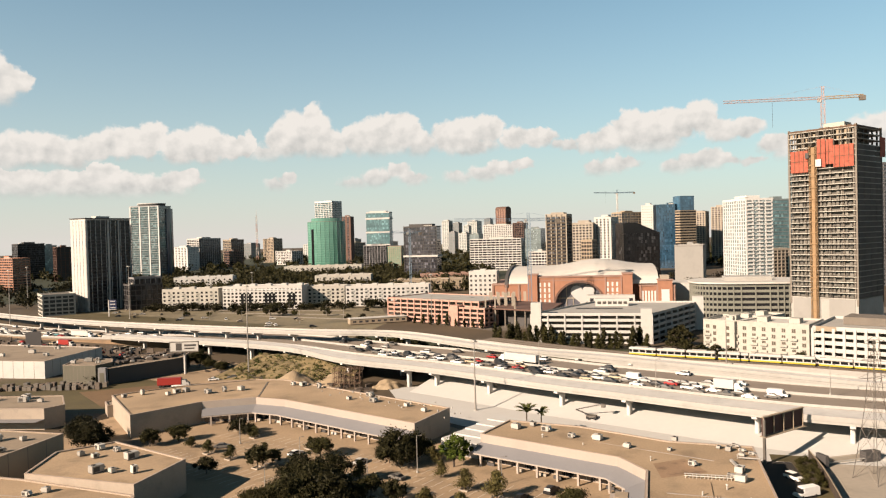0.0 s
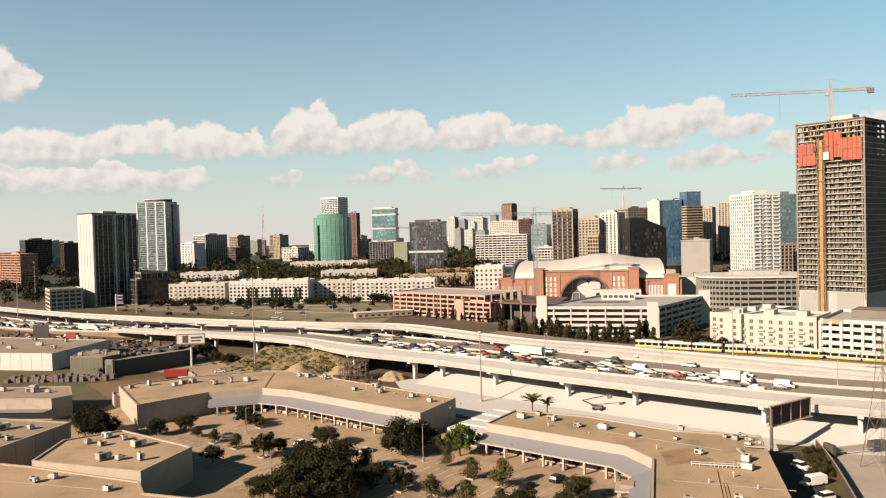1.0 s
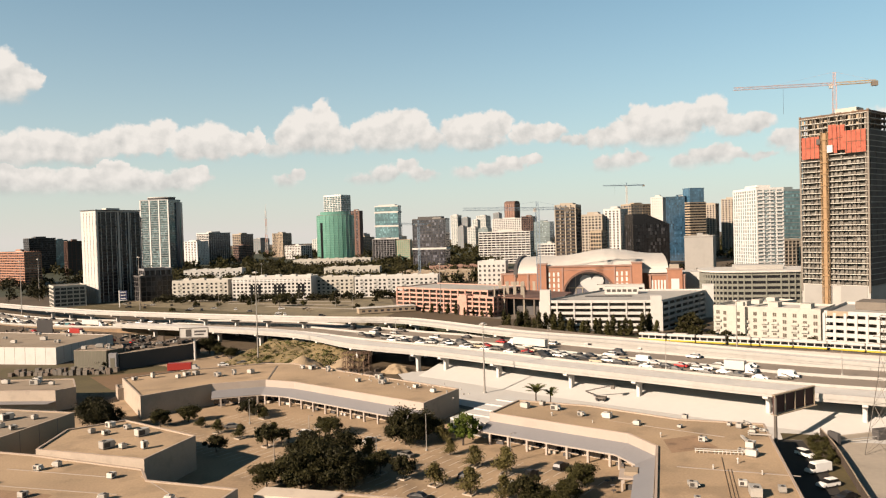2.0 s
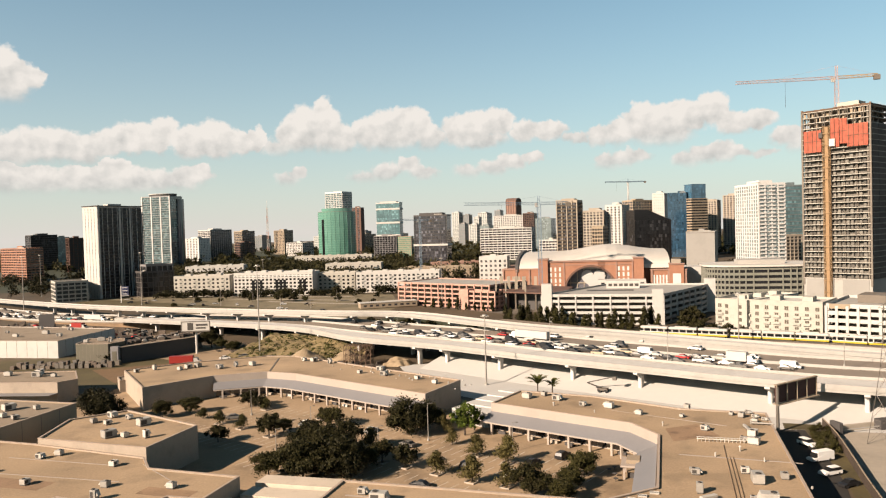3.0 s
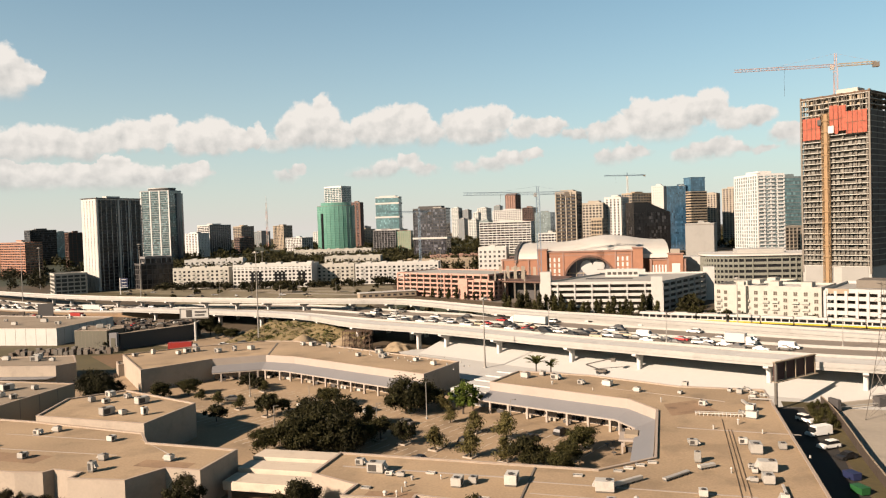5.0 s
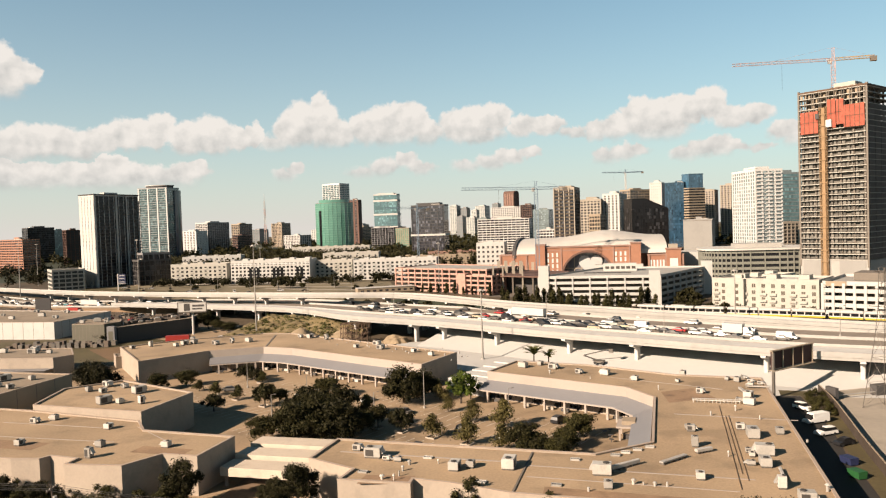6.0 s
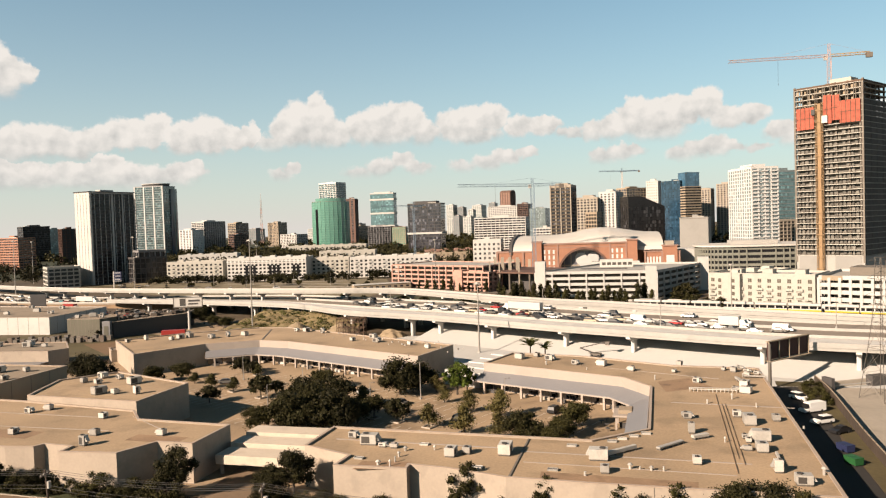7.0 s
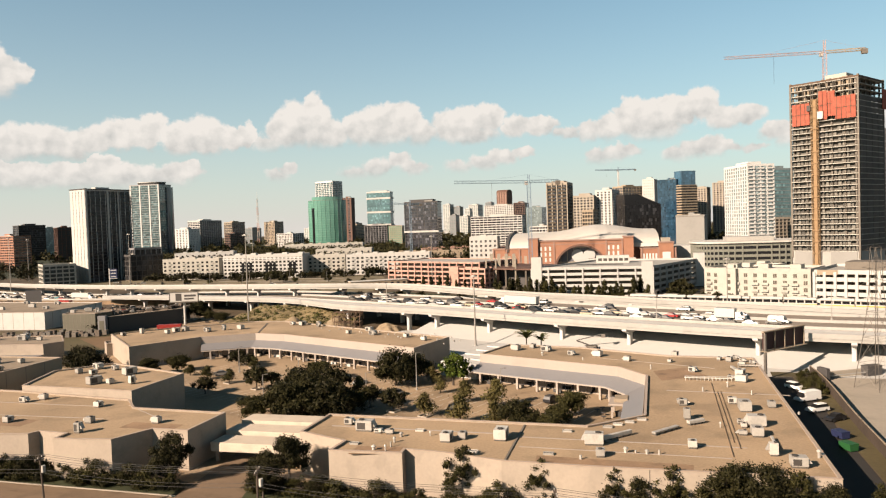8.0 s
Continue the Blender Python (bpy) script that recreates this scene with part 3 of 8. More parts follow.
def pier(parent, p, n, length, reach, mat_name="deck"):
    """A column with a hammerhead cap under a deck; reach: the cap's length across the road."""
    bm = boxed(-0.6, 0.6, -1.05, 1.05, -0.5, length - 1.0, 0.2)
    col = part("column", bm, mat_name, parent)
    bm = bmesh.new()
    w = reach / 2
    pts = [(-1.2, -1.4), (1.2, -1.4), (w, -0.5), (w, 0.1), (-w, 0.1), (-w, -0.5)]
    for s in (-0.7, 0.7):
        vs = [bm.verts.new((s, y, z)) for y, z in pts]
        bm.faces.new(vs if s > 0 else vs[::-1])
    bm.verts.ensure_lookup_table()
    for i in range(6):
        j = (i + 1) % 6
        bm.faces.new((bm.verts[i], bm.verts[j], bm.verts[6 + j], bm.verts[6 + i]))
    cap = part("cap", bm, mat_name, parent)
    turn = math.atan2(n.y, n.x) - math.pi / 2
    for o in (col, cap):
        o.rotation_euler = (0, 0, turn)
    c = p - n * (reach / 2 - 0.3)
    col.location = (c.x, c.y, 0)
    cap.location = (c.x, c.y, length)


def near_index(path, x):
    return min(range(len(path)), key=lambda i: abs(path[i].x - x))


for x in (-176, -152, -127, -103, -78, -62, -44.5, -20, -6, 11, 33, 56, 82, 108, 135, 165):
    i = near_index(RAMP, x)
    pier(ramp, RAMP[i], side(RAMP, i), RAMP[i].z + 0.05, 8.4)

MAIN = smooth_path([(-520, 655, 1.0), (-400, 568, 1.0), (-299, 494, 1.2), (-222, 453, 2.5), (-150, 418, 4.8), (-95, 383, 6.6), (-36.5, 323, 8.4), (1.4, 294.6, 8.4), (38, 261, 8.4),
                    (62.7, 241.3, 8.4), (87.2, 221.3, 8.4), (103.5, 210.3, 8.4), (121, 201, 8.4), (158, 181, 8.4), (208, 153, 8.4), (268, 121, 8.4)])
main = thing("highway", "wide dark asphalt highway with concrete barriers", "highway", kind="structure")
part("carriageway", sweep(bmesh.new(), MAIN, [(0, -0.8), (0, 0), (-31, 0), (-31, -0.8)]), "highway", main)
for o, h in ((-0.3, 0.8), (-15.2, 0.85), (-30.8, 0.85)):
    part("barrier", sweep(bmesh.new(), MAIN, [(o + 0.3, 0), (o + 0.12, h), (o - 0.12, h), (o - 0.3, 0)]), "concrete", main)
for o in (-1.2, -14.2, -16.4, -29.8):
    part("edge_line", sweep(bmesh.new(), MAIN, [(o + 0.09, 0.012), (o - 0.09, 0.012)], closed=False), "paint", main)
right_half = [p for p in MAIN if p.x > -12]
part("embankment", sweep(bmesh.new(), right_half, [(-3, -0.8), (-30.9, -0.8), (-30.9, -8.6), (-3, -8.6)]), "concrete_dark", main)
left_half = [p for p in MAIN if p.x < -140]
part("embankment", sweep(bmesh.new(), left_half, [(-0.2, -0.8), (-30.9, -0.8), (-33, -6.3), (2, -6.3)]), "dirt", main)
for x in (-112, -88, -66, -46, -26):
    i = near_index(MAIN, x)
    for o in (2.0, 12.0, 22.0):
        pier(main, MAIN[i] - side(MAIN, i) * o, side(MAIN, i), MAIN[i].z - 0.85, 11.0)
low = [Vector((p.x, p.y, 0)) for p in RAMP if -16 < p.x < 128]
flat("slope_paving", sweep(bmesh.new(), low, [(5, 0.06), (-15.6, 4.6), (-15.8, 0.06)]), "slope", "white concrete slope paving under the ramp", "embankment", kind="structure")

FLY = smooth_path([(-520, 742, 2.2), (-430, 655, 3), (-287, 529, 6.3), (-190, 454, 9), (-78, 381, 11.9), (-35, 366, 12), (-16.6, 351, 12), (4.9, 326, 11.9), (28.7, 308, 11),
                   (56.7, 294.5, 10), (77, 282, 9.3), (101, 261, 9.3), (136, 231, 9.3), (190, 196, 9.3), (260, 155, 9.3)])
fly = thing("flyover", "long pale concrete flyover on columns", "overpass", kind="structure")
part("deck", sweep(bmesh.new(), FLY, [(0, -0.4), (0, 0), (-9, 0), (-9, -0.4)]), "deck", fly)
for o in (-0.2, -3.0, -5.8, -8.4):
    part("girder", sweep(bmesh.new(), FLY, [(o, -1.15), (o, -0.4), (o - 0.45, -0.4), (o - 0.45, -1.15)]), "concrete", fly)
part("parapet", sweep(bmesh.new(), FLY, [(0.05, -0.4), (0.02, 0.8), (-0.2, 0.8), (-0.4, 0)]), "concrete", fly)
part("parapet", sweep(bmesh.new(), FLY, [(-8.6, 0), (-8.8, 0.8), (-9.0, 0.8), (-9.05, -0.4)]), "concrete", fly)
for x in (-300, -275, -250, -225, -200, -176, -150, -126, -103, -80, -56, -36, -20, -4, 14, 32, 50, 70):
    i = near_index(FLY, x)
    pier(fly, FLY[i], side(FLY, i), FLY[i].z - 1.2, 8.8)
back = [p for p in FLY if p.x > 60]
part("retaining_wall", sweep(bmesh.new(), back, [(-0.3, -0.4), (-8.8, -0.4), (-8.8, -9.4), (-0.3, -9.4)]), "concrete", fly)

RAIL = smooth_path([(20, 398, 3.9), (50, 366, 3.9), (70, 346, 3.9), (87, 332, 3.9), (114, 316, 3.9), (144, 298, 3.9), (168, 281, 3.9), (210, 254, 3.9), (260, 224, 3.9)])
rail = thing("railway", "twin light-rail tracks on a ballast bed", "railway", kind="structure")
part("bed", sweep(bmesh.new(), RAIL, [(6, -3.9), (4, -0.35), (-8, -0.35), (-10, -3.9)]), "ballast", rail)
for o in (0.72, -0.72, -3.6, -5.0):
    part("rail", sweep(bmesh.new(), RAIL, [(o + 0.04, -0.35), (o + 0.04, -0.18), (o - 0.04, -0.18), (o - 0.04, -0.35)]), "steel", rail)
part("low_wall", sweep(bmesh.new(), RAIL, [(6.4, -3.9), (6.4, 0.1), (6.1, 0.1), (6.1, -3.9)]), "concrete", rail)


# ---- flat-roofed showrooms ----
def flat_building(name, label, outline, top, wall="wall", roof="roof", lip=0.35, base=0.0, joints=0.0):
    """A low flat-roofed building: walls, roof bed, parapet coping and, if asked, panel joints."""
    root = thing(name, label, "building")
    pts = ccw(outline)
    bm = bmesh.new()
    ring(bm, pts, 0.35, base, top - 0.12)
    part("wall", bm, wall, root)
    bm = bmesh.new()
    prism(bm, inset(pts, 0.352), top - lip - 0.4, top - lip)
    part("roof", bm, roof, root)
    bm = bmesh.new()
    ring(bm, inset(pts, -0.06), 0.5, top - 0.12, top)
    part("coping", bm, "coping", root)
    if joints:
        post = None
        for a, b in zip(pts, pts[1:] + pts[:1]):
            a, b = Vector(a), Vector(b)
            d = b - a
            n = int(d.length / joints)
            turn = math.atan2(d.y, d.x)
            for k in range(1, n):
                p = a + d * k / n
                if post is None:
                    post = part("panel_joint", boxed(-0.07, 0.07, -0.025, 0.02, base, top - 0.13), "concrete_dark", root)
                    post.location, post.rotation_euler = (p.x, p.y, 0), (0, 0, turn)
                else:
                    again(post, p.x, p.y, 0, turn)
    return root


shop_rng = random.Random(61)


def arcade(root, line, top=7.2):
    """The shop front under a flat roof: fascia, sloping canopy, columns, glazed bays; line runs along the wall, outside on its right."""
    path = [Vector((x, y, 0)) for x, y in line]
    rows = []
    for i, p in enumerate(path):
        d0 = (p - path[i - 1]).normalized() if i else (path[1] - p).normalized()
        d1 = (path[i + 1] - p).normalized() if i + 1 < len(path) else d0
        n0, n1 = Vector((d0.y, -d0.x, 0)), Vector((d1.y, -d1.x, 0))
        n = n0 + n1
        rows.append((p, n / max(0.4, n.length_squared / 2)))

    def strip(profile, name, material, label=""):
        bm = bmesh.new()
        made = [[bm.verts.new((p.x + n.x * o, p.y + n.y * o, z)) for o, z in profile] for p, n in rows]
        k = len(profile)
        for a, b in zip(made, made[1:]):
            for i in range(k):
                j = (i + 1) % k
                bm.faces.new((a[i], a[j], b[j], b[i]))
        bm.faces.new(made[0][::-1])
        bm.faces.new(made[-1])
        bmesh.ops.recalc_face_normals(bm, faces=bm.faces)
        part(name, bm, material, root, label)

    strip([(0.05, 4.9), (0.12, 4.9), (0.12, top - 0.1), (0.05, top - 0.1)], "fascia", "fascia")
    strip([(0.12, 4.9), (4.5, 3.35), (4.5, 3.15), (0.12, 4.6)], "canopy", "canopy", "grey sloping metal canopy")
    strip([(4.32, 2.85), (4.5, 2.85), (4.5, 3.16), (4.32, 3.2)], "beam", "fascia")
    col = glass = mull = None
    for a, b in zip(path, path[1:]):
        d = (b - a)
        n = max(1, round(d.length / 5.9))
        u = d.normalized()
        out = Vector((u.y, -u.x, 0))
        turn = math.atan2(u.y, u.x)
        for k in range(n):
            p = a + d * (k + 0.5) / n + out * 4.2
            w = a + d * (k + 0.5) / n + out * 0.06
            if col is None:
                col = part("column", boxed(-0.28, 0.28, -0.28, 0.28, 0, 3.2, 0.04), "fascia", root)
                glass = part("shop_window", boxed(-2.3, 2.3, -0.03, 0.03, 0.25, 3.1), "glass", root)
                mull = part("window_frame", box(boxed(-2.36, 2.36, -0.06, 0.06, 3.1, 3.22), -0.05, 0.05, -0.06, 0.06, 0.2, 3.1), "concrete_dark", root)
                for o, q in ((col, p), (glass, w), (mull, w)):
                    o.location, o.rotation_euler = q, (0, 0, turn)
            else:
                again(col, p.x, p.y, 0, turn)
                again(glass, w.x, w.y, 0, turn)
                again(mull, w.x, w.y, 0, turn)
            sort = shop_rng.random()
            if sort < 0.45:
                q = a + d * (k + 0.5) / n + out * 0.14
                sign = part("shop_sign", boxed(-1.5, 1.5, -0.05, 0.05, 2.25, 2.9), shop_rng.choice(("white", "slope", "dark_wall")), root)
                sign.location, sign.rotation_euler = q, (0, 0, turn)
            if sort > 0.3:
                q = a + d * (k + shop_rng.uniform(0.15, 0.85)) / n + out * 2.4
                bench = part("planter_bench", boxed(-1.1, 1.1, -0.3, 0.3, 0, 0.75, 0.05), shop_rng.choice(("kerb", "dark_wall", "white")), root)
                bench.location, bench.rotation_euler = q, (0, 0, turn)


north_line = [(-81.6, 243.9), (-64.8, 248.5), (-54.1, 243.7), (-9.9, 208.6)]
b1 = flat_building("showroom", "long flat-roofed cream showroom with grey canopy and columns",
                   [(-117.7, 258), (-98.4, 227.5), (-81.6, 243.9), (-64.8, 248.5), (-54.1, 243.7), (-9.9, 208.6), (0.1, 226.6), (-61.7, 279), (-73.2, 281.1), (-99.2, 271.4)], 7.2)
arcade(b1, north_line)
part("expansion_joint", prism(bmesh.new(), [(-64.6, 248.8), (-64.1, 248.7), (-67.2, 276.4), (-67.8, 276.4)], 6.86, 6.95), "concrete_dark", b1)

east_line = [(8.1, 196.0), (39.2, 172.6), (42.9, 162.4), (33.8, 130.5)]
b2 = flat_building("showroom", "L-shaped flat-roofed cream showroom round the courtyard",
                   [(8.1, 196), (39.2, 172.6), (42.9, 162.4), (33.8, 129.9), (22.8, 124.3), (-22.6, 137.6), (-25.8, 126.1), (-17.5, 119.9), (-19.2, 115), (-7.6, 112.4),
                    (-7.2, 114.3), (-1.6, 112.1), (7.1, 107.2), (19.3, 103.5), (50.3, 95.5), (73, 178.3), (54.5, 184.8), (35.4, 201), (16.8, 209.7)], 7.2, joints=7.5)
arcade(b2, east_line)
part("expansion_joint", prism(bmesh.new(), [(7.5, 107.9), (7.8, 107.8), (12.7, 126.5), (12.4, 126.6)], 6.86, 7.0), "concrete_dark", b2)
for pts in ([(43.4, 149.1), (43.4, 148.6), (64.6, 141.2), (64.6, 141.7)], [(11, 120.1), (11, 119.7), (44, 110.2), (44, 110.6)], [(10.4, 114.8), (10.4, 114.5), (40, 105.6), (40, 105.9)], [(-21, 130.5), (-21, 130), (9.8, 121.2), (9.9, 121.7)],
            [(37.5, 185.8), (37.8, 185.4), (60, 168.6), (60.2, 169)]):
    part("roof_seam", prism(bmesh.new(), pts, 6.86, 6.9), "fascia", b2)

b3 = flat_building("showroom", "flat-roofed cream showroom block beside the driveway",
                   [(-67.2, 155), (-63.2, 147.7), (-43, 141.2), (-46.1, 129.1), (-53, 131), (-57.6, 124.9), (-68.4, 126.7), (-67.9, 129.8), (-73.6, 131.8), (-74.7, 130.2), (-80.1, 130.7),
                    (-100, 136), (-118, 150), (-112, 172), (-97.5, 167.4)], 7.2)
for pts in ([(-109, 151.2), (-109, 150.9), (-66, 140.2), (-66, 140.5)], [(-66, 151.0), (-65.7, 150.9), (-53.1, 137.4), (-53.4, 137.4)], [(-98, 158.2), (-98, 157.9), (-72, 150.6), (-72, 150.9)]):
    part("roof_seam", prism(bmesh.new(), pts, 6.86, 6.9), "fascia", b3)
b3b = flat_building("showroom_annex", "raised flat-roofed annex with a pale parapet", [(-87.6, 193.4), (-63.3, 176.2), (-68.2, 158.2), (-97.2, 167.8), (-99, 185)], 8.3)
for pts in ([(-60, 133.5), (-49.5, 130.6), (-48.6, 134.2), (-59, 137.2)], [(-96, 141), (-80, 136.6), (-78.6, 141), (-94.6, 145.6)]):
    part("roof_patch", prism(bmesh.new(), pts, 6.858, 6.866), "roof_old", b3, "darker reddish roof patch")
for pts in ([(-16, 113.6), (-8, 112.8), (-7, 116.4), (-15, 117.6)], [(12, 107.2), (33, 101.2), (33.8, 103.6), (12.6, 110)], [(45, 158), (56, 161), (54, 171), (46, 168)]):
    part("roof_patch", prism(bmesh.new(), pts, 6.858, 6.866), "roof_old", b2, "darker reddish roof patch")
b4 = flat_building("warehouse", "taller brown-walled warehouse with cluttered roof", [(-104.3, 199.1), (-109.9, 174.6), (-124, 150), (-170, 160), (-160, 214)], 9.3, wall="stone_tan", roof="roof_pale", joints=6.0)
b5 = flat_building("warehouse", "low cream warehouse with a canopy", [(-127.9, 245.9), (-132, 240.6), (-175, 244), (-185, 262), (-136.3, 261)], 7.0, roof="roof_pale")
bm = bmesh.new()
prism(bm, [(-131.8, 240.4), (-178, 244.2), (-178, 240.6), (-132.6, 236.8)], 3.3, 3.5)
part("canopy", bm, "canopy", b5)
flat_building("shed", "small tan service shed", [(-122, 262), (-112, 268), (-108, 261), (-118, 255)], 4.2, roof="roof_pale")
b6 = flat_building("warehouse", "white metal warehouse with a broad pale roof", [(-174.4, 373.6), (-181.3, 332.5), (-240, 344), (-260, 400)], 8.0, wall="white_wall", roof="roof_pale", joints=5.0)
b7 = flat_building("workshop", "grey metal workshop with a cluttered roof", [(-165, 316.7), (-149.8, 314.2), (-146, 322), (-150, 331), (-167, 333)], 8.6, wall="olive_wall", roof="roof_pale", joints=1.6)
# charcoal wall colour carries this workshop's shade
b8 = flat_building("workshop", "workshop beside the highway ramp, walls coloured dark for shade", [(-149.1, 317), (-144.2, 314.6), (-122, 340), (-124, 356), (-146, 350)], 7.0, wall="dark_wall", roof="roof_pale")

pav = thing("courtyard_pavilion", "small cream pavilion with broken pitched roof in the courtyard corner", "pavilion", (36.4, 156.5, 0), -16)
for x in (-2.4, 2.2):
    for y in (-2.6, 2.4):
        part("post", boxed(x, x + 0.4, y, y + 0.4, 0, 2.7), "fascia", pav)
part("roof_slab", boxed(-2.9, 3.1, -3.1, 3.3, 2.7, 3.1, 0.06), "fascia", pav)
part("roof_box", boxed(-1.8, 1.0, -1.6, 2.2, 3.1, 3.9, 0.06), "stone_tan", pav)
part("counter", boxed(-1.6, 1.8, -1.4, -0.8, 0, 1.1), "dark_wall", pav)
for dx, dy in ((-4.2, -1.0), (-5.6, 1.6), (-4.6, 3.4), (-3.8, -4.2)):
    part("table", tube(tube(bmesh.new(), (dx, dy, 0), (dx, dy, 0.74), 0.06, sides=6), (dx, dy, 0.72), (dx, dy, 0.78), 0.55, sides=10), "dark_wall", pav)

part("portal", boxed(-147.9, -144.6, 312.2, 314.2, 0, 7.6, 0.05), "grey_wall", b8, "pale grey door portal")
part("door", boxed(-147.2, -145.3, 312.12, 312.2, 0, 5.6), "olive_wall", b8)

# white entrance steps of roof between the two showrooms
for k in range(5):
    x, y = -2.5 + k * 3.4, 204.5 + k * 3.6
    bm = prism(bmesh.new(), [(x, y), (x + 9.5, y - 7.2), (x + 13.2, y - 3.2), (x + 3.6, y + 4.2)], 0, 4.0 + 0.35 * k)
    flat("entrance_block", bm, "slope", "stepped white entrance block between showrooms", "entrance", group="entrance steps")
for x, y, top in ((-43.4, 132.8, 3.9), (-42.4, 139.0, 4.3), (-41.0, 144.6, 4.7)):
    bm = prism(bmesh.new(), [(x, y), (x + 16.2, y - 4.1), (x + 17.4, y + 0.6), (x + 1.2, y + 4.6)], top - 1.3, top)
    bar = flat("entrance_slab", bm, "gate", "cream flat canopy slab over the courtyard driveway", "canopy", group="gate canopy slabs")
    part("fascia", prism(bmesh.new(), [(x + 0.1, y - 0.12), (x + 16.2, y - 4.2), (x + 16.2, y - 4.1), (x + 0.1, y)], top - 1.6, top - 0.25), "gate", bar)
    for sx in (0.5, 15.4):
        part("post", boxed(x + sx, x + sx + 0.6, y - 0.253 * sx + 1.2, y - 0.253 * sx + 1.8, 0, top - 1.3), "fascia", bar)


# ---- rooftop plant ----
def rooftop_unit(size):
    """A packaged air conditioner on a kerb, with intake hood, fan and grille."""
    w, d, h = size
    root = thing("rooftop_unit", "boxy galvanised rooftop air conditioner", "air conditioner", group="rooftop units")
    part("kerb", boxed(-w / 2 + 0.1, w / 2 - 0.1, -d / 2 + 0.1, d / 2 - 0.1, 0, 0.25), "steel", root)
    casing = part("casing", boxed(-w / 2, w / 2, -d / 2, d / 2, 0.25, h, 0.04), "unit", root)
    bm = bmesh.new()
    z0, z1 = h * 0.45, h * 0.95
    v = [bm.verts.new(p) for p in ((w / 2, -d * 0.35, z0), (w / 2 + 0.5, -d * 0.35, z0), (w / 2, -d * 0.35, z1), (w / 2, d * 0.35, z0), (w / 2 + 0.5, d * 0.35, z0), (w / 2, d * 0.35, z1))]
    for q in ((0, 1, 2), (3, 5, 4), (1, 4, 5, 2), (0, 3, 4, 1), (0, 2, 5, 3)):
        bm.faces.new([v[i] for i in q])
    part("hood", bm, "unit", casing)
    part("grille", boxed(-w * 0.4, w * 0.1, -d / 2 - 0.02, -d / 2 + 0.02, 0.4, h * 0.85), "unit_dark", casing)
    bm = bmesh.new()
    tube(bm, (-w * 0.22, 0, h), (-w * 0.22, 0, h + 0.16), min(w, d) * 0.24, sides=12)
    part("fan", bm, "unit_dark", casing)
    return root


unit_kinds = [rooftop_unit((2.2, 1.7, 1.5)), rooftop_unit((1.5, 1.3, 1.2)), rooftop_unit((2.9, 2.0, 1.8)), rooftop_unit((1.2, 1.1, 1.9)), rooftop_unit((1.3, 0.9, 0.8))]
unit_used = [False] * 5


def place_unit(kind, x, y, z, rz):
    m = pose(x, y, z, 0, 0, rz)
    if unit_used[kind]:
        return copy_thing(unit_kinds[kind], m)
    unit_used[kind] = True
    unit_kinds[kind].matrix_basis = m
    return unit_kinds[kind]


ROOF_UNITS = [
    (6.85, -36, [(-112.0, 254.9), (-107.1, 258.6), (-97.6, 257.0), (-95.7, 260.1), (-93.0, 262.0), (-84.1, 258.2), (-79.1, 260.8), (-73.6, 262.3), (-56.5, 269.0), (-52.6, 267.1), (-46.0, 262.3),
                 (-32.8, 242.4), (-26.4, 246.6), (-24.4, 238.0), (-13.3, 230.5), (-7.6, 223.2)]),
    (6.85, -36, [(18.0, 201.1, 0), (22.9, 203.5, 1), (25.7, 197.9, 0), (31.3, 191.0, 1), (37.5, 188.2, 0), (43.2, 180.7, 1), (52.6, 177.4, 4), (56.3, 185.4, 1), (64.6, 178.1, 4),
                 (69.0, 175.2, 4), (67.6, 171.6, 4), (70.2, 172.4, 4), (66.2, 176.0, 1), (68.8, 179.0, 4), (54.1, 165.7, 1), (59.6, 157.6, 4), (62.6, 160.2, 0), (60.6, 154.5, 0)]),
    (6.85, -14, [(42.8, 136.8, 1), (42.6, 138.2, 4), (40.5, 127.3, 3), (51.9, 136.8, 1), (52.2, 131.8, 2), (57.6, 133.3, 1), (48.2, 123.2, 4), (47.8, 121.2, 4), (50.2, 122.0, 2), (48.0, 116.4, 0), (46.0, 117.0, 4),
                 (46.3, 106.6, 3), (47.5, 101.5, 0), (36.2, 111.4, 1)]),
    (6.85, -14, [(-18.0, 130.7, 1), (-14.7, 126.7, 2), (-12.3, 124.7, 4), (-10.3, 123.9, 4), (-0.8, 118.9, 0), (1.8, 119.8, 1), (8.0, 119.1, 2), (22.1, 114.8, 2), (21.8, 108.7, 1)]),
    (7.95, -36, [(-91.1, 181.8), (-86.7, 179.8), (-88.8, 187.0), (-83.5, 184.8), (-77.2, 178.4), (-81.0, 168.3), (-77.1, 167.8), (-71.8, 167.0)]),
    (6.85, -14, [(-90.4, 156.6), (-87.4, 158.8), (-71.6, 150.2), (-67.3, 137.6), (-54.2, 136.0), (-66.1, 130.9), (-97, 147), (-84, 140)]),
    (8.95, -36, [(-116.0, 185.6), (-111.6, 183.2), (-112.0, 193.6), (-119.4, 193.5), (-126, 182), (-131, 193), (-122, 172), (-138, 185)]),
    (6.65, 0, [(-157.4, 255.7), (-145.5, 252.7), (-139.1, 251.7), (-147.1, 257.2), (-163, 252)]),
    (7.65, 0, [(-190, 350), (-202, 360), (-212, 352), (-226, 368), (-196, 372), (-216, 380), (-236, 360)]),
]
ROOF_UNITS += [(8.25, 10, [(-163, 322), (-158, 326), (-152, 321), (-156, 330)]), (6.65, 30, [(-146, 325), (-141, 331), (-136, 337), (-131, 343), (-138, 344), (-143, 338), (-128, 350), (-134, 349)])]
rng = random.Random(5)
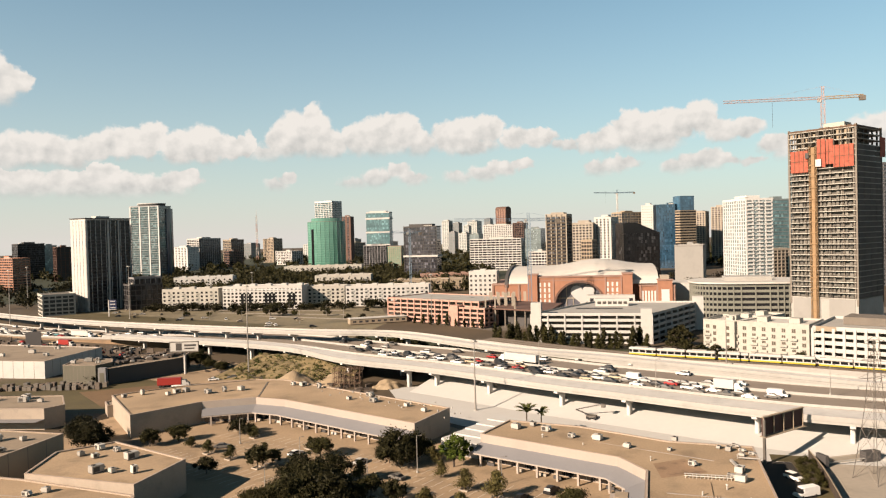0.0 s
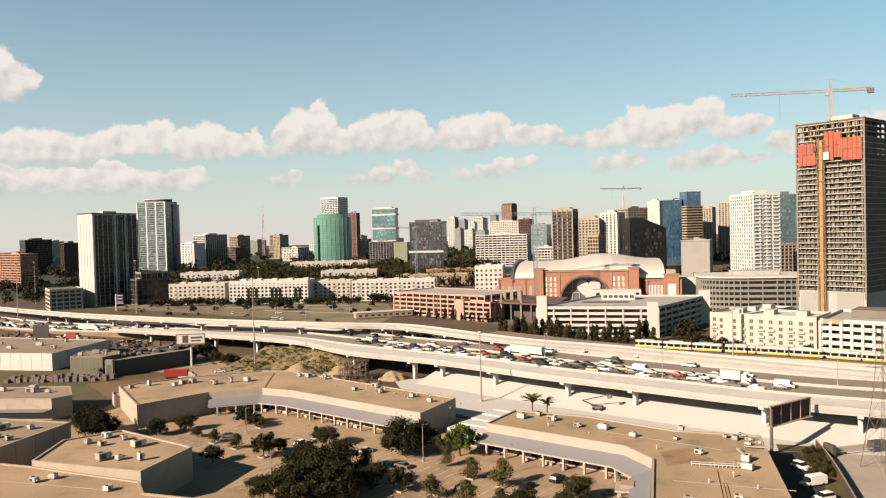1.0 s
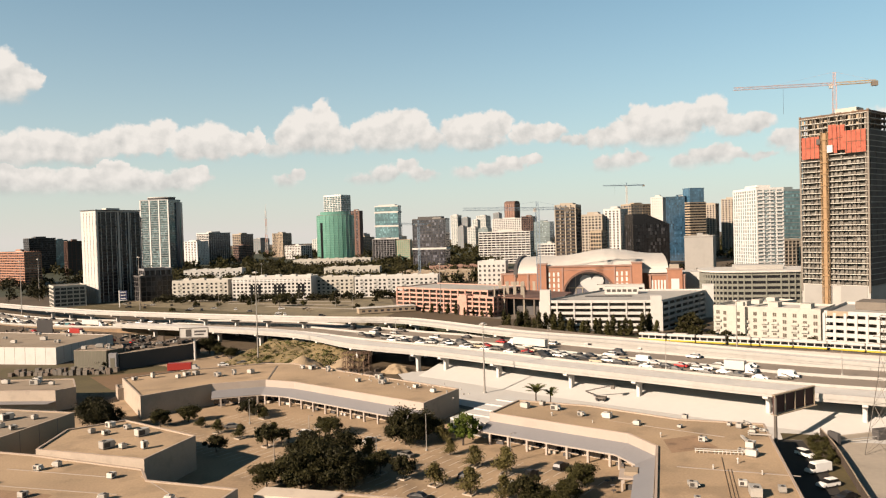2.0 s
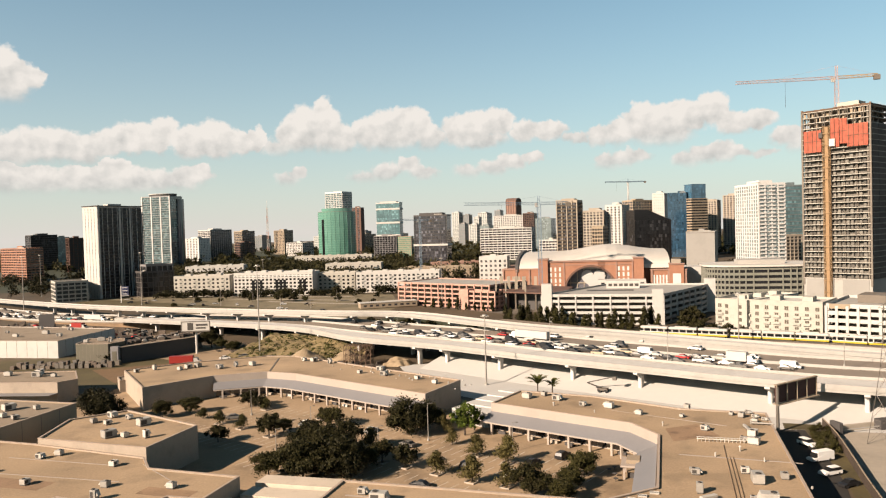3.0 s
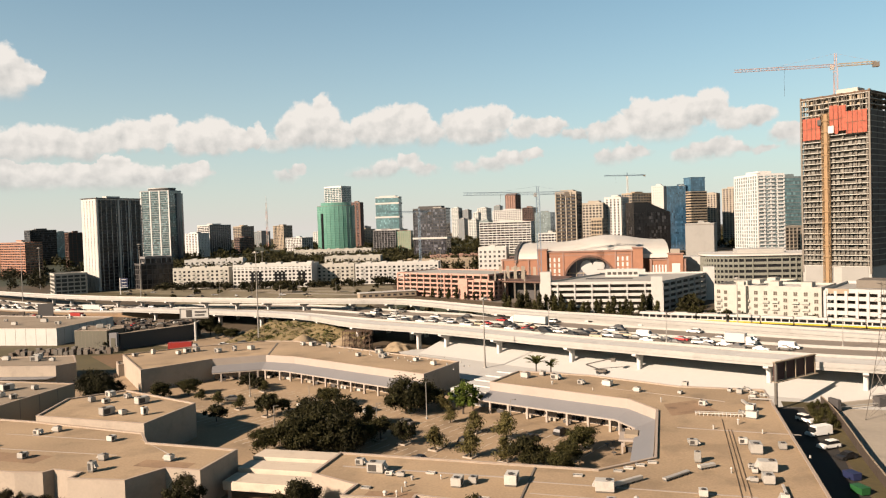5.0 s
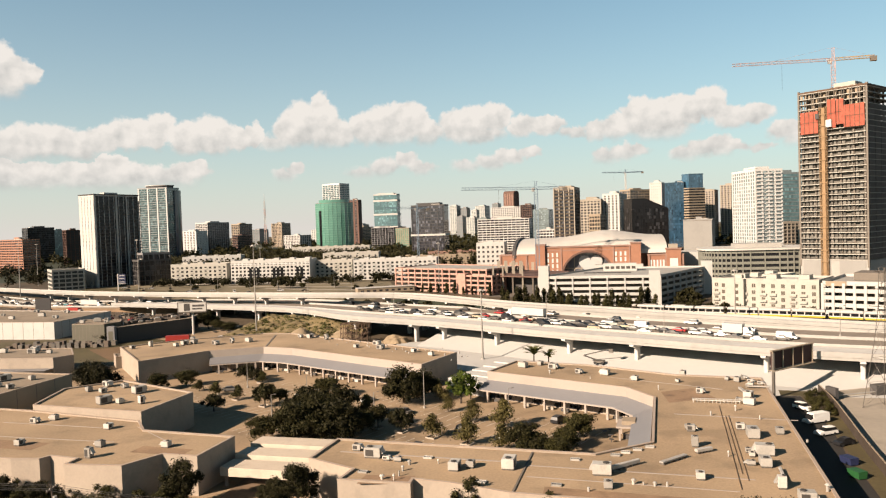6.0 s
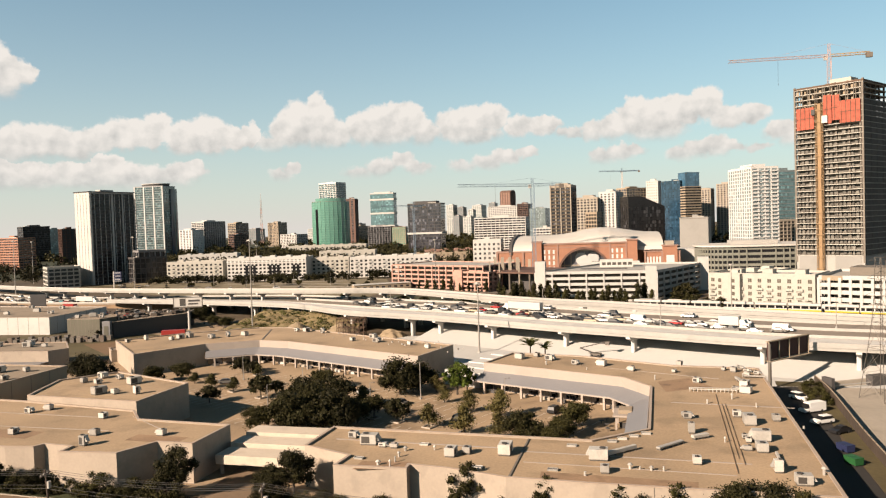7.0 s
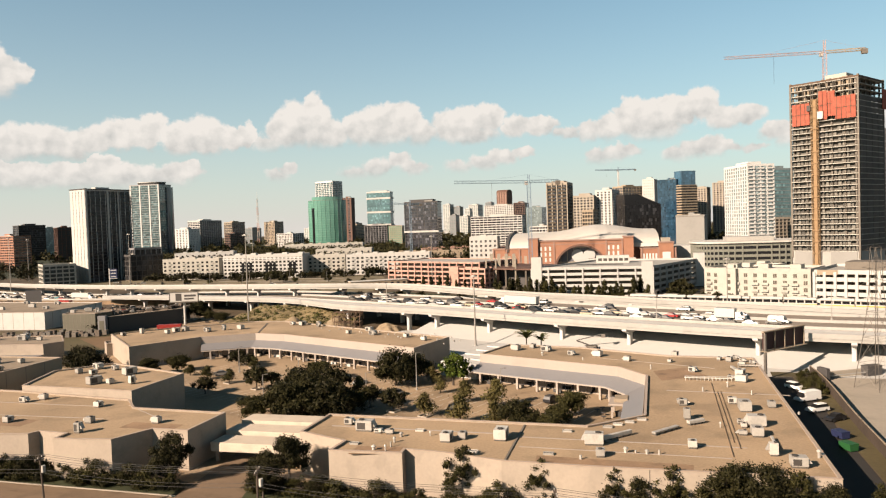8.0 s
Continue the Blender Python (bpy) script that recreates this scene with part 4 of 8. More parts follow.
for z, turn, spots in ROOF_UNITS:
    for x, y, *kind in spots:
        usual = rng.choice((0, 0, 1, 2, 1, 1, 3))
        place_unit(kind[0] if kind else usual, x, y, z, turn + rng.choice((0, 90, 180)) + rng.uniform(-2, 2))


def skylight(x, y, z, rz, w=1.6, d=0.9):
    root = thing("skylight", "low dark skylight on the flat roof", "skylight", (x, y, z), rz, group="skylights")
    part("frame", box(box(box(boxed(-w / 2, w / 2, -d / 2, -d / 2 + 0.1, 0, 0.3), -w / 2, w / 2, d / 2 - 0.1, d / 2, 0, 0.3), -w / 2, -w / 2 + 0.1, -d / 2, d / 2, 0, 0.298), w / 2 - 0.1, w / 2, -d / 2, d / 2, 0, 0.298), "unit", root)
    part("pane", boxed(-w / 2 + 0.1, w / 2 - 0.1, -d / 2 + 0.1, d / 2 - 0.1, 0.12, 0.2), "glass", root)


for x, y in ((-5.3, 125.2), (3.2, 112.6), (14.4, 110.4), (19.1, 122.0), (26.1, 123.7), (28.1, 125.0), (30.4, 126.3), (32.8, 127.6), (-15.6, 118.8)):
    skylight(x, y, 6.85, -14)


def vent(x, y, z, h, r, hooded):
    root = thing("roof_vent", "short metal roof vent pipe", "vent", (x, y, z), group="roof vents")
    part("pipe", tube(bmesh.new(), (0, 0, 0), (0, 0, h), r, sides=8), "unit", root)
    if hooded:
        part("cowl", tube(bmesh.new(), (0, 0, h + 0.05), (0, 0, h + 0.3), r * 1.9, r * 0.8, 8), "unit", root)


rng = random.Random(8)
for x, y in ((-12.2, 115.3), (-10.3, 114.6), (-9.6, 116.5), (-9.2, 119.0), (-8.3, 122.1), (-3.5, 122.1), (25.8, 110.0), (27.2, 109.6), (28.7, 109.0), (30.4, 108.6), (18.7, 107.6), (44.1, 121.5), (56, 150), (50, 147), (46, 170), (58, 143), (60, 128), (52, 105), (66, 170), (33, 184), (24, 192)):
    vent(x, y, 6.85, rng.uniform(0.4, 0.9), rng.uniform(0.1, 0.24), rng.random() < 0.6)
for k in range(34):
    t = rng.random()
    x, y = -55 + 52 * t + rng.uniform(2, 10), 262 - 42 * t + rng.uniform(-6, 6)
    vent(x, y, 6.85, rng.uniform(0.25, 0.6), rng.uniform(0.1, 0.3), False)


def duct(a, b, z, w, h):
    """A long sheet-metal duct on low feet."""
    a, b = Vector((*a, 0)), Vector((*b, 0))
    d = b - a
    root = thing("roof_duct", "long sheet-metal duct on low feet", "duct", ((a.x + b.x) / 2, (a.y + b.y) / 2, z), math.degrees(math.atan2(d.y, d.x)), group="roof ducts")
    n = d.length / 2
    part("duct", boxed(-n, n, -w / 2, w / 2, 0.3, 0.3 + h, 0.05), "unit", root)
    for k in range(5):
        x = -n + 0.3 + k * (2 * n - 0.6) / 4
        part("foot", boxed(x - 0.06, x + 0.06, -w / 2, w / 2, 0, 0.3), "steel", root)


for a, b, w, h in (((39.4, 123.4), (42.4, 124.6), 0.8, 0.5), ((32.2, 118.2), (37.2, 121.8), 0.8, 0.3), ((23.6, 115.8), (28.9, 119.1), 0.6, 0.6), ((49.2, 114.0), (47.6, 108.4), 0.4, 0.4),
                   ((63.5, 167.5), (63.0, 161.6), 0.6, 0.5), ((66.0, 169.5), (70.6, 168.0), 0.4, 0.3)):
    duct(a, b, 6.85, w, h)
rack = thing("pipe_rack", "ladder-like steel pipe rack on the roof", "rack", (54.6, 157.1, 6.85), -16, group="")
for y in (-0.7, 0.7):
    part("rail", boxed(-4.8, 4.8, y - 0.07, y + 0.07, 0.5, 0.65), "unit", rack)
rung = None
for k in range(13):
    if rung is None:
        rung = part("rung", box(box(boxed(-0.05, 0.05, -0.63, 0.63, 0.5, 0.6), -0.05, 0.05, -0.77, -0.68, 0, 0.5), -0.05, 0.05, 0.68, 0.77, 0, 0.5), "unit", rack)
        rung.location = (-4.6, 0, 0)
    else:
        again(rung, -4.6 + k * 0.766, 0, 0)
for k, pts in enumerate(([(54.1, 154.2), (54.2, 154.2), (40.5, 106.5), (40.4, 106.5)], [(52.6, 146.5), (52.68, 146.5), (43.1, 113), (43.02, 113)], [(53.2, 146.5), (53.3, 146.5), (42.9, 110), (42.8, 110)])):
    pipe = flat("roof_pipe", prism(bmesh.new(), pts, 6.9, 7.0), "pipe", "rusty pipe run lying on the flat roof", "pipe")


# ---- city blocks ----
def panes(root, R, L, proud, base, n, step, band, glass):
    """Single window panes on the two near faces, storey by storey, each a little proud of the core."""
    vs, fs = [], []
    for face, run in (("r", R), ("l", L)):
        m = max(2, round(run / 2.6))
        w = run / m
        for k in range(n):
            z0, z1 = base + k * step + min(band, step * 0.6), base + (k + 1) * step - 0.06
            for i in range(m):
                u0, u1 = i * w + 0.12, (i + 1) * w - 0.12
                if u0 < proud + 0.05 or u1 > run - proud - 0.05:
                    continue
                b = len(vs)
                o = proud - 0.06
                for u, z, d in ((u0, z0, o), (u1, z0, o), (u1, z1, o), (u0, z1, o), (u0, z0, proud), (u1, z0, proud), (u1, z1, proud), (u0, z1, proud)):
                    vs.append((u, d, z) if face == "r" else (d, u, z))
                quads = ((0, 1, 2, 3), (0, 4, 5, 1), (1, 5, 6, 2), (2, 6, 7, 3), (3, 7, 4, 0))
                fs += [tuple(b + j for j in (q if face == "r" else q[::-1])) for q in quads]
    me = bpy.data.meshes.new("window_panes")
    me.from_pydata(vs, [], fs)
    me.materials.append(M[glass])
    ob = new("window_panes", me)
    ob.parent = root
    tagged(ob, kind="stuff")


def tower(name, label, corner, phi, right, left, top, floor=3.4, wall="white_wall", glass="glass", band=1.3, proud=0.3, pier_r=6.0, pier_l=6.0, pier_w=0.7,
          base=0.0, roof_box=0.4, crown=1.2, balcony=0.0, balcony_face="r", category="tower", cap="wall", group="city towers", wall_r="", pier_wl=0.0):
    """A tall building: glazed core, a band at each floor, upright piers on its two near faces, parapet and plant room.
    corner: the near corner; the right face runs along phi degrees, the left face square to it."""
    root = thing(name, label, category, (*corner, 0), phi, group=group)
    R, L = right, left
    part("glazing", boxed(proud, R - proud, proud, L - proud, base, top - 0.5), glass, root)
    n = max(1, int((top - base) / floor))
    step = (top - base) / n
    if floor < 20 and corner[1] < 2000:
        panes(root, R, L, proud, base, n, step, band, glass)
    rect = [(0, 0), (R, 0), (R, L), (0, L)]
    first = None
    if band and corner[1] > 900 and not wall_r:
        bm = bmesh.new()
        for k in range(n + 1):
            ring(bm, rect, proud * 0.98, base + k * step, min(base + k * step + band, top))
        tagged(part("floor_band", bm, wall, root), kind="stuff")
    elif band:
        for k in range(n + 1):
            z = base + k * step
            if first is None:
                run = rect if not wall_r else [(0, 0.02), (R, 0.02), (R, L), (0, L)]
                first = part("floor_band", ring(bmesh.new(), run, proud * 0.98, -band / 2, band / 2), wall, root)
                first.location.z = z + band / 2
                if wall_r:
                    # wall_r: separate band colour for the right face, mostly to darken a shaded one
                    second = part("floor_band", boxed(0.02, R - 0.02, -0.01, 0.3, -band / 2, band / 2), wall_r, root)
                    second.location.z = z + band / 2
            else:
                again(first, 0, 0, min(z, top - band / 2))
                if wall_r:
                    again(second, 0, 0, min(z, top - band / 2))
    q = 0.05
    for face, run, gap, pier_w in (("r", R, pier_r, pier_w), ("l", L, pier_l, pier_wl or pier_w)):
        if not gap:
            continue
        m = max(1, round(run / gap))
        post = None
        if corner[1] > 1100:
            bm = bmesh.new()
            for k in range(m + 1):
                u = (run - pier_w) * k / m
                box(bm, *((u, u + pier_w, -q, proud) if face == "r" else (-q, proud, u, u + pier_w)), base, top)
            tagged(part("pier", bm, wall, root), kind="stuff")
            continue
        for k in range(m + 1):
            u = pier_w / 2 + (run - pier_w) * k / m
            x, y = (u, 0) if face == "r" else (0, u)
            if post is None:
                bm = boxed(-pier_w / 2, pier_w / 2, -q, proud, base, top) if face == "r" else boxed(-q, proud, -pier_w / 2, pier_w / 2, base, top)
                post = part("pier", bm, wall, root)
                post.location = (x, y, 0)
            else:
                again(post, x, y, 0)
    if balcony:
        run = R if balcony_face == "r" else L
        bays = max(1, round(run / 9.0))
        bm = bmesh.new()
        for k in range(1, n):
            z = base + k * step
            for b in range(bays):
                a0, a1 = run * (b + 0.14) / bays, run * (b + 0.86) / bays
                for lo, hi, t in ((0, 0.2, balcony), (0.2, 1.2, 0.1)):
                    if balcony_face == "r":
                        box(bm, a0, a1, -balcony, -balcony + t, z + lo, z + hi)
                    else:
                        box(bm, -balcony, -balcony + t, a0, a1, z + lo, z + hi)
        tagged(part("balcony", bm, wall_r or wall, root), kind="stuff")
    cap_mat = wall if cap == "wall" else cap
    part("roof", boxed(proud, R - proud, proud, L - proud, top - 0.5, top), "concrete_dark", root)
    if crown:
        part("parapet", ring(bmesh.new(), rect, 0.4, top, top + crown), cap_mat, root)
    if roof_box:
        f = roof_box
        part("plant_room", boxed(R * (0.5 - f / 2), R * (0.5 + f / 2), L * (0.5 - f / 2), L * (0.5 + f / 2), top, top + 4.0), cap_mat, root)
        part("roof_unit", boxed(R * 0.12, R * 0.24, L * 0.15, L * 0.4, top, top + 2.2), "unit", root)
    return root


def oval_pts(rx, ry, n=28):
    return [(rx * math.cos(2 * math.pi * k / n), ry * math.sin(2 * math.pi * k / n)) for k in range(n)]


def round_tower(name, label, at, rx, ry, top, floor, glass, trim):
    """A glass drum with a thin spandrel at each floor and slim mullions."""
    root = thing(name, label, "tower", (*at, 0), group="city towers")
    part("glazing", prism(bmesh.new(), oval_pts(rx, ry), 0, top), glass, root)
    band = mull = None
    for k in range(1, int(top / floor)):
        if band is None:
            band = part("spandrel", ring(bmesh.new(), oval_pts(rx + 0.2, ry + 0.2), 0.3, -0.25, 0.25), trim, root)
            band.location.z = k * floor
        else:
            again(band, 0, 0, k * floor)
    for x, y in oval_pts(rx + 0.15, ry + 0.15):
        if mull is None:
            mull = part("mullion", boxed(-0.15, 0.15, -0.15, 0.15, 0, top), trim, root)
            mull.location = (x, y, 0)
        else:
            again(mull, x, y, 0)
    part("roof", prism(bmesh.new(), oval_pts(rx - 0.5, ry - 0.5), top, top + 0.6), "concrete_dark", root)
    return root


# the left bank
tower("apartment_block", "orange brick apartment block with pale trim", (-551, 945), 55, 22, 70, 43, 3.3, "brick", pier_l=5, band=1.5, roof_box=0.2)
tower("office_tower", "dark glass office tower with a flat top", (-748, 1300), 45, 44, 34, 62, 3.8, "dark_wall", "glass_black", band=0.6, pier_r=0, pier_l=8)
tower("office_tower", "pale teal glass office block", (-812, 1500), 40, 26, 22, 58, 3.8, "glass_teal", "glass_teal", band=0.5, pier_r=0, pier_l=0)
tower("unfinished_block", "brown unfinished concrete frame block", (-628, 1200), 40, 26, 24, 55, 4.0, "brick_dark", "dark_wall", band=0.6, proud=1.5, pier_r=6, pier_l=6, roof_box=0.3)
# charcoal bands put the right face's shade into its colour
white_tower = tower("apartment_tower", "white apartment tower with balconies, shaded side coloured dark", (-316.2, 653.5), 62, 52.2, 22, 84, 3.1, "white_wall", "glass_black", band=0.8, pier_r=5.8, pier_l=5.3, pier_w=0.55, pier_wl=3.9, roof_box=0.3, wall_r="dark_wall")
for u, w, z in ((0.2, 2.2, 86.2), (24.8, 2.0, 85.6), (37.2, 1.5, 84.8)):
    part("shaft", boxed(u, u + w, -0.5, 1.2, 0, z), "white_wall", white_tower, "tall pale wall strip")
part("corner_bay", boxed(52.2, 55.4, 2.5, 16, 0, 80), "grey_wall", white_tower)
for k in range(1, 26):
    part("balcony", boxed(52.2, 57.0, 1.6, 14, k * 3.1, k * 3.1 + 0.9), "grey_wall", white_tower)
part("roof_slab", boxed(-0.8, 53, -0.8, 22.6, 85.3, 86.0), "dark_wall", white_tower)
white_tower.scale = (0.9, 0.9, 0.965)
# near-black core and panes paint the dim inside of the parking storeys
tower("parking_block", "tan concrete parking block beside the white tower", (-338.4, 621), 35, 25.2, 30.6, 17.5, 3.5, "cream", "unit_dark", band=1.1, proud=1.2, pier_r=4.6, pier_l=4.6, roof_box=0, crown=0.8)
tower("office_block", "dark grey office block with a pale rounded top", (-279.9, 657), 40, 28.8, 19.8, 22, 4.4, "dark_wall", "glass_black", band=0.5, pier_r=5, pier_l=5)
tower("office_annex", "open grey crown storeys on the dark block", (-277.2, 659.7), 40, 24.3, 16.2, 28, 3.0, "grey_wall", "glass_black", base=22.5, band=0.6, proud=0.8, pier_r=5, pier_l=5, roof_box=0)
slender = tower("apartment_tower", "slender blue-grey glass tower with pale floor bands", (-422, 1100), 78, 32, 49, 113, 3.4, "pale_grey", "glass_sea", band=0.6, pier_l=15.5, pier_r=0, pier_w=2.0, roof_box=0, wall_r="glass_blue")
for u in (0.4, 15.6, 31.2, 46.6):
    part("rib", boxed(-0.35, 0.3, u, u + 1.7, 0, 113.5), "bright_white", slender, "white upright rib")
part("crown", prism(bmesh.new(), [(16 + x, 22 + y) for x, y in oval_pts(15, 21)], 113, 117), "dark_wall", slender, "dark rounded crown")
part("crown_ring", ring(bmesh.new(), [(16 + x, 22 + y) for x, y in oval_pts(16, 22)], 1.0, 117, 118), "white_wall", slender)
part("end_bay", prism(bmesh.new(), [(26 + x, -0.3 + y) for x, y in oval_pts(8, 4)], 0, 110), "glass_blue", slender, "rounded blue glass end bay")
tower("apartment_block", "cream apartment slab with shaded end", (-520, 1500), 75, 40, 38, 47, 3.3, "bright_white", pier_l=8, pier_w=3, band=1.6)
# on these two blocks the darker right-hand bands paint in that face's shade
tower("apartment_block", "stepped apartment block with its shaded face coloured dark", (-516, 1560), 60, 60, 37, 64, 3.4, "white_wall", pier_l=8, wall_r="dark_wall")
tower("office_block", "brown brick office block in the trees, shaded face coloured darker", (-489, 1700), 60, 40, 26, 60, 3.6, "stone_tan", pier_l=6, wall_r="brick_dark")
tower("office_block", "tan slab tower among far trees", (-438, 1900), 60, 33, 36, 60, 3.6, "stone_tan", pier_l=5, pier_w=2)
tower("office_block", "low white block before the far trees", (-351, 1700), 50, 32, 60, 30, 3.6, "white_wall", pier_l=6, pier_w=2, roof_box=0.2)
tower("office_block", "dark low office block among trees", (-470, 1650), 60, 30, 30, 34, 3.6, "brick_dark", "glass_black", pier_l=0)
round_tower("green_glass_tower", "emerald green glass office tower with rounded front", (-196, 1234), 31, 20, 86, 3.9, "glass_green", "green_trim")
part("slit", boxed(-22.5, -18.6, -16.2, -11.5, 4, 74), "glass_black", bpy.data.objects["green_glass_tower"], "dark recessed slit")
part("crown", prism(bmesh.new(), oval_pts(25, 15), 86, 92), "glass_green", bpy.data.objects["green_glass_tower"])
tower("apartment_tower", "pale grey tower with balconies behind the green one", (-211, 1400), 60, 30, 41, 126, 3.4, "bright_white", "glass_sea", band=0.7, pier_l=7, pier_r=7, balcony=1.2, roof_box=0.4, crown=3)
tower("apartment_tower", "slim brown brick tower", (-202, 1600), 70, 16, 22, 103, 3.4, "brick_dark", pier_l=11, pier_w=4)
tower("office_tower", "teal glass tower with white sky-floor bands", (-104, 1404), 75, 18, 47, 104, 3.8, "glass_teal", "glass_teal", band=0.5, pier_l=0, pier_r=0, roof_box=0.7, crown=2, cap="white_wall")
for z in (42, 66, 92):
    ob = part("white_band", ring(bmesh.new(), [(-0.6, -0.6), (18.6, -0.6), (18.6, 47.6), (-0.6, 47.6)], 0.55, z, z + 3.2), "white_wall", None)
    ob.parent = bpy.data.objects["office_tower.002"]
tower("office_block", "dark glazed podium block of the teal tower", (-110, 1385), 75, 24, 45, 42, 3.8, "grey_wall", "glass_black", band=0.5, pier_l=6)
tower("office_block", "yellow-green panelled block beside the teal tower", (-82, 1380), 75, 14, 29, 40, 3.4, "stone_tan", "glass_green", band=1.2, pier_l=4, pier_w=1.0, roof_box=0)
tower("apartment_block", "brown block far behind the teal tower", (-232, 1900), 50, 40, 20, 44, 3.4, "stone_tan", pier_l=6)
tower("office_tower", "grey glass office block with stepped roof and white ledge", (-11, 986), 75, 22, 46, 71, 3.9, "dark_wall", "glass", band=0.5, pier_l=9.2, pier_w=0.5, pier_r=0, roof_box=0.7, wall_r="dark_wall")
part("ledge", ring(bmesh.new(), [(-1, -1), (23, -1), (23, 47), (-1, 47)], 1.0, 31, 33.5), "white_wall", bpy.data.objects["office_tower.003"])

# the far skyline
# pale window glass stands in for distance haze on these towers
for x, y, w, top, m in ((14, 2600, 30, 107, "white_wall"), (49, 2600, 26, 98, "grey_wall"), (80, 2500, 22, 87, "white_wall"), (30, 2300, 24, 66, "grey_wall"), (66, 2280, 30, 62, "white_wall"),
                        (112, 2600, 40, 103, "white_wall"), (165, 2700, 26, 112, "grey_wall"), (150, 2300, 40, 84, "white_wall"), (100, 2200, 34, 58, "glass_pale"), (210, 2350, 40, 76, "stone"),
                        (-40, 2700, 34, 64, "stone_tan"), (-330, 2300, 40, 44, "stone_tan"), (-290, 2400, 34, 52, "grey_wall"), (-395, 2200, 36, 40, "white_wall"), (-600, 2300, 40, 46, "grey_wall"),
                        (-760, 2100, 44, 40, "stone_tan"), (-900, 2200, 40, 44, "brick_dark"), (-180, 2500, 40, 40, "stone")):
    tower("high_rise", "high-rise on the far skyline, glass paled for haze", (x, y), 60, w, w * 0.9, top, 4.5, m, "glass_pale", band=1.6, proud=0.6, pier_l=8, pier_r=0, pier_w=2, roof_box=0.5, group="far high-rises")
tower("high_rise", "dark pink granite tower with a vaulted top", (206, 2500), 55, 36, 40, 140, 4.0, "brick_dark", "brick_pale", band=0.8, proud=0.8, pier_l=9, pier_r=9, pier_w=3, crown=0, roof_box=0, group="far high-rises")
bm = bmesh.new()
crown_pts = [(-0.0, 0.0)] + [(18 - 18 * math.cos(math.pi * k / 12), 9 * math.sin(math.pi * k / 12)) for k in range(1, 12)] + [(36, 0.0)]
lo = [bm.verts.new((x, 0, 140 + z)) for x, z in crown_pts]
hi = [bm.verts.new((x, 40, 140 + z)) for x, z in crown_pts]
for i in range(len(lo) - 1):
    bm.faces.new((lo[i], lo[i + 1], hi[i + 1], hi[i]))
bm.faces.new(lo[::-1])
bm.faces.new(hi)
part("vaulted_top", bm, "brick_dark", bpy.data.objects[[o.name for o in bpy.data.objects if o.get("label", "").startswith("dark pink granite")][0]])

tower("office_block", "white mid-rise slab with brown end", (150, 1600), 75, 60, 69, 76, 3.8, "white_wall", band=1.8, pier_l=5, pier_w=2.2)
tower("office_block", "brown glazed mid-rise office block", (168, 1590), 70, 40, 24, 80, 3.8, "brick_dark", "glass_black", band=0.8, pier_l=4)
tower("office_block", "long pale office block with ribbon windows", (121, 1186), 75, 40, 84, 50, 3.7, "white_wall", band=1.5, pier_l=7, pier_w=0.8, roof_box=0.3)
tower("apartment_block", "pale green mid-rise block of flats", (180, 1400), 70, 40, 30, 66, 3.6, "glass_pale", "glass_pale", band=1.4, pier_l=4)
tower("office_block", "low white stepped block behind the arena", (135, 980), 70, 30, 26, 33, 3.6, "white_wall", pier_l=4, roof_box=0.2)
tower("apartment_tower", "tall brown tower with cream balcony columns", (113, 688), 70, 26, 20, 74, 3.2, "olive_brown", band=0.8, pier_l=5, pier_r=6.5, pier_w=1.2, balcony=1.2, balcony_face="l", roof_box=0.6, cap="stone", crown=2.5)
hotel = bpy.data.objects["apartment_tower.004"]
for k in range(5):
    part("cream_column", boxed(-0.9, -0.1, 0.2 + k * 4.7, 1.1 + k * 4.7, 0, 76), "stone", hotel)
tower("apartment_block", "cream apartment tower with deep windows", (179, 900), 70, 40, 26, 69, 3.3, "stone", band=1.4, pier_l=4, pier_w=1.6, roof_box=0.5)
tower("office_block", "small brown office block behind the arena", (150, 760), 60, 16, 12, 50, 3.6, "stone_tan", "glass_black", pier_l=3, roof_box=0)
tower("apartment_tower", "white and pink balconied apartment tower", (201, 900), 60, 30, 21, 75, 3.2, "white_wall", band=1.2, pier_l=6, pier_w=2.4, balcony=1.2, balcony_face="r")
slant = tower("office_block", "black glass office block with a slanting shoulder", (204, 850), 12, 45, 22, 56, 3.9, "glass_black", "glass_black", band=0.3, pier_r=6, pier_l=6, pier_w=0.2, roof_box=0, crown=0)
bm = bmesh.new()
for pts in ([(0, 56), (45, 56), (16, 68), (0, 68)],):
    a = [bm.verts.new((x, 0.3, z)) for x, z in pts]
    b = [bm.verts.new((x, 21.7, z)) for x, z in pts]
    for i in range(4):
        j = (i + 1) % 4
        bm.faces.new((a[i], a[j], b[j], b[i]))
    bm.faces.new(a[::-1])
    bm.faces.new(b)
part("shoulder", bm, "glass_black", slant)
tower("apartment_block", "tan stepped tower top with open crown", (238, 1000), 30, 36, 20, 82, 3.5, "stone_tan", band=1.2, pier_r=5, pier_l=5, roof_box=0.4, crown=2)
tower("office_block", "blank white slab tower with few windows", (280, 1000), 60, 16, 16, 91, 3.6, "white_wall", band=2.4, pier_l=3, pier_w=2.0)
tower("office_tower", "deep blue glass tower with taller corner", (346, 1118), 45, 44, 34, 96, 3.9, "glass_blue", "glass_blue", band=0.35, pier_r=5, pier_l=5, pier_w=0.3, roof_box=0.3)
tower("office_tower", "bright blue glass upper tower", (352, 1112), 15, 24, 20, 107, 3.9, "glass_sky", "glass_sky", band=0.3, pier_r=0, pier_l=0, roof_box=0, crown=1.5)
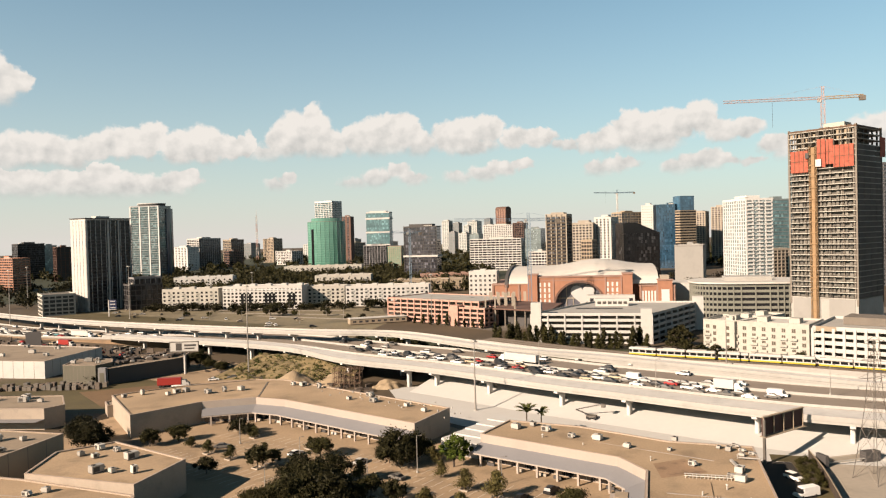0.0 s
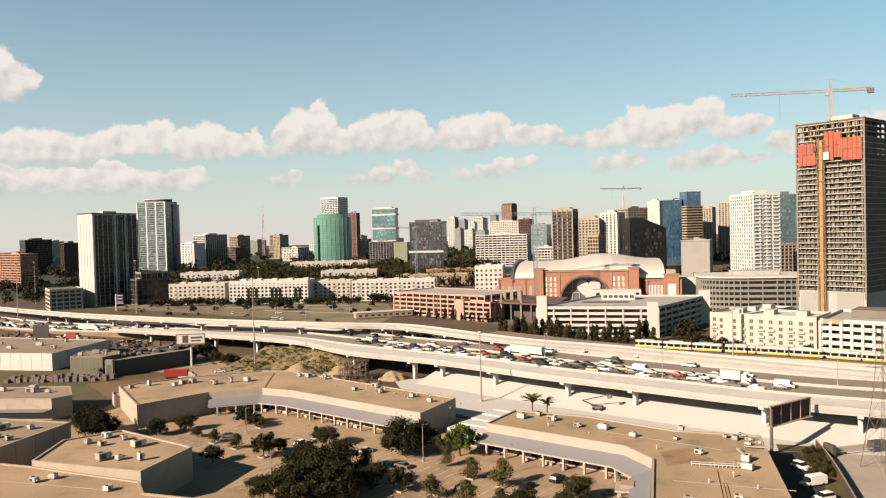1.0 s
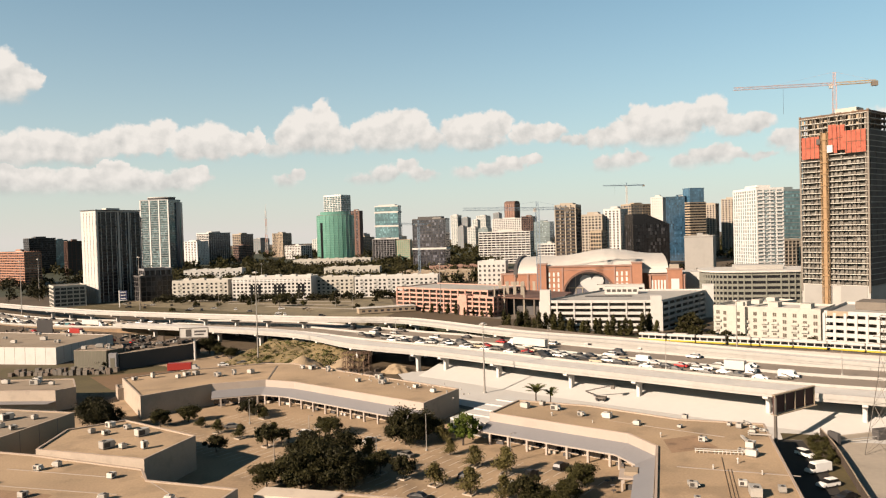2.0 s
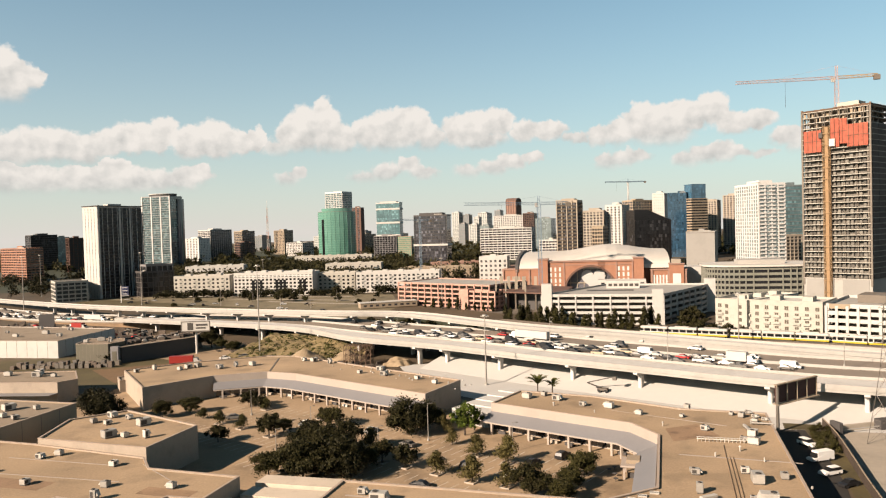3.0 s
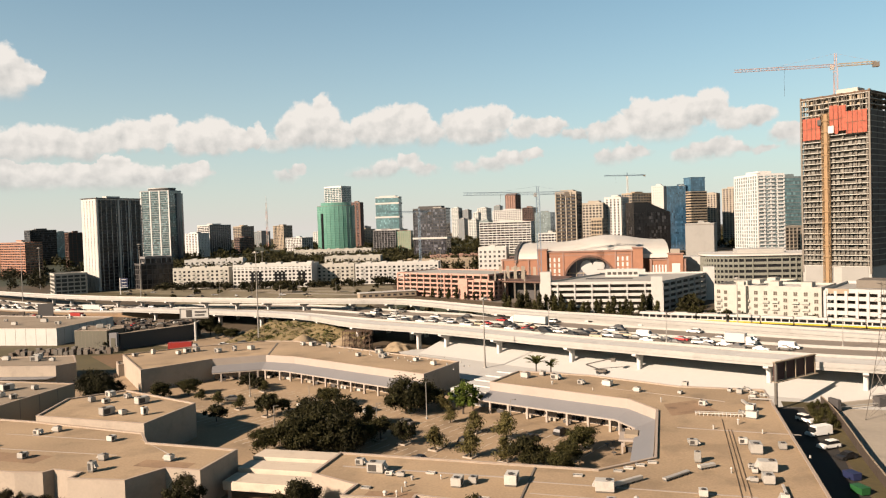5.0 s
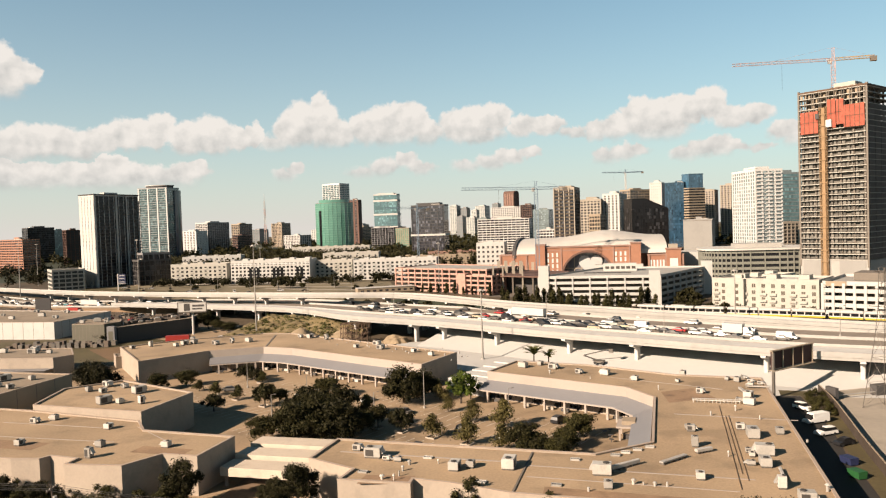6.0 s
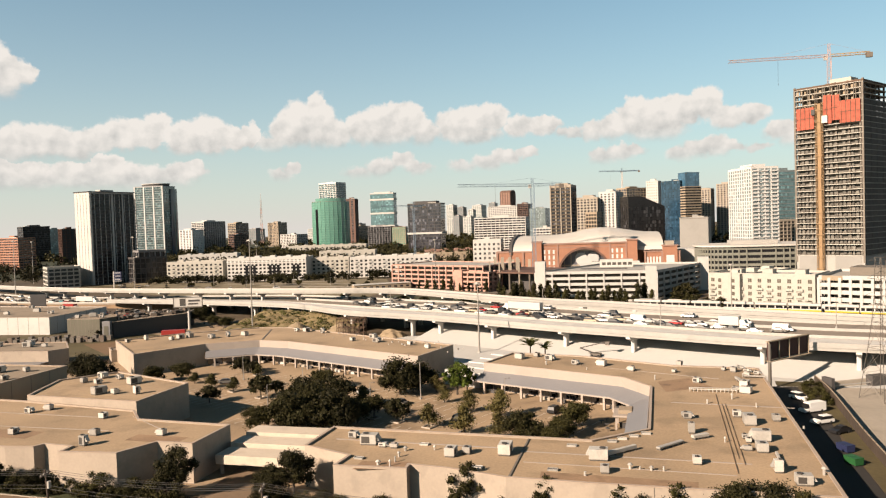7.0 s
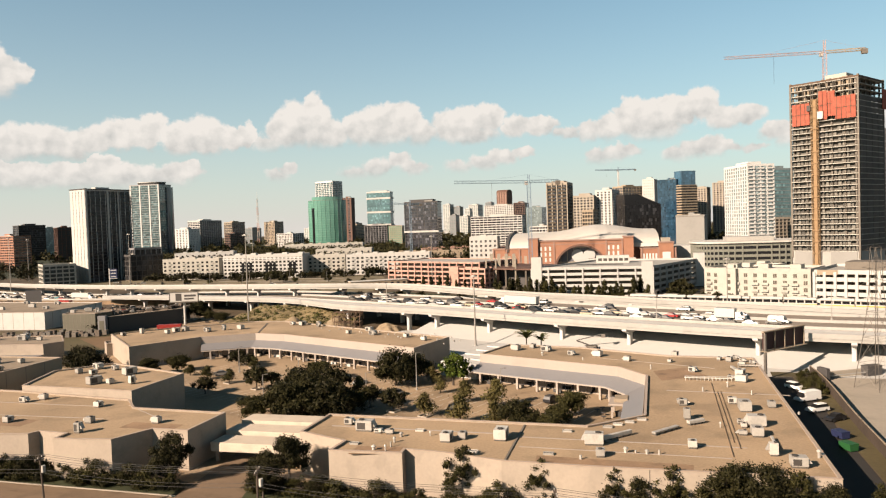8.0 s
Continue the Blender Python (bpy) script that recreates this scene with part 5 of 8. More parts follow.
tower("office_block", "tan ribbon-windowed office tower", (340, 1075), 20, 28, 12, 85, 3.8, "stone_tan", "glass_black", band=1.9, pier_r=0, pier_l=0, roof_box=0)
tower("apartment_tower", "cream stone residential tower with stepped top", (420, 1200), 60, 30, 28, 84, 3.4, "stone", band=1.4, pier_l=5, pier_w=2, roof_box=0.6, crown=3)
tower("apartment_tower", "cream stone residential tower", (452, 1190), 55, 28, 26, 92, 3.4, "stone", band=1.4, pier_l=5, pier_w=2, roof_box=0.5)
tower("blank_block", "windowless pale concrete block", (277, 800), 65, 30, 30, 41, 40.0, "blank", "blank", band=0.0, pier_r=0, pier_l=0, roof_box=0.2)
tower("apartment_tower", "white gridded apartment tower", (266, 658), 5, 25, 44, 84, 3.2, "bright_white", "glass_pale", band=0.75, pier_r=6.2, pier_l=4.4, pier_w=1.2, balcony=0.7, roof_box=0.5)
tower("office_tower", "pale green glass tower behind the white one", (350, 800), 12, 26, 20, 88, 3.8, "glass_pale", "glass_teal", band=0.7, pier_r=0, pier_l=0)
# again a near-black filling for the shaded parking storeys
tower("parking_block", "small cream parking block", (331, 760), 15, 24, 16, 36, 3.4, "stone", "unit_dark", band=1.2, proud=1.0, pier_r=5, pier_l=5, roof_box=0)
tower("office_tower", "shaded far tower beyond the building site", (388, 700), 20, 40, 25, 117, 3.6, "grey_wall", band=1.2, pier_r=6, pier_l=6)


# ---- open parking garages ----
def garage(name, label, outline, levels, height, wall, bay=7.0, band=1.15, base=0.0, group="garages", faces=None, col_w=0.8):
    """An open garage: floor plates with edge walls, columns on the outline, a dark core for the dim inside and a roof
    parapet.
    """
    root = thing(name, label, "garage", group=group)
    pts = ccw(outline)
    plate = rim = None
    for k in range(1, levels + 1):
        z = base + k * height
        if plate is None:
            plate = part("floor_plate", prism(bmesh.new(), inset(pts, 0.26), -0.5, 0.0), "concrete", root)
            rim = part("edge_wall", ring(bmesh.new(), pts, 0.25, -0.55, band), wall, root)
            plate.location.z = rim.location.z = z
        else:
            again(plate, 0, 0, z)
            again(rim, 0, 0, z)
    # solid dark block added as the shaded depth behind the openings
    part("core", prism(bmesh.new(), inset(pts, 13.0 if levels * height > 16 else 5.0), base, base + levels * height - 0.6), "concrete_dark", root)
    part("ground_wall", ring(bmesh.new(), pts, 0.25, base, base + 1.1), wall, root)
    col = None
    for a, b in zip(pts, pts[1:] + pts[:1]):
        d = Vector(b) - Vector(a)
        n = max(1, round(d.length / bay))
        for k in range(n):
            p = Vector(a) + d * k / n
            turn = math.atan2(d.y, d.x)
            if col is None:
                col = part("column", boxed(-col_w / 2, col_w / 2, -0.3, 0.5, base, base + levels * height + 0.3), wall, root)
                col.location, col.rotation_euler = (p.x, p.y, 0), (0, 0, turn)
            else:
                again(col, p.x, p.y, 0, turn)
    return root


g1 = garage("parking_garage", "cream five-level open parking garage with corner stair towers", [(45.5, 403), (107.3, 388), (152, 446), (92, 462)], 5, 3.08, "white_wall", bay=9.0, band=0.95)
for x, y, w, h in ((45.6, 403.2, 5.5, 21.8), (101.6, 389.6, 5.6, 18.6), (146, 441, 6, 19.5)):
    t = part("stair_tower", boxed(0, w, -0.7, 5, 0, h), "white_wall", g1)
    t.location, t.rotation_euler = (x, y, 0), (0, 0, radians(-13.6))
t = part("roof_cabin", boxed(0, 19, 0, 6, 15.4, 19.8), "white_wall", g1)
t.location, t.rotation_euler = (88, 440, 0), (0, 0, radians(-13.6))
# near-black plates on the cabin wall show the shade inside its openings
for k in range(6):
    o = part("cabin_opening", boxed(1.2 + k * 3.0, 3.4 + k * 3.0, -0.04, 0.1, 16.6, 18.2), "unit_dark", g1)
    o.location, o.rotation_euler = (88, 440, 0), (0, 0, radians(-13.6))
# near-black slab on the deck, painted shade of the ramp opening
o = part("ramp_well", boxed(0, 26, 0, 6, 15.41, 15.6), "unit_dark", g1, "dark slab as the shaded ramp opening on the roof deck")
o.location, o.rotation_euler = (74, 426, 0), (0, 0, radians(-13.6))
g2 = garage("parking_garage", "cream parking garage with square openings beside the flats", [(157.6, 320.6), (198, 286), (226, 318), (184, 353)], 5, 3.1, "white_wall", bay=4.2, band=1.2, col_w=1.1)
part("roof_house", prism(bmesh.new(), [(176, 330), (190, 318), (200, 330), (186, 342)], 15.6, 19.0), "concrete_dark", g2)
part("sign_panel", prism(bmesh.new(), [(158.4, 319.6), (164.5, 314.4), (164.7, 314.7), (158.6, 319.9)], 14.6, 16.7), "stone_tan", g2, "tan panel on the parapet")
g3 = garage("parking_garage", "salmon precast parking garage, six open levels", [(-42.2, 535), (21, 482), (48, 514), (-14, 566)], 5, 3.1, "salmon", bay=6.4, band=0.62, col_w=1.0)
g4 = garage("parking_garage", "lower salmon wing of the precast garage", [(2, 490.5), (24, 472), (33, 483), (11, 501)], 4, 3.0, "salmon", bay=5.6, band=0.62, col_w=1.0)
part("stair_tower", prism(bmesh.new(), [(2, 489), (7, 485), (11, 490), (6, 494)], 0, 13.5), "salmon", g4)
shell = thing("building_shell", "dark half-built concrete frame with pale columns", "building")
part("slab", prism(bmesh.new(), [(24, 482), (62, 452), (78, 500), (44, 530)], 11.2, 12.0), "brick_dark", shell)
part("core", prism(bmesh.new(), [(34, 488), (60, 466), (70, 494), (46, 514)], 0, 11.2), "dark_wall", shell)
for k in range(7):
    x, y = 25.2 + k * 5.9, 482.4 - k * 4.6
    part("column", boxed(x - 0.45, x + 0.45, y - 0.45, y + 0.45, 0, 11.2 + (7.5 if k in (0, 1, 3) else 0)), "stone" if k in (0, 1, 3) else "concrete_dark", shell)
for k in range(4):
    x, y = 30 + k * 4.6, 500 - k * 3.6
    part("column", boxed(x - 1.0, x + 1.0, y - 0.8, y + 0.8, 11.9, 20.5), "stone", shell)


# ---- apartment blocks ----
def flats(name, label, corner, phi, right, depth, floors, floor=3.3, wall="stone", bay=4.2, group="apartment blocks", balconies=True, glass="glass", pattern=(1,)):
    """A block of flats: wall with a recessed window in each bay of the near face and the left end, parapet, roof sheds and stacked balconies."""
    root = thing(name, label, "apartment block", (*corner, 0), phi, group=group)
    top = floors * floor + 1.0
    rect = [(0, 0), (right, 0), (right, depth), (0, depth)]
    part("wall", ring(bmesh.new(), rect, 0.5, 0, top + 0.9), wall, root)
    part("roof", prism(bmesh.new(), inset(rect, 0.504), top - 0.4, top), "vault", root)
    n = int(right / bay)
    pane = frame_part = bal = None
    for f in range(floors):
        for k in range(n):
            x, z = (k + 0.5) * right / n, f * floor + 1.6
            w = 0.8 if corner[1] < 600 else 1.0
            if pane is None:
                pane = part("window", boxed(-w, w, -0.02, 0.03, -0.8, 0.9), glass, root)
                frame_part = part("window_frame", box(box(boxed(-w - 0.12, w + 0.12, -0.09, 0.02, 0.9, 1.02), -w - 0.15, w + 0.15, -0.14, 0.02, -0.95, -0.8), -0.04, 0.04, -0.06, 0.02, -0.8, 0.9), wall, root)
                pane.location = frame_part.location = (x, 0, z)
            else:
                again(pane, x, 0, z)
                if corner[1] < 600:
                    again(frame_part, x, 0, z)
            if balconies and k % 3 in pattern and (0 < f or len(pattern) > 1) and not (len(pattern) > 1 and f == floors - 1):
                if bal is None:
                    bal = part("balcony", box(box(boxed(-1.5, 1.5, -0.8, 0, -1.3, -1.12), -1.5, 1.5, -0.8, -0.72, -1.12, -0.1), -1.5, -1.42, -0.72, 0, -1.12, -0.1), wall, root)
                    bal.location = (x, 0, z)
                else:
                    again(bal, x, 0, z)
        for k in range(max(1, int(depth / bay / 1.5))):
            o = again(pane, 0, (k + 0.5) * bay * 1.5, f * floor + 1.6, radians(-90))
    for k in range(max(1, int(right / 14))):
        part("roof_shed", boxed(8 + k * 14, 12.5 + k * 14, depth * 0.35, depth * 0.6, top, top + 2.2), wall, root)
    return root


flats("flats", "cream flats with balconies beside the railway", (121.5, 352.5), -40.4, 46.6, 24, 5, 3.02, "cream", 4.2, pattern=(0, 2), glass="glass_warm")
flats("flats", "cream wing of the railway flats", (131.7, 340.8), 38, 46, 16, 5, 2.96, "cream", 4.5, balconies=False, glass="glass_warm")
flats("flats", "cream stucco apartment block with dark windows", (-249.7, 652), -4, 50.7, 20, 5, 3.3, "cream", glass="glass_black")
flats("flats", "white apartment block with tall window bays", (-193.4, 642), -6, 70.3, 22, 6, 3.05, "white_wall", 3.5, balconies=False, glass="glass_black")
flats("flats", "low white terrace of flats with pale roofs", (-121.8, 651), -3, 33, 20, 5, 3.2, "cream", 4.0, glass="glass_black")
flats("flats", "long low white terrace of flats", (-87.3, 644), -4, 72.5, 20, 5, 3.2, "white_wall", 4.0, glass="glass_black")
flats("flats", "long white warehouse-like block behind the terraces", (-150, 850), 0, 64, 24, 4, 3.8, "cream", 6.5, balconies=False)
flats("flats", "low tan block behind the terraces", (-60, 800), 0, 90, 22, 3, 3.6, "stone_tan", 6.0, balconies=False)
flats("flats", "low pale block among trees", (-330, 900), 5, 70, 24, 4, 3.6, "white_wall", 6.0, balconies=False)
flats("flats", "low pale block among far trees", (-250, 1150), 0, 120, 24, 4, 3.8, "cream", 8.0, balconies=False)
flats("flats", "low brown block among trees", (-30, 900), 5, 60, 20, 3, 3.6, "brick_pale", 6.0, balconies=False)
flats("flats", "white stepped service block beside the arena", (18, 586), -10, 22, 20, 8, 3.6, "white_wall", 3.4, balconies=False)
white_block = [o for o in bpy.data.objects if o.get("label", "").startswith("white apartment block with tall")][0]
for x in (17.5, 21.0, 24.5, 38.6, 42.2, 45.6, 59.6, 63.2):
    part("window_bay", boxed(x - 1.25, x + 1.25, -0.12, 0.0, 3.4, 13.6), "glass_black", white_block, "tall dark window bay")
part("cornice", boxed(-0.4, 70.7, -0.45, 0.0, 16.6, 17.3), "bright_white", white_block)
trailer_row = thing("site_cabin", "long low tan site cabin on the far lot", "cabin", (-66, 505, 0), 18)
part("body", boxed(0, 40, 0, 9, 0.4, 4.0, 0.1), "stone_tan", trailer_row)
part("roof", boxed(-0.3, 40.3, -0.3, 9.3, 4.0, 4.25), "vault", trailer_row)
for k in range(9):
    part("window", boxed(2 + k * 4.3, 4.2 + k * 4.3, -0.03, 0.05, 1.5, 2.8), "glass", trailer_row)


# ---- oval glass office ----
oval = thing("oval_office", "low rounded glass office with a flat white roof", "office", (208, 512, 0), -12, group="")


def stadium(rx, ry, n=40, power=3.2):
    out = []
    for i in range(n):
        t = 2 * math.pi * i / n
        c, s = math.cos(t), math.sin(t)
        out.append((rx * math.copysign(abs(c) ** (2 / power), c), ry * math.copysign(abs(s) ** (2 / power), s)))
    return out


part("glazing", prism(bmesh.new(), stadium(37.4, 24.4), 0, 22.5), "glass_black", oval)
for k in range(6):
    part("floor_band", ring(bmesh.new(), stadium(38, 25), 0.7, 3.6 * k + 2.5, 3.6 * k + 4.2), "oval_band", oval)
part("roof", prism(bmesh.new(), stadium(39.5, 26.5), 22.5, 23.6), "vault", oval, "flat white membrane roof")
part("plant_room", boxed(-16, 14, -7, 9, 23.6, 26.2), "concrete", oval)
mull = None
for i, (x, y) in enumerate(stadium(38, 25, 64)):
    if mull is None:
        mull = part("mullion", boxed(-0.35, 0.35, -0.35, 0.35, 0, 22.5), "oval_band", oval)
        mull.location = (x, y, 0)
    else:
        again(mull, x, y, 0)


# ---- arena ----
arena = thing("arena", "red brick arena with a great arch and white vaulted roof", "arena", (0, 0, 0))


def turn_pts(pts, at=(48.8, 569.2)):
    c, s = math.cos(radians(-11.3)), math.sin(radians(-11.3))
    return [(at[0] + x * c - y * s, at[1] + x * s + y * c) for x, y in pts]


def arena_block(name, x0, x1, y0, y1, z0, z1, material, label=""):
    return part(name, prism(bmesh.new(), turn_pts([(x0, y0), (x1, y0), (x1, y1), (x0, y1)]), z0, z1), material, arena, label)


# the front with the arch: piers, spandrel built of steps of the circle
arena_block("hall", 6, 106, 8, 108, 0, 20.5, "brick")
cx, cz, cr = 52.5, 3.0, 18.5
bm = bmesh.new()
arc = [(cx + cr * math.cos(math.pi * k / 24), cz + cr * math.sin(math.pi * k / 24)) for k in range(25)]
loop = [(16, 0.0), (16, 25.5), (88, 25.5), (88, 0.0), (arc[0][0], 0.0)] + arc + [(arc[-1][0], 0.0)]
for y in (-1.5, 6.2):
    vs = [bm.verts.new((*turn_pts([(x, y)])[0], z)) for x, z in loop]
    bm.faces.new(vs)
bm.verts.ensure_lookup_table()
n = len(loop)
for i in range(n):
    j = (i + 1) % n
    bm.faces.new((bm.verts[i], bm.verts[j], bm.verts[n + j], bm.verts[n + i]))
bmesh.ops.recalc_face_normals(bm, faces=bm.faces)
part("arch_wall", bm, "brick", arena)
bm = bmesh.new()
for k in range(24):
    t0, t1 = math.pi * k / 24, math.pi * (k + 1) / 24
    q = [(cx + r * math.cos(t), cz + r * math.sin(t)) for r, t in ((cr, t0), (cr + 1.4, t0), (cr + 1.4, t1), (cr, t1))]
    vs = [[bm.verts.new((*turn_pts([(x, y)])[0], z)) for x, z in q] for y in (-1.9, -1.45)]
    bm.faces.new(vs[0])
    for i in range(4):
        bm.faces.new((vs[0][i], vs[0][(i + 1) % 4], vs[1][(i + 1) % 4], vs[1][i]))
bmesh.ops.recalc_face_normals(bm, faces=bm.faces)
part("arch_trim", bm, "brick_dark", arena)
bm = bmesh.new()
vs = [bm.verts.new((*turn_pts([(x, 4.5)])[0], z)) for x, z in [(arc[0][0], 0)] + arc + [(arc[-1][0], 0)]]
bm.faces.new(vs)
part("arch_glazing", bm, "glass", arena, "pale glazed arch")
for k in range(7):
    x = cx - 15 + k * 5
    arena_block("mullion", x - 0.3, x + 0.3, 4.0, 4.4, 0, cz + math.sqrt(max(1, cr * cr - (x - cx) ** 2)) - 0.2, "stone")
arena_block("mullion", cx - 18, cx + 18, 4.0, 4.4, 9, 9.8, "stone")
bm = bmesh.new()
disc = []
for k in range(36):
    t = 2 * math.pi * k / 36
    disc.append((cx + 2 + 0.56 * 16 * math.sin(t) ** 3, 12.4 + 0.56 * (13 * math.cos(t) - 5 * math.cos(2 * t) - 2 * math.cos(3 * t) - math.cos(4 * t))))
for y in (3.4, 3.7):
    bm.faces.new([bm.verts.new((*turn_pts([(x, y)])[0], z)) for x, z in disc])
part("banner", bm, "lamp_white", arena, "heart-shaped pale banner in the arch")
arena_block("cornice", 15.4, 88.6, -2.2, 6, 25.5, 26.4, "brick_pale")
for x in (14, 84):
    arena_block("corner_tower", x, x + 7, -3.5, 8, 0, 27.4, "brick")
    arena_block("tower_cap", x - 0.5, x + 7.5, -4, 8.5, 27.4, 28.3, "brick_pale")
for x0 in (22.5, 72.5):
    for i in range(3):
        for k in range(4):
            arena_block("window", x0 + i * 3.4, x0 + i * 3.4 + 1.3, -1.58, -1.3, 6.0 + k * 4.2, 9.0 + k * 4.2, "bright_white", "cream stone window bay")
arena_block("wing", -14, 15, 2, 60, 0, 20, "brick")
arena_block("wing_cap", -14.4, 15, 1.6, 60, 20, 21, "brick_pale")
for i in range(6):
    arena_block("window", -11 + i * 4.2, -8.8 + i * 4.2, 1.9, 2.2, 8, 15, "stone")
arena_block("wing", 96, 121, -4, 60, 0, 18.4, "brick")
arena_block("wing_cap", 95.6, 121.4, -4.4, 60, 18.4, 19.2, "brick_pale")
arena_block("gable", 109, 119, -5.5, 10, 0, 22.5, "brick")
arena_block("gable_cap", 108.5, 119.5, -6, 10, 22.5, 23.4, "brick_pale")
arena_block("gable_lantern", 111, 117, -3, 6, 23.4, 26.2, "stone", "pale stepped lantern")
arena_block("annex", 121.4, 134, 12, 40, 0, 19.5, "white_wall", "white annex block")
for i in range(5):
    arena_block("window", 97.5 + i * 2.2, 98.7 + i * 2.2, -4.08, -3.8, 5, 15, "bright_white")
arena_block("window", 111.2, 116.8, -5.6, -5.3, 5, 16, "bright_white")
arena_block("terrace", 58, 92, -12, -2, 0, 12.5, "white_wall")
for i in range(8):
    arena_block("window", 60 + i * 4, 62.6 + i * 4, -12.06, -11.8, 7.5, 10.5, "glass")
for x in (17.8, 21.2, 33.0, 71.4, 83.0, 86.6):
    arena_block("pilaster", x - 0.5, x + 0.5, -1.95, -1.4, 0, 25.5, "brick_pale")
arena_block("string_course", 16, 88, -1.72, -1.4, 23.0, 23.6, "brick_pale")
for x in (-13.4, -3.4, 6.6, 14.4):
    arena_block("pilaster", x - 0.6, x + 0.6, 1.3, 2.1, 0, 20, "brick_pale")
for x in (96.6, 108.4, 120.4):
    arena_block("pilaster", x - 0.6, x + 0.6, -4.7, -3.9, 0, 19, "brick_pale")
# the vaulted roof, its axis along the front
bm = bmesh.new()
rows = []
stations = [(-3, 0.81), (24, 0.82), (34, 0.86), (44, 0.97), (54, 1.11), (64, 1.19), (72, 1.18), (82, 1.08), (92, 0.95), (100, 0.88), (110, 0.86)]
for x, k in stations:
    row = []
    for i in range(19):
        t = math.pi * i / 18
        y, z = 58 - 56 * math.cos(t), 20 + 14.2 * k * math.sin(t) ** 0.85
        px, py = turn_pts([(x, y)])[0]
        row.append(bm.verts.new((px, py, z)))
    rows.append(row)
for a, b in zip(rows, rows[1:]):
    for i in range(18):
        bm.faces.new((a[i], b[i], b[i + 1], a[i + 1]))
bm.faces.new(rows[0])
bm.faces.new(rows[-1][::-1])
bmesh.ops.recalc_face_normals(bm, faces=bm.faces)
part("vaulted_roof", bm, "vault", arena, "white membrane barrel roof")
bm = bmesh.new()
prev = None
for i in range(19):
    t = math.pi * i / 18
    y, z = 58 - 56.8 * math.cos(t), 20 + 14.2 * 0.86 * math.sin(t) ** 0.85
    px, py = turn_pts([(-4.2, y)])[0]
    qx, qy = turn_pts([(-1.8, y)])[0]
    row = [bm.verts.new((px, py, z - 1.6)), bm.verts.new((px, py, z + 0.5)), bm.verts.new((qx, qy, z + 0.5)), bm.verts.new((qx, qy, z - 1.6))]
    if prev:
        for k in range(4):
            bm.faces.new((prev[k], prev[(k + 1) % 4], row[(k + 1) % 4], row[k]))
    prev = row
bmesh.ops.recalc_face_normals(bm, faces=bm.faces)
part("roof_edge", bm, "dark_wall", arena, "dark trim of the roof end")


# ---- tower under construction ----
site = thing("unfinished_tower", "concrete tower under construction with orange safety nets", "tower", (219.4, 396, 0), 40)
SW, SL, STOP, SFLOOR = 34.0, 36.0, 112.0, 2.96
part("podium", boxed(0, SW, 0, SL, 0, 20), "concrete", site)
part("podium_panel", boxed(-0.25, 0.0, 1.5, 15.0, 3, 19.6), "blank", site)
part("podium_panel", boxed(-0.25, 0.0, 19.5, 34.5, 3, 19.6), "blank", site)
part("core", boxed(2.6, SW - 0.6, 2.6, SL - 0.6, 20, STOP - 18), "infill", site)
part("core", boxed(5.5, SW - 2, 5.5, SL - 2, STOP - 18, STOP + 0.5), "frame_grey", site)
slab = rail_part = None
nf = int((STOP - 20) / SFLOOR)
for k in range(nf + 1):
    z = 20 + k * (STOP - 20) / nf
    if slab is None:
        slab = part("floor_slab", boxed(-0.3, SW, 0.0, SL, -0.4, 0), "cream", site)
        rail_part = part("edge_rail", box(box(box(boxed(-0.28, -0.2, 1.0, 20.2, 0.45, 0.55), -0.28, -0.2, 24.0, SL - 1.2, 0.45, 0.55), -0.28, -0.2, 1.0, 20.2, 0.95, 1.05), -0.28, -0.2, 24.0, SL - 1.2, 0.95, 1.05), "frame_grey", site)
        slab.location.z = rail_part.location.z = z
    else:
        again(slab, 0, 0, z)
        if k < nf - 7:
            again(rail_part, 0, 0, z)
col = None
for u in [0.9, 7.6, 14.3, 21.0, 27.7, 35.0]:
    for x, y in ((1.7, u), (u * 0.93, 1.7)):
        if col is None:
            col = part("column", boxed(-0.4, 0.4, -0.4, 0.4, 20, STOP), "frame_grey", site)
            col.location = (x, y, 0)
        else:
            again(col, x, y, 0)
bm = bmesh.new()
rng = random.Random(17)
for k in range(nf - 8):
    z = 20 + k * (STOP - 20) / nf
    for i in range(16):
        y = 1.6 + i * 2.2
        if rng.random() < 0.72 + 0.2 * (k < 12) and not 19.5 < y < 24.5:
            box(bm, 1.3, 1.45, y - rng.uniform(0.4, 0.95), y + rng.uniform(0.4, 0.95), z + 0.02, z + 2.55)
    for i in range(14):
        x = 2.4 + i * 2.2
        box(bm, x - 0.5, x + 0.5, 1.3, 1.45, z + 0.02, z + 2.55)
tagged(part("wall_panel", bm, "infill", site), kind="stuff")
for x, y in ((-0.3, -0.3), (-0.3, SL - 0.7), (SW - 0.7, -0.3)):
    part("corner_mast", boxed(x, x + 1.0, y, y + 1.0, 16, STOP + 1.5), "frame_grey", site)
# cladding of the shaded face, its brown darkened to hold that shade
clad = stub = None
for k in range(nf - 3):
    z = 20 + k * (STOP - 20) / nf
    for i in range(4):
        if clad is None:
            clad = part("cladding_panel", boxed(-3.75, 3.75, -0.28, -0.12, 0.06, 2.5), "site_shade", site)
            clad.location = (5.2 + i * 7.9, 0, z)
        else:
            again(clad, 5.2 + i * 7.9, 0, z)
    if stub is None:
        stub = part("balcony_slab", boxed(SW, SW + 2.6, 2.0, SL - 2, -0.4, 0), "frame_grey", site)
        stub.location.z = z
    else:
        again(stub, 0, 0, z)
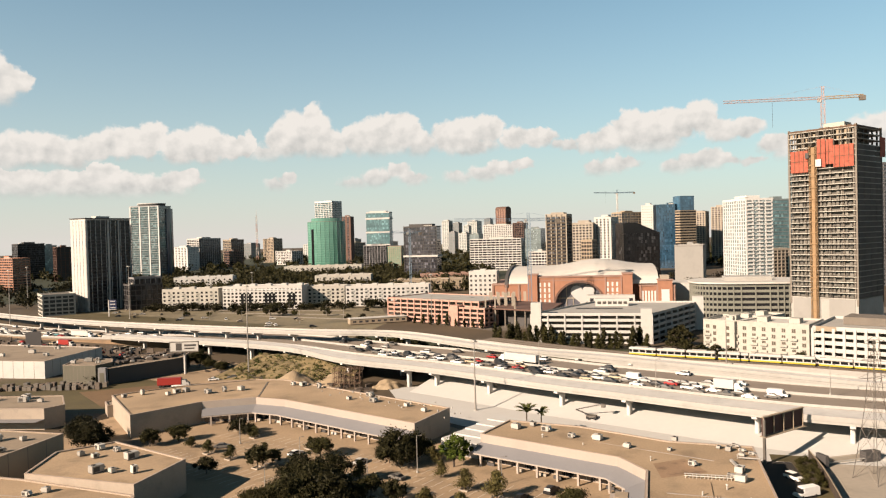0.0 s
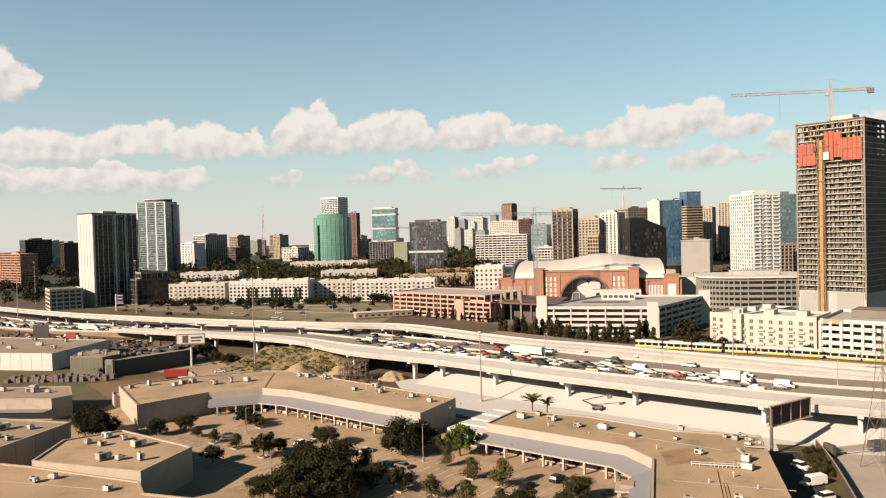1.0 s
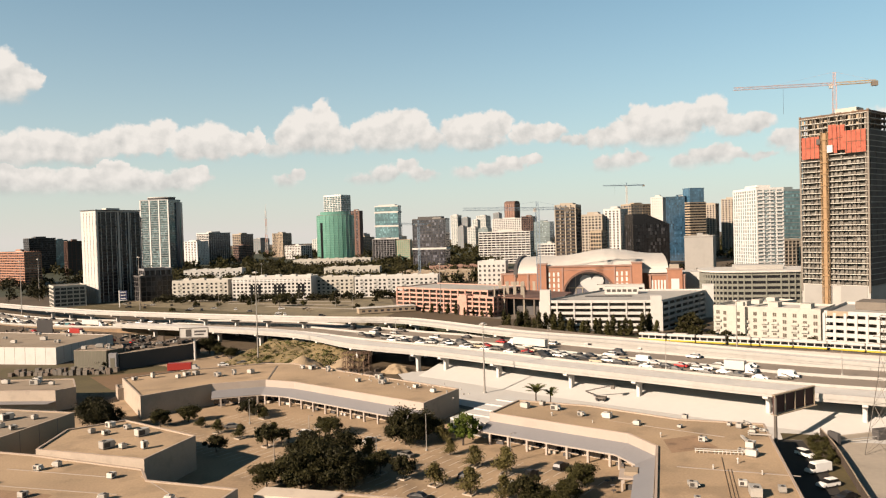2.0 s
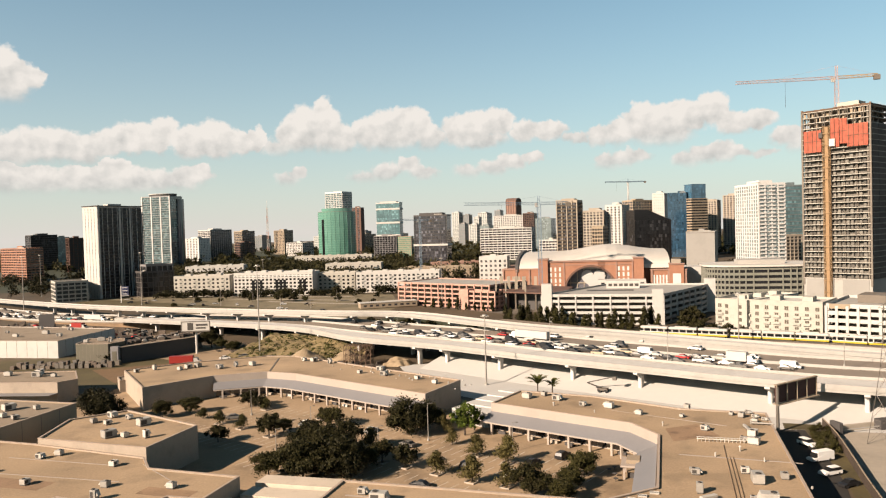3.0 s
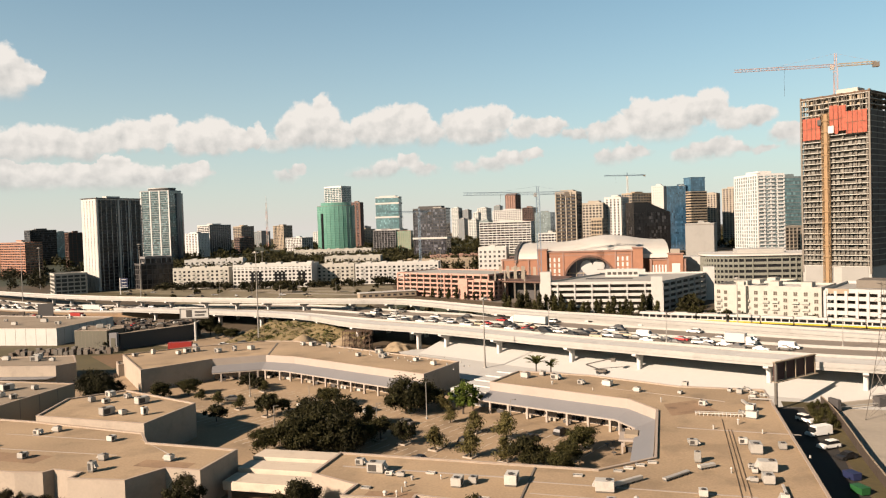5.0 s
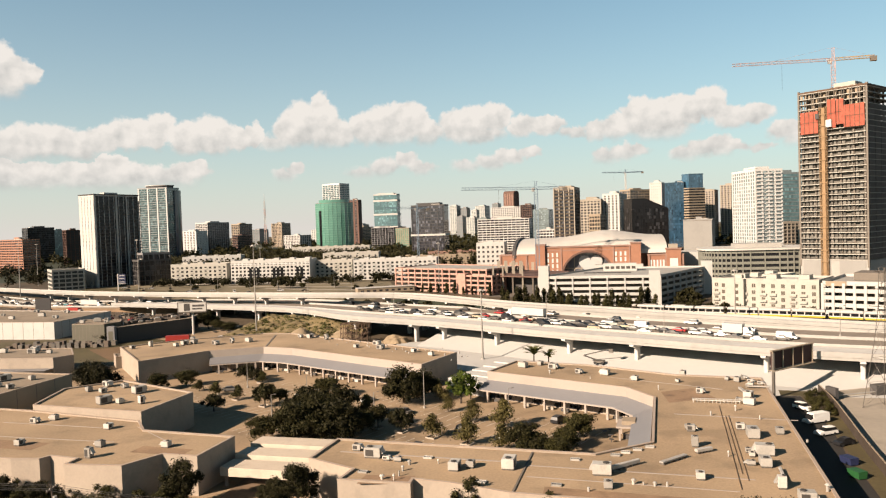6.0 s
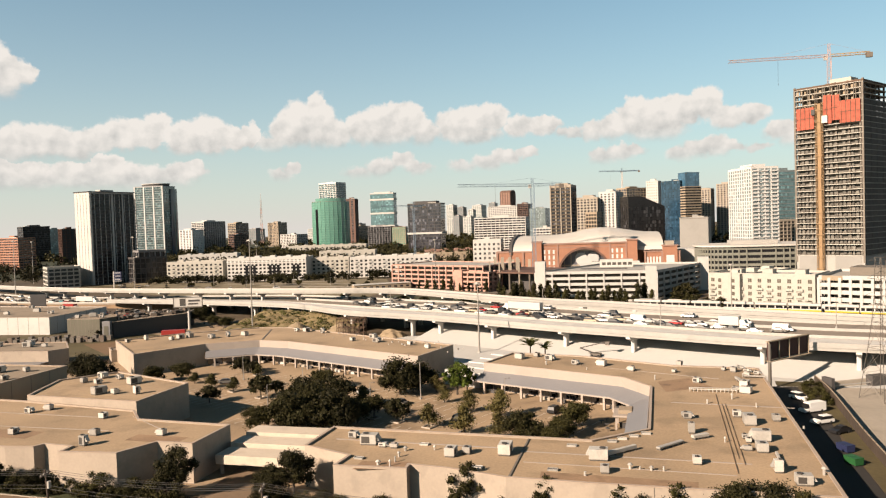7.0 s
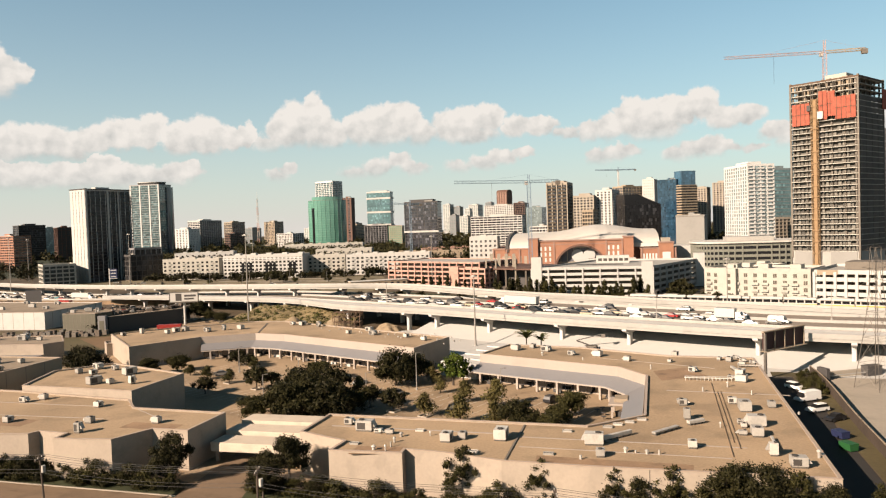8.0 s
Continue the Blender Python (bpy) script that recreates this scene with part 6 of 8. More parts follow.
part("top_frame", ring(bmesh.new(), [(-0.4, -0.4), (SW, -0.4), (SW, SL), (-0.4, SL)], 0.4, STOP, STOP + 0.9), "rust", site)
bm = bmesh.new()
for k in range(4):
    for i in range(9):
        y, z = 2 + i * 4, STOP - 3.4 * (k + 1)
        box(bm, -0.35, 0.0, y - 1.6, y - 1.3, z, z + 3.3)
        box(bm, -0.35, 0.0, y + 1.3, y + 1.6, z, z + 3.3)
tagged(part("formwork", bm, "frame_grey", site), kind="stuff")
rng = random.Random(37)
bm = bmesh.new()
for k in range(4):
    for i in range(17):
        y, z = 1.6 + i * 2.05, STOP - 3.4 * (k + 1)
        if rng.random() < 0.62:
            box(bm, 0.5, 0.7, y - rng.uniform(0.3, 0.8), y + rng.uniform(0.3, 0.8), z + 0.1, z + rng.uniform(1.6, 3.2))
tagged(part("formwork_panel", bm, "stone_tan", site), kind="stuff")
for y0, y1, z0, z1 in ((1.0, 11.5, 91.0, 103), (11.5, 15.2, 93, 106.5), (15.6, 20.0, 91.5, 107), (25.0, 34.5, 89.5, 101.5)):
    bm = bmesh.new()
    m = max(2, int((y1 - y0) / 0.9))
    cols = []
    for i in range(m + 1):
        y = y0 + (y1 - y0) * i / m
        cols.append([bm.verts.new((-0.9 + 0.14 * math.sin(i * 1.9 + j), y, z0 + (z1 - z0) * j / 6)) for j in range(7)])
    for a, b in zip(cols, cols[1:]):
        for j in range(6):
            bm.faces.new((a[j], b[j], b[j + 1], a[j + 1]))
    ob = part("safety_net", bm, "net", site, "hanging orange safety net")
    md = ob.modifiers.new("thickness", "SOLIDIFY")
    md.thickness = 0.12
    for i in range(1, int((y1 - y0) / 2.4) + 1):
        part("net_seam", boxed(-1.2, -1.02, y0 + i * 2.4 - 0.12, y0 + i * 2.4 + 0.12, z0, z1), "rust", site)
    part("net_seam", boxed(-1.2, -1.02, y0, y1, (z0 + z1) / 2 - 0.12, (z0 + z1) / 2 + 0.12), "rust", site)
part("safety_net", boxed(SW - 4, SW + 3.4, -0.9, -0.75, 97, 108), "net", site, "orange safety net in shade")
part("hoist_mast", boxed(-1.6, -0.35, 21.2, 23.0, 0, STOP - 9), "tan_net", site, "tan mesh-clad hoist mast")
for k in range(16):
    part("hoist_tie", boxed(-2.0, 0.1, 20.3, 23.9, 6 + k * 6.2, 6.5 + k * 6.2), "tan_net", site)
part("hoist_car", boxed(-2.2, -0.3, 17.4, 20.4, 92, 96), "white", site, "white hoist car")
part("hoist_car", boxed(-2.2, -0.3, 24.0, 26.0, 97, 100), "unit_dark", site)
part("roof_core", boxed(3, 12, 7, 18, STOP + 1, STOP + 3.6), "cream", site)


# ---- cranes ----
def lattice(bm, a, b, w, step, r=0.1):
    """A square lattice boom from a to b."""
    a, b = Vector(a), Vector(b)
    q = (b - a).to_track_quat("Z", "Y")
    n = max(1, int((b - a).length / step))
    cs = [q @ Vector((x * w / 2, y * w / 2, 0)) for x, y in ((-1, -1), (1, -1), (1, 1), (-1, 1))]
    for c in cs:
        tube(bm, a + c, b + c, r * 1.3, sides=4)
    for k in range(n):
        p0, p1 = a + (b - a) * k / n, a + (b - a) * (k + 1) / n
        for i in range(4):
            c, d = cs[i], cs[(i + 1) % 4]
            tube(bm, p0 + c, p1 + d, r, sides=3)
            tube(bm, p0 + c, p0 + d, r, sides=3)
    return bm


def crane(label, x, y, base, height, jib, back_len, heading, mast_mat, jib_mat, back_mat, w=2.2, r=0.14, peak=8.0):
    root = thing("tower_crane", label, "crane", (x, y, 0), heading, group="tower cranes")
    part("mast", lattice(bmesh.new(), (0, 0, base), (0, 0, height), w, w * 1.4, r), mast_mat, root)
    part("jib", lattice(bmesh.new(), (1, 0, height + 1), (jib, 0, height + 2), w * 0.75, w * 1.2, r * 0.8), jib_mat, root)
    part("counter_jib", lattice(bmesh.new(), (-1, 0, height + 1), (-back_len, 0, height + 1), w * 0.75, w * 1.2, r), back_mat, root)
    part("counterweight", boxed(-back_len - 1, -back_len + 2.2, -1.2, 1.2, height - 1.6, height + 1.2), "concrete_dark", root)
    part("peak", lattice(bmesh.new(), (0, 0, height), (0, 0, height + peak), w * 0.6, w, r * 0.8), jib_mat, root)
    part("cab", boxed(0.4, 2.6, -2.2, -0.6, height - 1.2, height + 1.4, 0.1), "white", root)
    bm = bmesh.new()
    tube(bm, (0, 0, height + peak), (jib * 0.62, 0, height + 2.2), 0.04, sides=4)
    tube(bm, (0, 0, height + peak), (-back_len + 1, 0, height + 1.6), 0.04, sides=4)
    part("tie", bm, jib_mat, root)
    bm = bmesh.new()
    tube(bm, (jib * 0.5, 0, height + 1), (jib * 0.5, 0, height - 15), 0.06, sides=4)
    part("hook_line", bm, "wire", root)


crane("tall pale red tower crane on the unfinished tower", 227, 445, 112, 134.5, 56, 22, 167, "crane_red", "crane_red", "crane_yellow", 2.0, 0.075)
crane("blue-grey tower crane before the arena", 58.5, 520, 0, 68, 52, 21, 183, "crane_blue", "crane_blue", "crane_blue", 2.4, 0.085, 6)
crane("slim blue crane beside the grey office", -36, 760, 0, 62, 34, 12, 200, "crane_blue", "crane_blue", "crane_blue", 1.8, 0.085, 5)
crane("distant crane above the brown towers", 302, 1300, 0, 124, 40, 30, 178, "white", "crane_blue", "crane_blue", 2.0, 0.2, 6)
crane("distant crane over the brown frame block", -585, 1230, 0, 76, 30, 18, 170, "crane_red", "crane_red", "crane_red", 1.6, 0.16, 5)
for y in (20.5, 23.8):
    part("hoist_rail", lattice(bmesh.new(), (-1.2, y, 0), (-1.2, y, STOP - 8.5), 0.8, 1.5, 0.07), "tan_net", site)
rng = random.Random(29)
for k in range(16):
    y, w = rng.uniform(2, 34), rng.uniform(0.3, 0.9)
    part("prop_stack", boxed(rng.uniform(0.4, 2.4), rng.uniform(2.8, 4.6), y - w, y + w, STOP, STOP + rng.uniform(0.6, 1.8)), rng.choice(("rust", "frame_grey", "stone_tan")), site)


# ---- vehicles ----
def extrude_profile(bm, pts, half, top_in=0.0, zmid=None):
    """A side profile of (x, z) drawn out to both sides; points above zmid lean in by top_in."""
    def w(z):
        return half - (top_in if zmid is not None and z > zmid else 0.0)
    a = [bm.verts.new((x, -w(z), z)) for x, z in pts]
    b = [bm.verts.new((x, w(z), z)) for x, z in pts]
    n = len(pts)
    for i in range(n):
        j = (i + 1) % n
        bm.faces.new((a[i], b[i], b[j], a[j]))
    bm.faces.new(a)
    bm.faces.new(b[::-1])
    bmesh.ops.recalc_face_normals(bm, faces=bm.faces)
    return bm


def add_wheels(root, xs, half, r=0.33):
    for x in xs:
        for s in (-1, 1):
            w = part("wheel", tube(bmesh.new(), (x, s * (half - 0.24), r), (x, s * (half + 0.01), r), r, sides=10), "tyre", root)


paints = {n: mat(n + "_car_paint", c, rough=0.45, var=0.04, spec=0.3) for n, c in (("white", (0.576, 0.56, 0.528)), ("silver", (0.32, 0.308, 0.288)), ("black", (0.012, 0.012, 0.0128)),
          ("grey", (0.096, 0.0896, 0.08)), ("red", (0.288, 0.016, 0.0144)), ("blue", (0.024, 0.056, 0.136)), ("tan", (0.32, 0.256, 0.176)), ("teal", (0.04, 0.176, 0.192)))}


def car(paint, kind):
    """A parked or queuing car: body, window band, roof and four wheels."""
    words = {"sedan": "saloon car", "suv": "sport utility car", "van": "panel van", "pickup": "pickup truck"}[kind]
    root = thing(kind if kind != "sedan" else "car", f"{paint} {words} on the paving", {"sedan": "car", "suv": "car", "van": "van", "pickup": "pickup"}[kind], group="vehicles")
    m = paints[paint]
    if kind == "sedan":
        L, H = 2.3, 0.9
        body = [(-L, 0.32), (-L, 0.86), (-1.5, 0.95), (1.0, 0.95), (2.1, 0.8), (L, 0.62), (L, 0.32)]
        cab = [(-1.75, 0.94), (-1.1, 1.38), (0.35, 1.40), (1.15, 0.94)]
        top = [(-1.12, 1.36), (-1.0, 1.44), (0.3, 1.46), (0.4, 1.38)]
    elif kind == "suv":
        L, H = 2.4, 0.95
        body = [(-L, 0.4), (-L, 1.05), (1.1, 1.08), (2.2, 0.98), (L, 0.75), (L, 0.4)]
        cab = [(-2.3, 1.05), (-2.0, 1.66), (0.3, 1.68), (1.15, 1.06)]
        top = [(-2.0, 1.64), (-1.9, 1.74), (0.25, 1.75), (0.35, 1.66)]
    elif kind == "van":
        L, H = 2.9, 1.0
        body = [(-L, 0.4), (-L, 2.2), (-2.7, 2.3), (1.2, 2.3), (1.5, 2.2), (1.5, 1.2), (2.6, 1.0), (L, 0.8), (L, 0.4)]
        cab = [(1.45, 1.18), (1.45, 2.1), (1.7, 2.05), (2.3, 1.1)]
        top = [(1.2, 2.1), (1.2, 2.24), (1.62, 2.22), (1.7, 2.08)]
    else:
        L, H = 2.8, 0.98
        body = [(-L, 0.5), (-L, 1.05), (-0.5, 1.06), (-0.5, 0.99), (1.4, 1.1), (2.5, 1.0), (L, 0.85), (L, 0.5)]
        cab = [(-0.6, 1.05), (-0.45, 1.7), (0.75, 1.72), (1.4, 1.08)]
        top = [(-0.45, 1.68), (-0.38, 1.78), (0.7, 1.79), (0.8, 1.7)]
    part("body", extrude_profile(bmesh.new(), body, H, 0.06, 0.8), m, root)
    part("window_band", extrude_profile(bmesh.new(), cab, H - 0.1, 0.14, 1.2), "car_glass", root)
    part("roof", extrude_profile(bmesh.new(), top, H - 0.22), m, root)
    add_wheels(root, (-L * 0.6, L * 0.62), H)
    return root


def box_truck(label, cab_paint, length, trailer_mat, name="box_truck"):
    """A lorry with a box body or a long trailer."""
    root = thing(name, label, "truck", group="vehicles")
    n = length
    part("cargo_box", boxed(-n, 0.0, -1.27, 1.27, 1.05, 3.9, 0.05), trailer_mat, root)
    part("chassis", boxed(-n + 0.2, 2.2, -0.5, 0.5, 0.7, 1.05), "unit_dark", root)
    cab = part("cab", extrude_profile(bmesh.new(), [(0.25, 0.6), (0.25, 2.9), (0.6, 3.0), (1.6, 2.9), (2.1, 1.9), (3.0, 1.7), (3.1, 0.6)], 1.15), paints[cab_paint], root)
    part("windscreen", extrude_profile(bmesh.new(), [(1.62, 2.85), (1.72, 2.85), (2.2, 1.95), (2.05, 1.95)], 1.0), "glass_black", cab)
    add_wheels(root, (2.2, -n + 1.2, -n + 2.4), 1.25, 0.5)
    return root


stock = [car("white", "sedan"), car("white", "suv"), car("silver", "sedan"), car("black", "suv"), car("grey", "sedan"), car("red", "sedan"), car("black", "sedan"), car("blue", "sedan"),
         car("tan", "suv"), car("white", "pickup"), car("grey", "pickup"), car("white", "van"), car("teal", "sedan"),
         box_truck("white box truck in the traffic queue", "white", 6.2, "white"), box_truck("long white semi-trailer truck in traffic", "white", 15.5, "white", "semi_truck"),
         box_truck("truck with a red freight trailer", "silver", 9.6, "red", "semi_truck")]
stock_used = [False] * len(stock)


def place_car(i, x, y, z, rz):
    m = pose(x, y, z, 0, 0, rz)
    if stock_used[i]:
        return copy_thing(stock[i], m)
    stock_used[i] = True
    stock[i].matrix_basis = m
    return stock[i]


def along(path, dist):
    for a, b in zip(path, path[1:]):
        d = (b - a).length
        if dist <= d:
            return a + (b - a) * (dist / d), (b - a)
        dist -= d
    return path[-1], path[-1] - path[-2]


TRAFFIC = [p for p in MAIN if p.x > -75]
length = sum((b - a).length for a, b in zip(TRAFFIC, TRAFFIC[1:]))
rng = random.Random(21)


def queue(path, offset, start, end, gap_lo, gap_hi, flip, lorries=0.0):
    s = start
    while s < end:
        p, d = along(path, s)
        n = Vector((d.y, -d.x, 0)).normalized()
        i = rng.choices(range(13), weights=(5, 4, 4, 5, 5, 1.8, 6.5, 0.2, 2.5, 2, 2.5, 0.7, 0.15))[0]
        if rng.random() < lorries:
            i = rng.choice((13, 13, 14, 13))
        extra = {13: 4, 14: 13, 15: 11}.get(i, 0)
        q = p - n * (offset + rng.uniform(-0.3, 0.3))
        place_car(i, q.x, q.y, p.z + 0.01, math.degrees(math.atan2(d.y, d.x)) + (180 if flip else 0) + rng.uniform(-1.5, 1.5))
        s += rng.uniform(gap_lo, gap_hi) + extra


queue(TRAFFIC, 3.2, 60, 215, 6.6, 13, False)
queue(TRAFFIC, 6.8, 40, 220, 6.4, 12, False)
queue(TRAFFIC, 10.2, 30, 225, 6.4, 13, False, 0.03)
queue(TRAFFIC, 13.0, 90, 220, 9, 24, False)
for o, lo, hi in ((18, 30, 70), (21.2, 34, 80), (24.5, 40, 90), (27.8, 44, 100)):
    queue(TRAFFIC, o, rng.uniform(5, 40), 230, lo, hi, True)
p, d = along(TRAFFIC, 112)
q = p - Vector((d.y, -d.x, 0)).normalized() * 17.8
place_car(14, q.x, q.y, p.z + 0.01, math.degrees(math.atan2(d.y, d.x)) + 180)
FARROAD = [p for p in MAIN if -420 < p.x < -170]
far_len = sum((b - a).length for a, b in zip(FARROAD, FARROAD[1:]))
for o, lo, hi in ((3.5, 8, 16), (7.5, 8, 16), (12, 9, 20), (18, 20, 50), (22.5, 24, 60), (27, 24, 60)):
    queue(FARROAD, o, rng.uniform(0, 14), far_len, lo, hi, o > 15, 0.03)

# the alley, the courtyard and the yards
for i, x, y, rz in ((1, 81.0, 174.6, 290), (11, 78.6, 163.6, 198), (1, 76.2, 154.4, 200), (6, 76.4, 147.6, 205), (0, -43, 205, 52), (4, -13.5, 182.5, 140), (6, 15.6, 166.0, 55), (3, 1.2, 165, 55),
                    (0, 10.5, 158, 235), (6, -9, 153, 150), (2, -24, 196, 60), (4, -66, 214, 10), (3, 23, 170, 55), (0, -101, 318, 20), (1, -112, 306, 10), (4, -94, 322, 190), (2, -158, 344, 0),
                    (1, -162, 352, 90), (15, -110.5, 306.5, 6), (1, 60, 240, 140), (2, 64, 246, 150)):
    place_car(i, x, y, 0.06, rz)
rng = random.Random(4)
for k in range(24):
    x = rng.uniform(-300, -90)
    y = 600 - (x + 300) * 0.62 + rng.uniform(20, 70)
    place_car(rng.choice((0, 1, 2, 3, 4, 6, 8)), x, y, 0.06, rng.choice((20, 110, 200)))
rng = random.Random(91)
for k in range(58):
    x = rng.uniform(-272, -168)
    y = 446 - (x + 222) * 0.53 - rng.uniform(2, 44)
    place_car(rng.choice((0, 1, 2, 3, 3, 4, 4, 6, 6, 8, 5, 10, 10, 11)), x, y, 0.05, rng.choice((-32, 58, 148)) + rng.uniform(-8, 8))
place_car(15, -222, 436, 0.05, -28)
for i in range(len(stock)):
    if not stock_used[i]:
        place_car(i, -20 + 4 * i, 640, 0.06, 100)


def skip(label, material, x, y, rz):
    root = thing("dumpster", label, "dumpster", (x, y, 0.06), rz, group="dumpsters")
    bm = extrude_profile(bmesh.new(), [(-0.8, 0.15), (-0.95, 1.3), (0.95, 1.3), (0.8, 0.15)], 1.3)
    part("bin", bm, material, root)
    part("lid", boxed(-0.97, 0.97, -1.32, 1.32, 1.3, 1.37), material, root)


skip("green steel dumpster in the alley", "green_bin", 69.0, 129.0, 15)
skip("blue-grey steel dumpster in the alley", "blue_bin", 71.4, 136.2, 15)

# the light-rail train
train = thing("train", "white and yellow articulated light-rail train", "train")
RT = [p for p in RAIL if p.x > 78]
s = 2.0
for k in range(9):
    a, d = along(RT, s + 6.1)
    turn = math.atan2(d.y, d.x)
    n = 6.0
    bits = (("lower_body", boxed(-n, n, -1.32, 1.32, 0.35, 1.0, 0.08), "yellow"), ("waist_panel", boxed(-n, n, -1.318, 1.318, 1.0, 1.4), "white"), ("window_band", boxed(-n + 0.1, n - 0.1, -1.29, 1.29, 1.35, 2.5), "glass_black"),
            ("upper_body", boxed(-n, n, -1.32, 1.32, 2.5, 3.5, 0.22), "white"), ("roof_pod", boxed(-3.5, 2.5, -0.8, 0.8, 3.5, 3.9, 0.1), "unit"),
            ("bogie", boxed(-n + 1, n - 1, -1.0, 1.0, -0.15, 0.35), "unit_dark"))
    for name, bm, m in bits:
        o = part(name, bm, m, train)
        o.location, o.rotation_euler = (a.x, a.y, a.z), (0, 0, turn)
    for j in range(4):
        o = part("pillar", boxed(-4.6 + j * 3.0, -4.2 + j * 3.0, -1.325, 1.325, 1.35, 2.5), "white", train)
        o.location, o.rotation_euler = (a.x, a.y, a.z), (0, 0, turn)
    s += 12.5 + (0.8 if k in (2, 5) else 0.0)


# ---- trees ----
def leaves(bm_verts, bm_faces, centres, radii, count, size, rng):
    """Small folded leaf sprays spread over the shells of lumps."""
    for _ in range(count):
        i = rng.randrange(len(centres))
        c, r = centres[i], radii[i]
        v = Vector((rng.gauss(0, 1), rng.gauss(0, 1), rng.gauss(0, 1))).normalized()
        k = rng.uniform(0.25, 1.2) if rng.random() < 0.8 else rng.uniform(1.1, 1.7)
        p = c + Vector((v.x * r[0], v.y * r[1], v.z * r[2])) * k
        u = Vector((rng.gauss(0, 1), rng.gauss(0, 1), rng.gauss(0, 0.6))).normalized()
        w = u.cross(v if abs(u.dot(v)) < 0.95 else Vector((0, 0, 1))).normalized()
        s = size * rng.uniform(0.6, 1.4)
        b = len(bm_verts)
        droop = Vector((0, 0, -0.35 * s))
        bm_verts += [p - u * s * 0.5, p + w * s * 0.42 + droop, p + u * s * 0.6, p - w * s * 0.42 + droop]
        bm_faces += [(b, b + 1, b + 2), (b, b + 2, b + 3)]


def make_tree(label, height, spread, trunk, lumps, count, size, material, seed, category="tree", cone=False, group="trees"):
    """A tapered trunk with limbs and a crown of leaf sprays in uneven lumps."""
    rng = random.Random(seed)
    root = thing("tree", label, category, group=group)
    bm = bmesh.new()
    lean = Vector((rng.uniform(-0.3, 0.3), rng.uniform(-0.3, 0.3), height * 0.62))
    tube(bm, (0, 0, -0.1), lean * 0.5, 0.05 * height ** 0.75, 0.036 * height ** 0.75, 8)
    tube(bm, lean * 0.5, lean, 0.036 * height ** 0.75, 0.012 * height ** 0.75, 7)
    centres, radii = [], []
    lumps = lumps if cone else lumps * 2 + 12
    for k in range(lumps):
        t = 2.4 * k if not cone else 2 * math.pi * k / lumps + rng.uniform(-0.5, 0.5)
        if cone:
            z = trunk + (height - trunk) * (k + 0.6) / lumps
            f = spread * (1.0 - 0.72 * ((k + 0.5) / lumps) ** 1.4) * 0.72
            c = Vector((math.cos(t) * f * 0.35, math.sin(t) * f * 0.35, z))
            r = (f * rng.uniform(0.8, 1.1), f * rng.uniform(0.8, 1.1), (height - trunk) / lumps * 0.95)
        else:
            rad = spread * rng.uniform(0.2, 0.95) ** 0.8 * (0.2 if k == 0 else 1.0)
            z = trunk + (height - trunk) * rng.uniform(0.12, 0.90 - 0.42 * rad / spread)
            z = height - (height - trunk) * 0.3 if k == 0 else z
            c = Vector((math.cos(t) * rad, math.sin(t) * rad, z))
            f = spread * rng.uniform(0.13, 0.30)
            r = (f, f, min(f * 0.85, (height - trunk) * 0.42))
        centres.append(c)
        radii.append(r)
        if k % 2 == 0 or not cone:
            tube(bm, lean * rng.uniform(0.4, 0.8), c, 0.018 * height ** 0.7, 0.006 * height ** 0.7, 5)
    part("trunk", bm, "bark", root)
    vs, fs = [], []
    leaves(vs, fs, centres, radii, count, size, rng)
    me = bpy.data.meshes.new("crown")
    me.from_pydata(vs, [], fs)
    me.materials.append(M[material])
    ob = new("crown", me)
    ob.parent = root
    return root


OAKS = [make_tree("broad dark green oak in the parking lot", 10.0, 6.0, 1.8, 15, 9000, 0.44, "leaf_dark", 11), make_tree("rounded dark oak in the parking lot", 8.8, 5.0, 1.6, 12, 7000, 0.40, "leaf", 12),
        make_tree("small rounded dark street tree", 6.4, 3.6, 1.4, 10, 2200, 0.46, "leaf_dark", 13)]
PEARS = [make_tree("young upright olive tree in a planter", 4.9, 2.7, 1.2, 8, 1900, 0.34, "leaf_dry", 14, cone=True), make_tree("young upright green tree in a planter", 4.6, 2.6, 1.2, 8, 1700, 0.34, "leaf", 15, cone=True)]
BRIGHT = [make_tree("bright green tree beside the entrance", 8.5, 3.0, 1.6, 8, 1800, 0.5, "leaf_bright", 16)]
TALL = [make_tree("tall leafy street tree with pale trunk", 12.0, 3.9, 2.8, 16, 11000, 0.30, "leaf_dark", 17), make_tree("tall open street tree with ragged crown", 10.5, 2.7, 1.4, 14, 5200, 0.28, "leaf", 18),
        make_tree("broad street tree before the showroom wall", 12.5, 5.4, 2.2, 18, 15000, 0.32, "leaf_dark", 19)]
SHRUBS = [make_tree("dense clipped shrub along the street", 3.4, 3.0, 0.1, 9, 4600, 0.23, "leaf_dark", 20, "shrub", group="shrubs"), make_tree("loose green shrub along the street", 4.4, 2.8, 0.2, 9, 4200, 0.24, "leaf", 22, "shrub", group="shrubs")]
FIR = [make_tree("dark upright tree before the garage", 9.5, 2.8, 0.8, 8, 1100, 0.7, "leaf_dark", 23, cone=True, group="garage trees"), make_tree("olive upright tree before the garage", 8.0, 2.4, 0.8, 8, 900, 0.7, "leaf", 24, cone=True, group="garage trees")]
LOT = [make_tree("small dark round tree on the far lot", 6.0, 3.2, 1.2, 5, 700, 0.75, "leaf_dark", 25, group="far trees"), make_tree("small olive round tree on the far lot", 5.0, 2.8, 1.0, 5, 600, 0.75, "leaf", 26, group="far trees")]
planted = {}


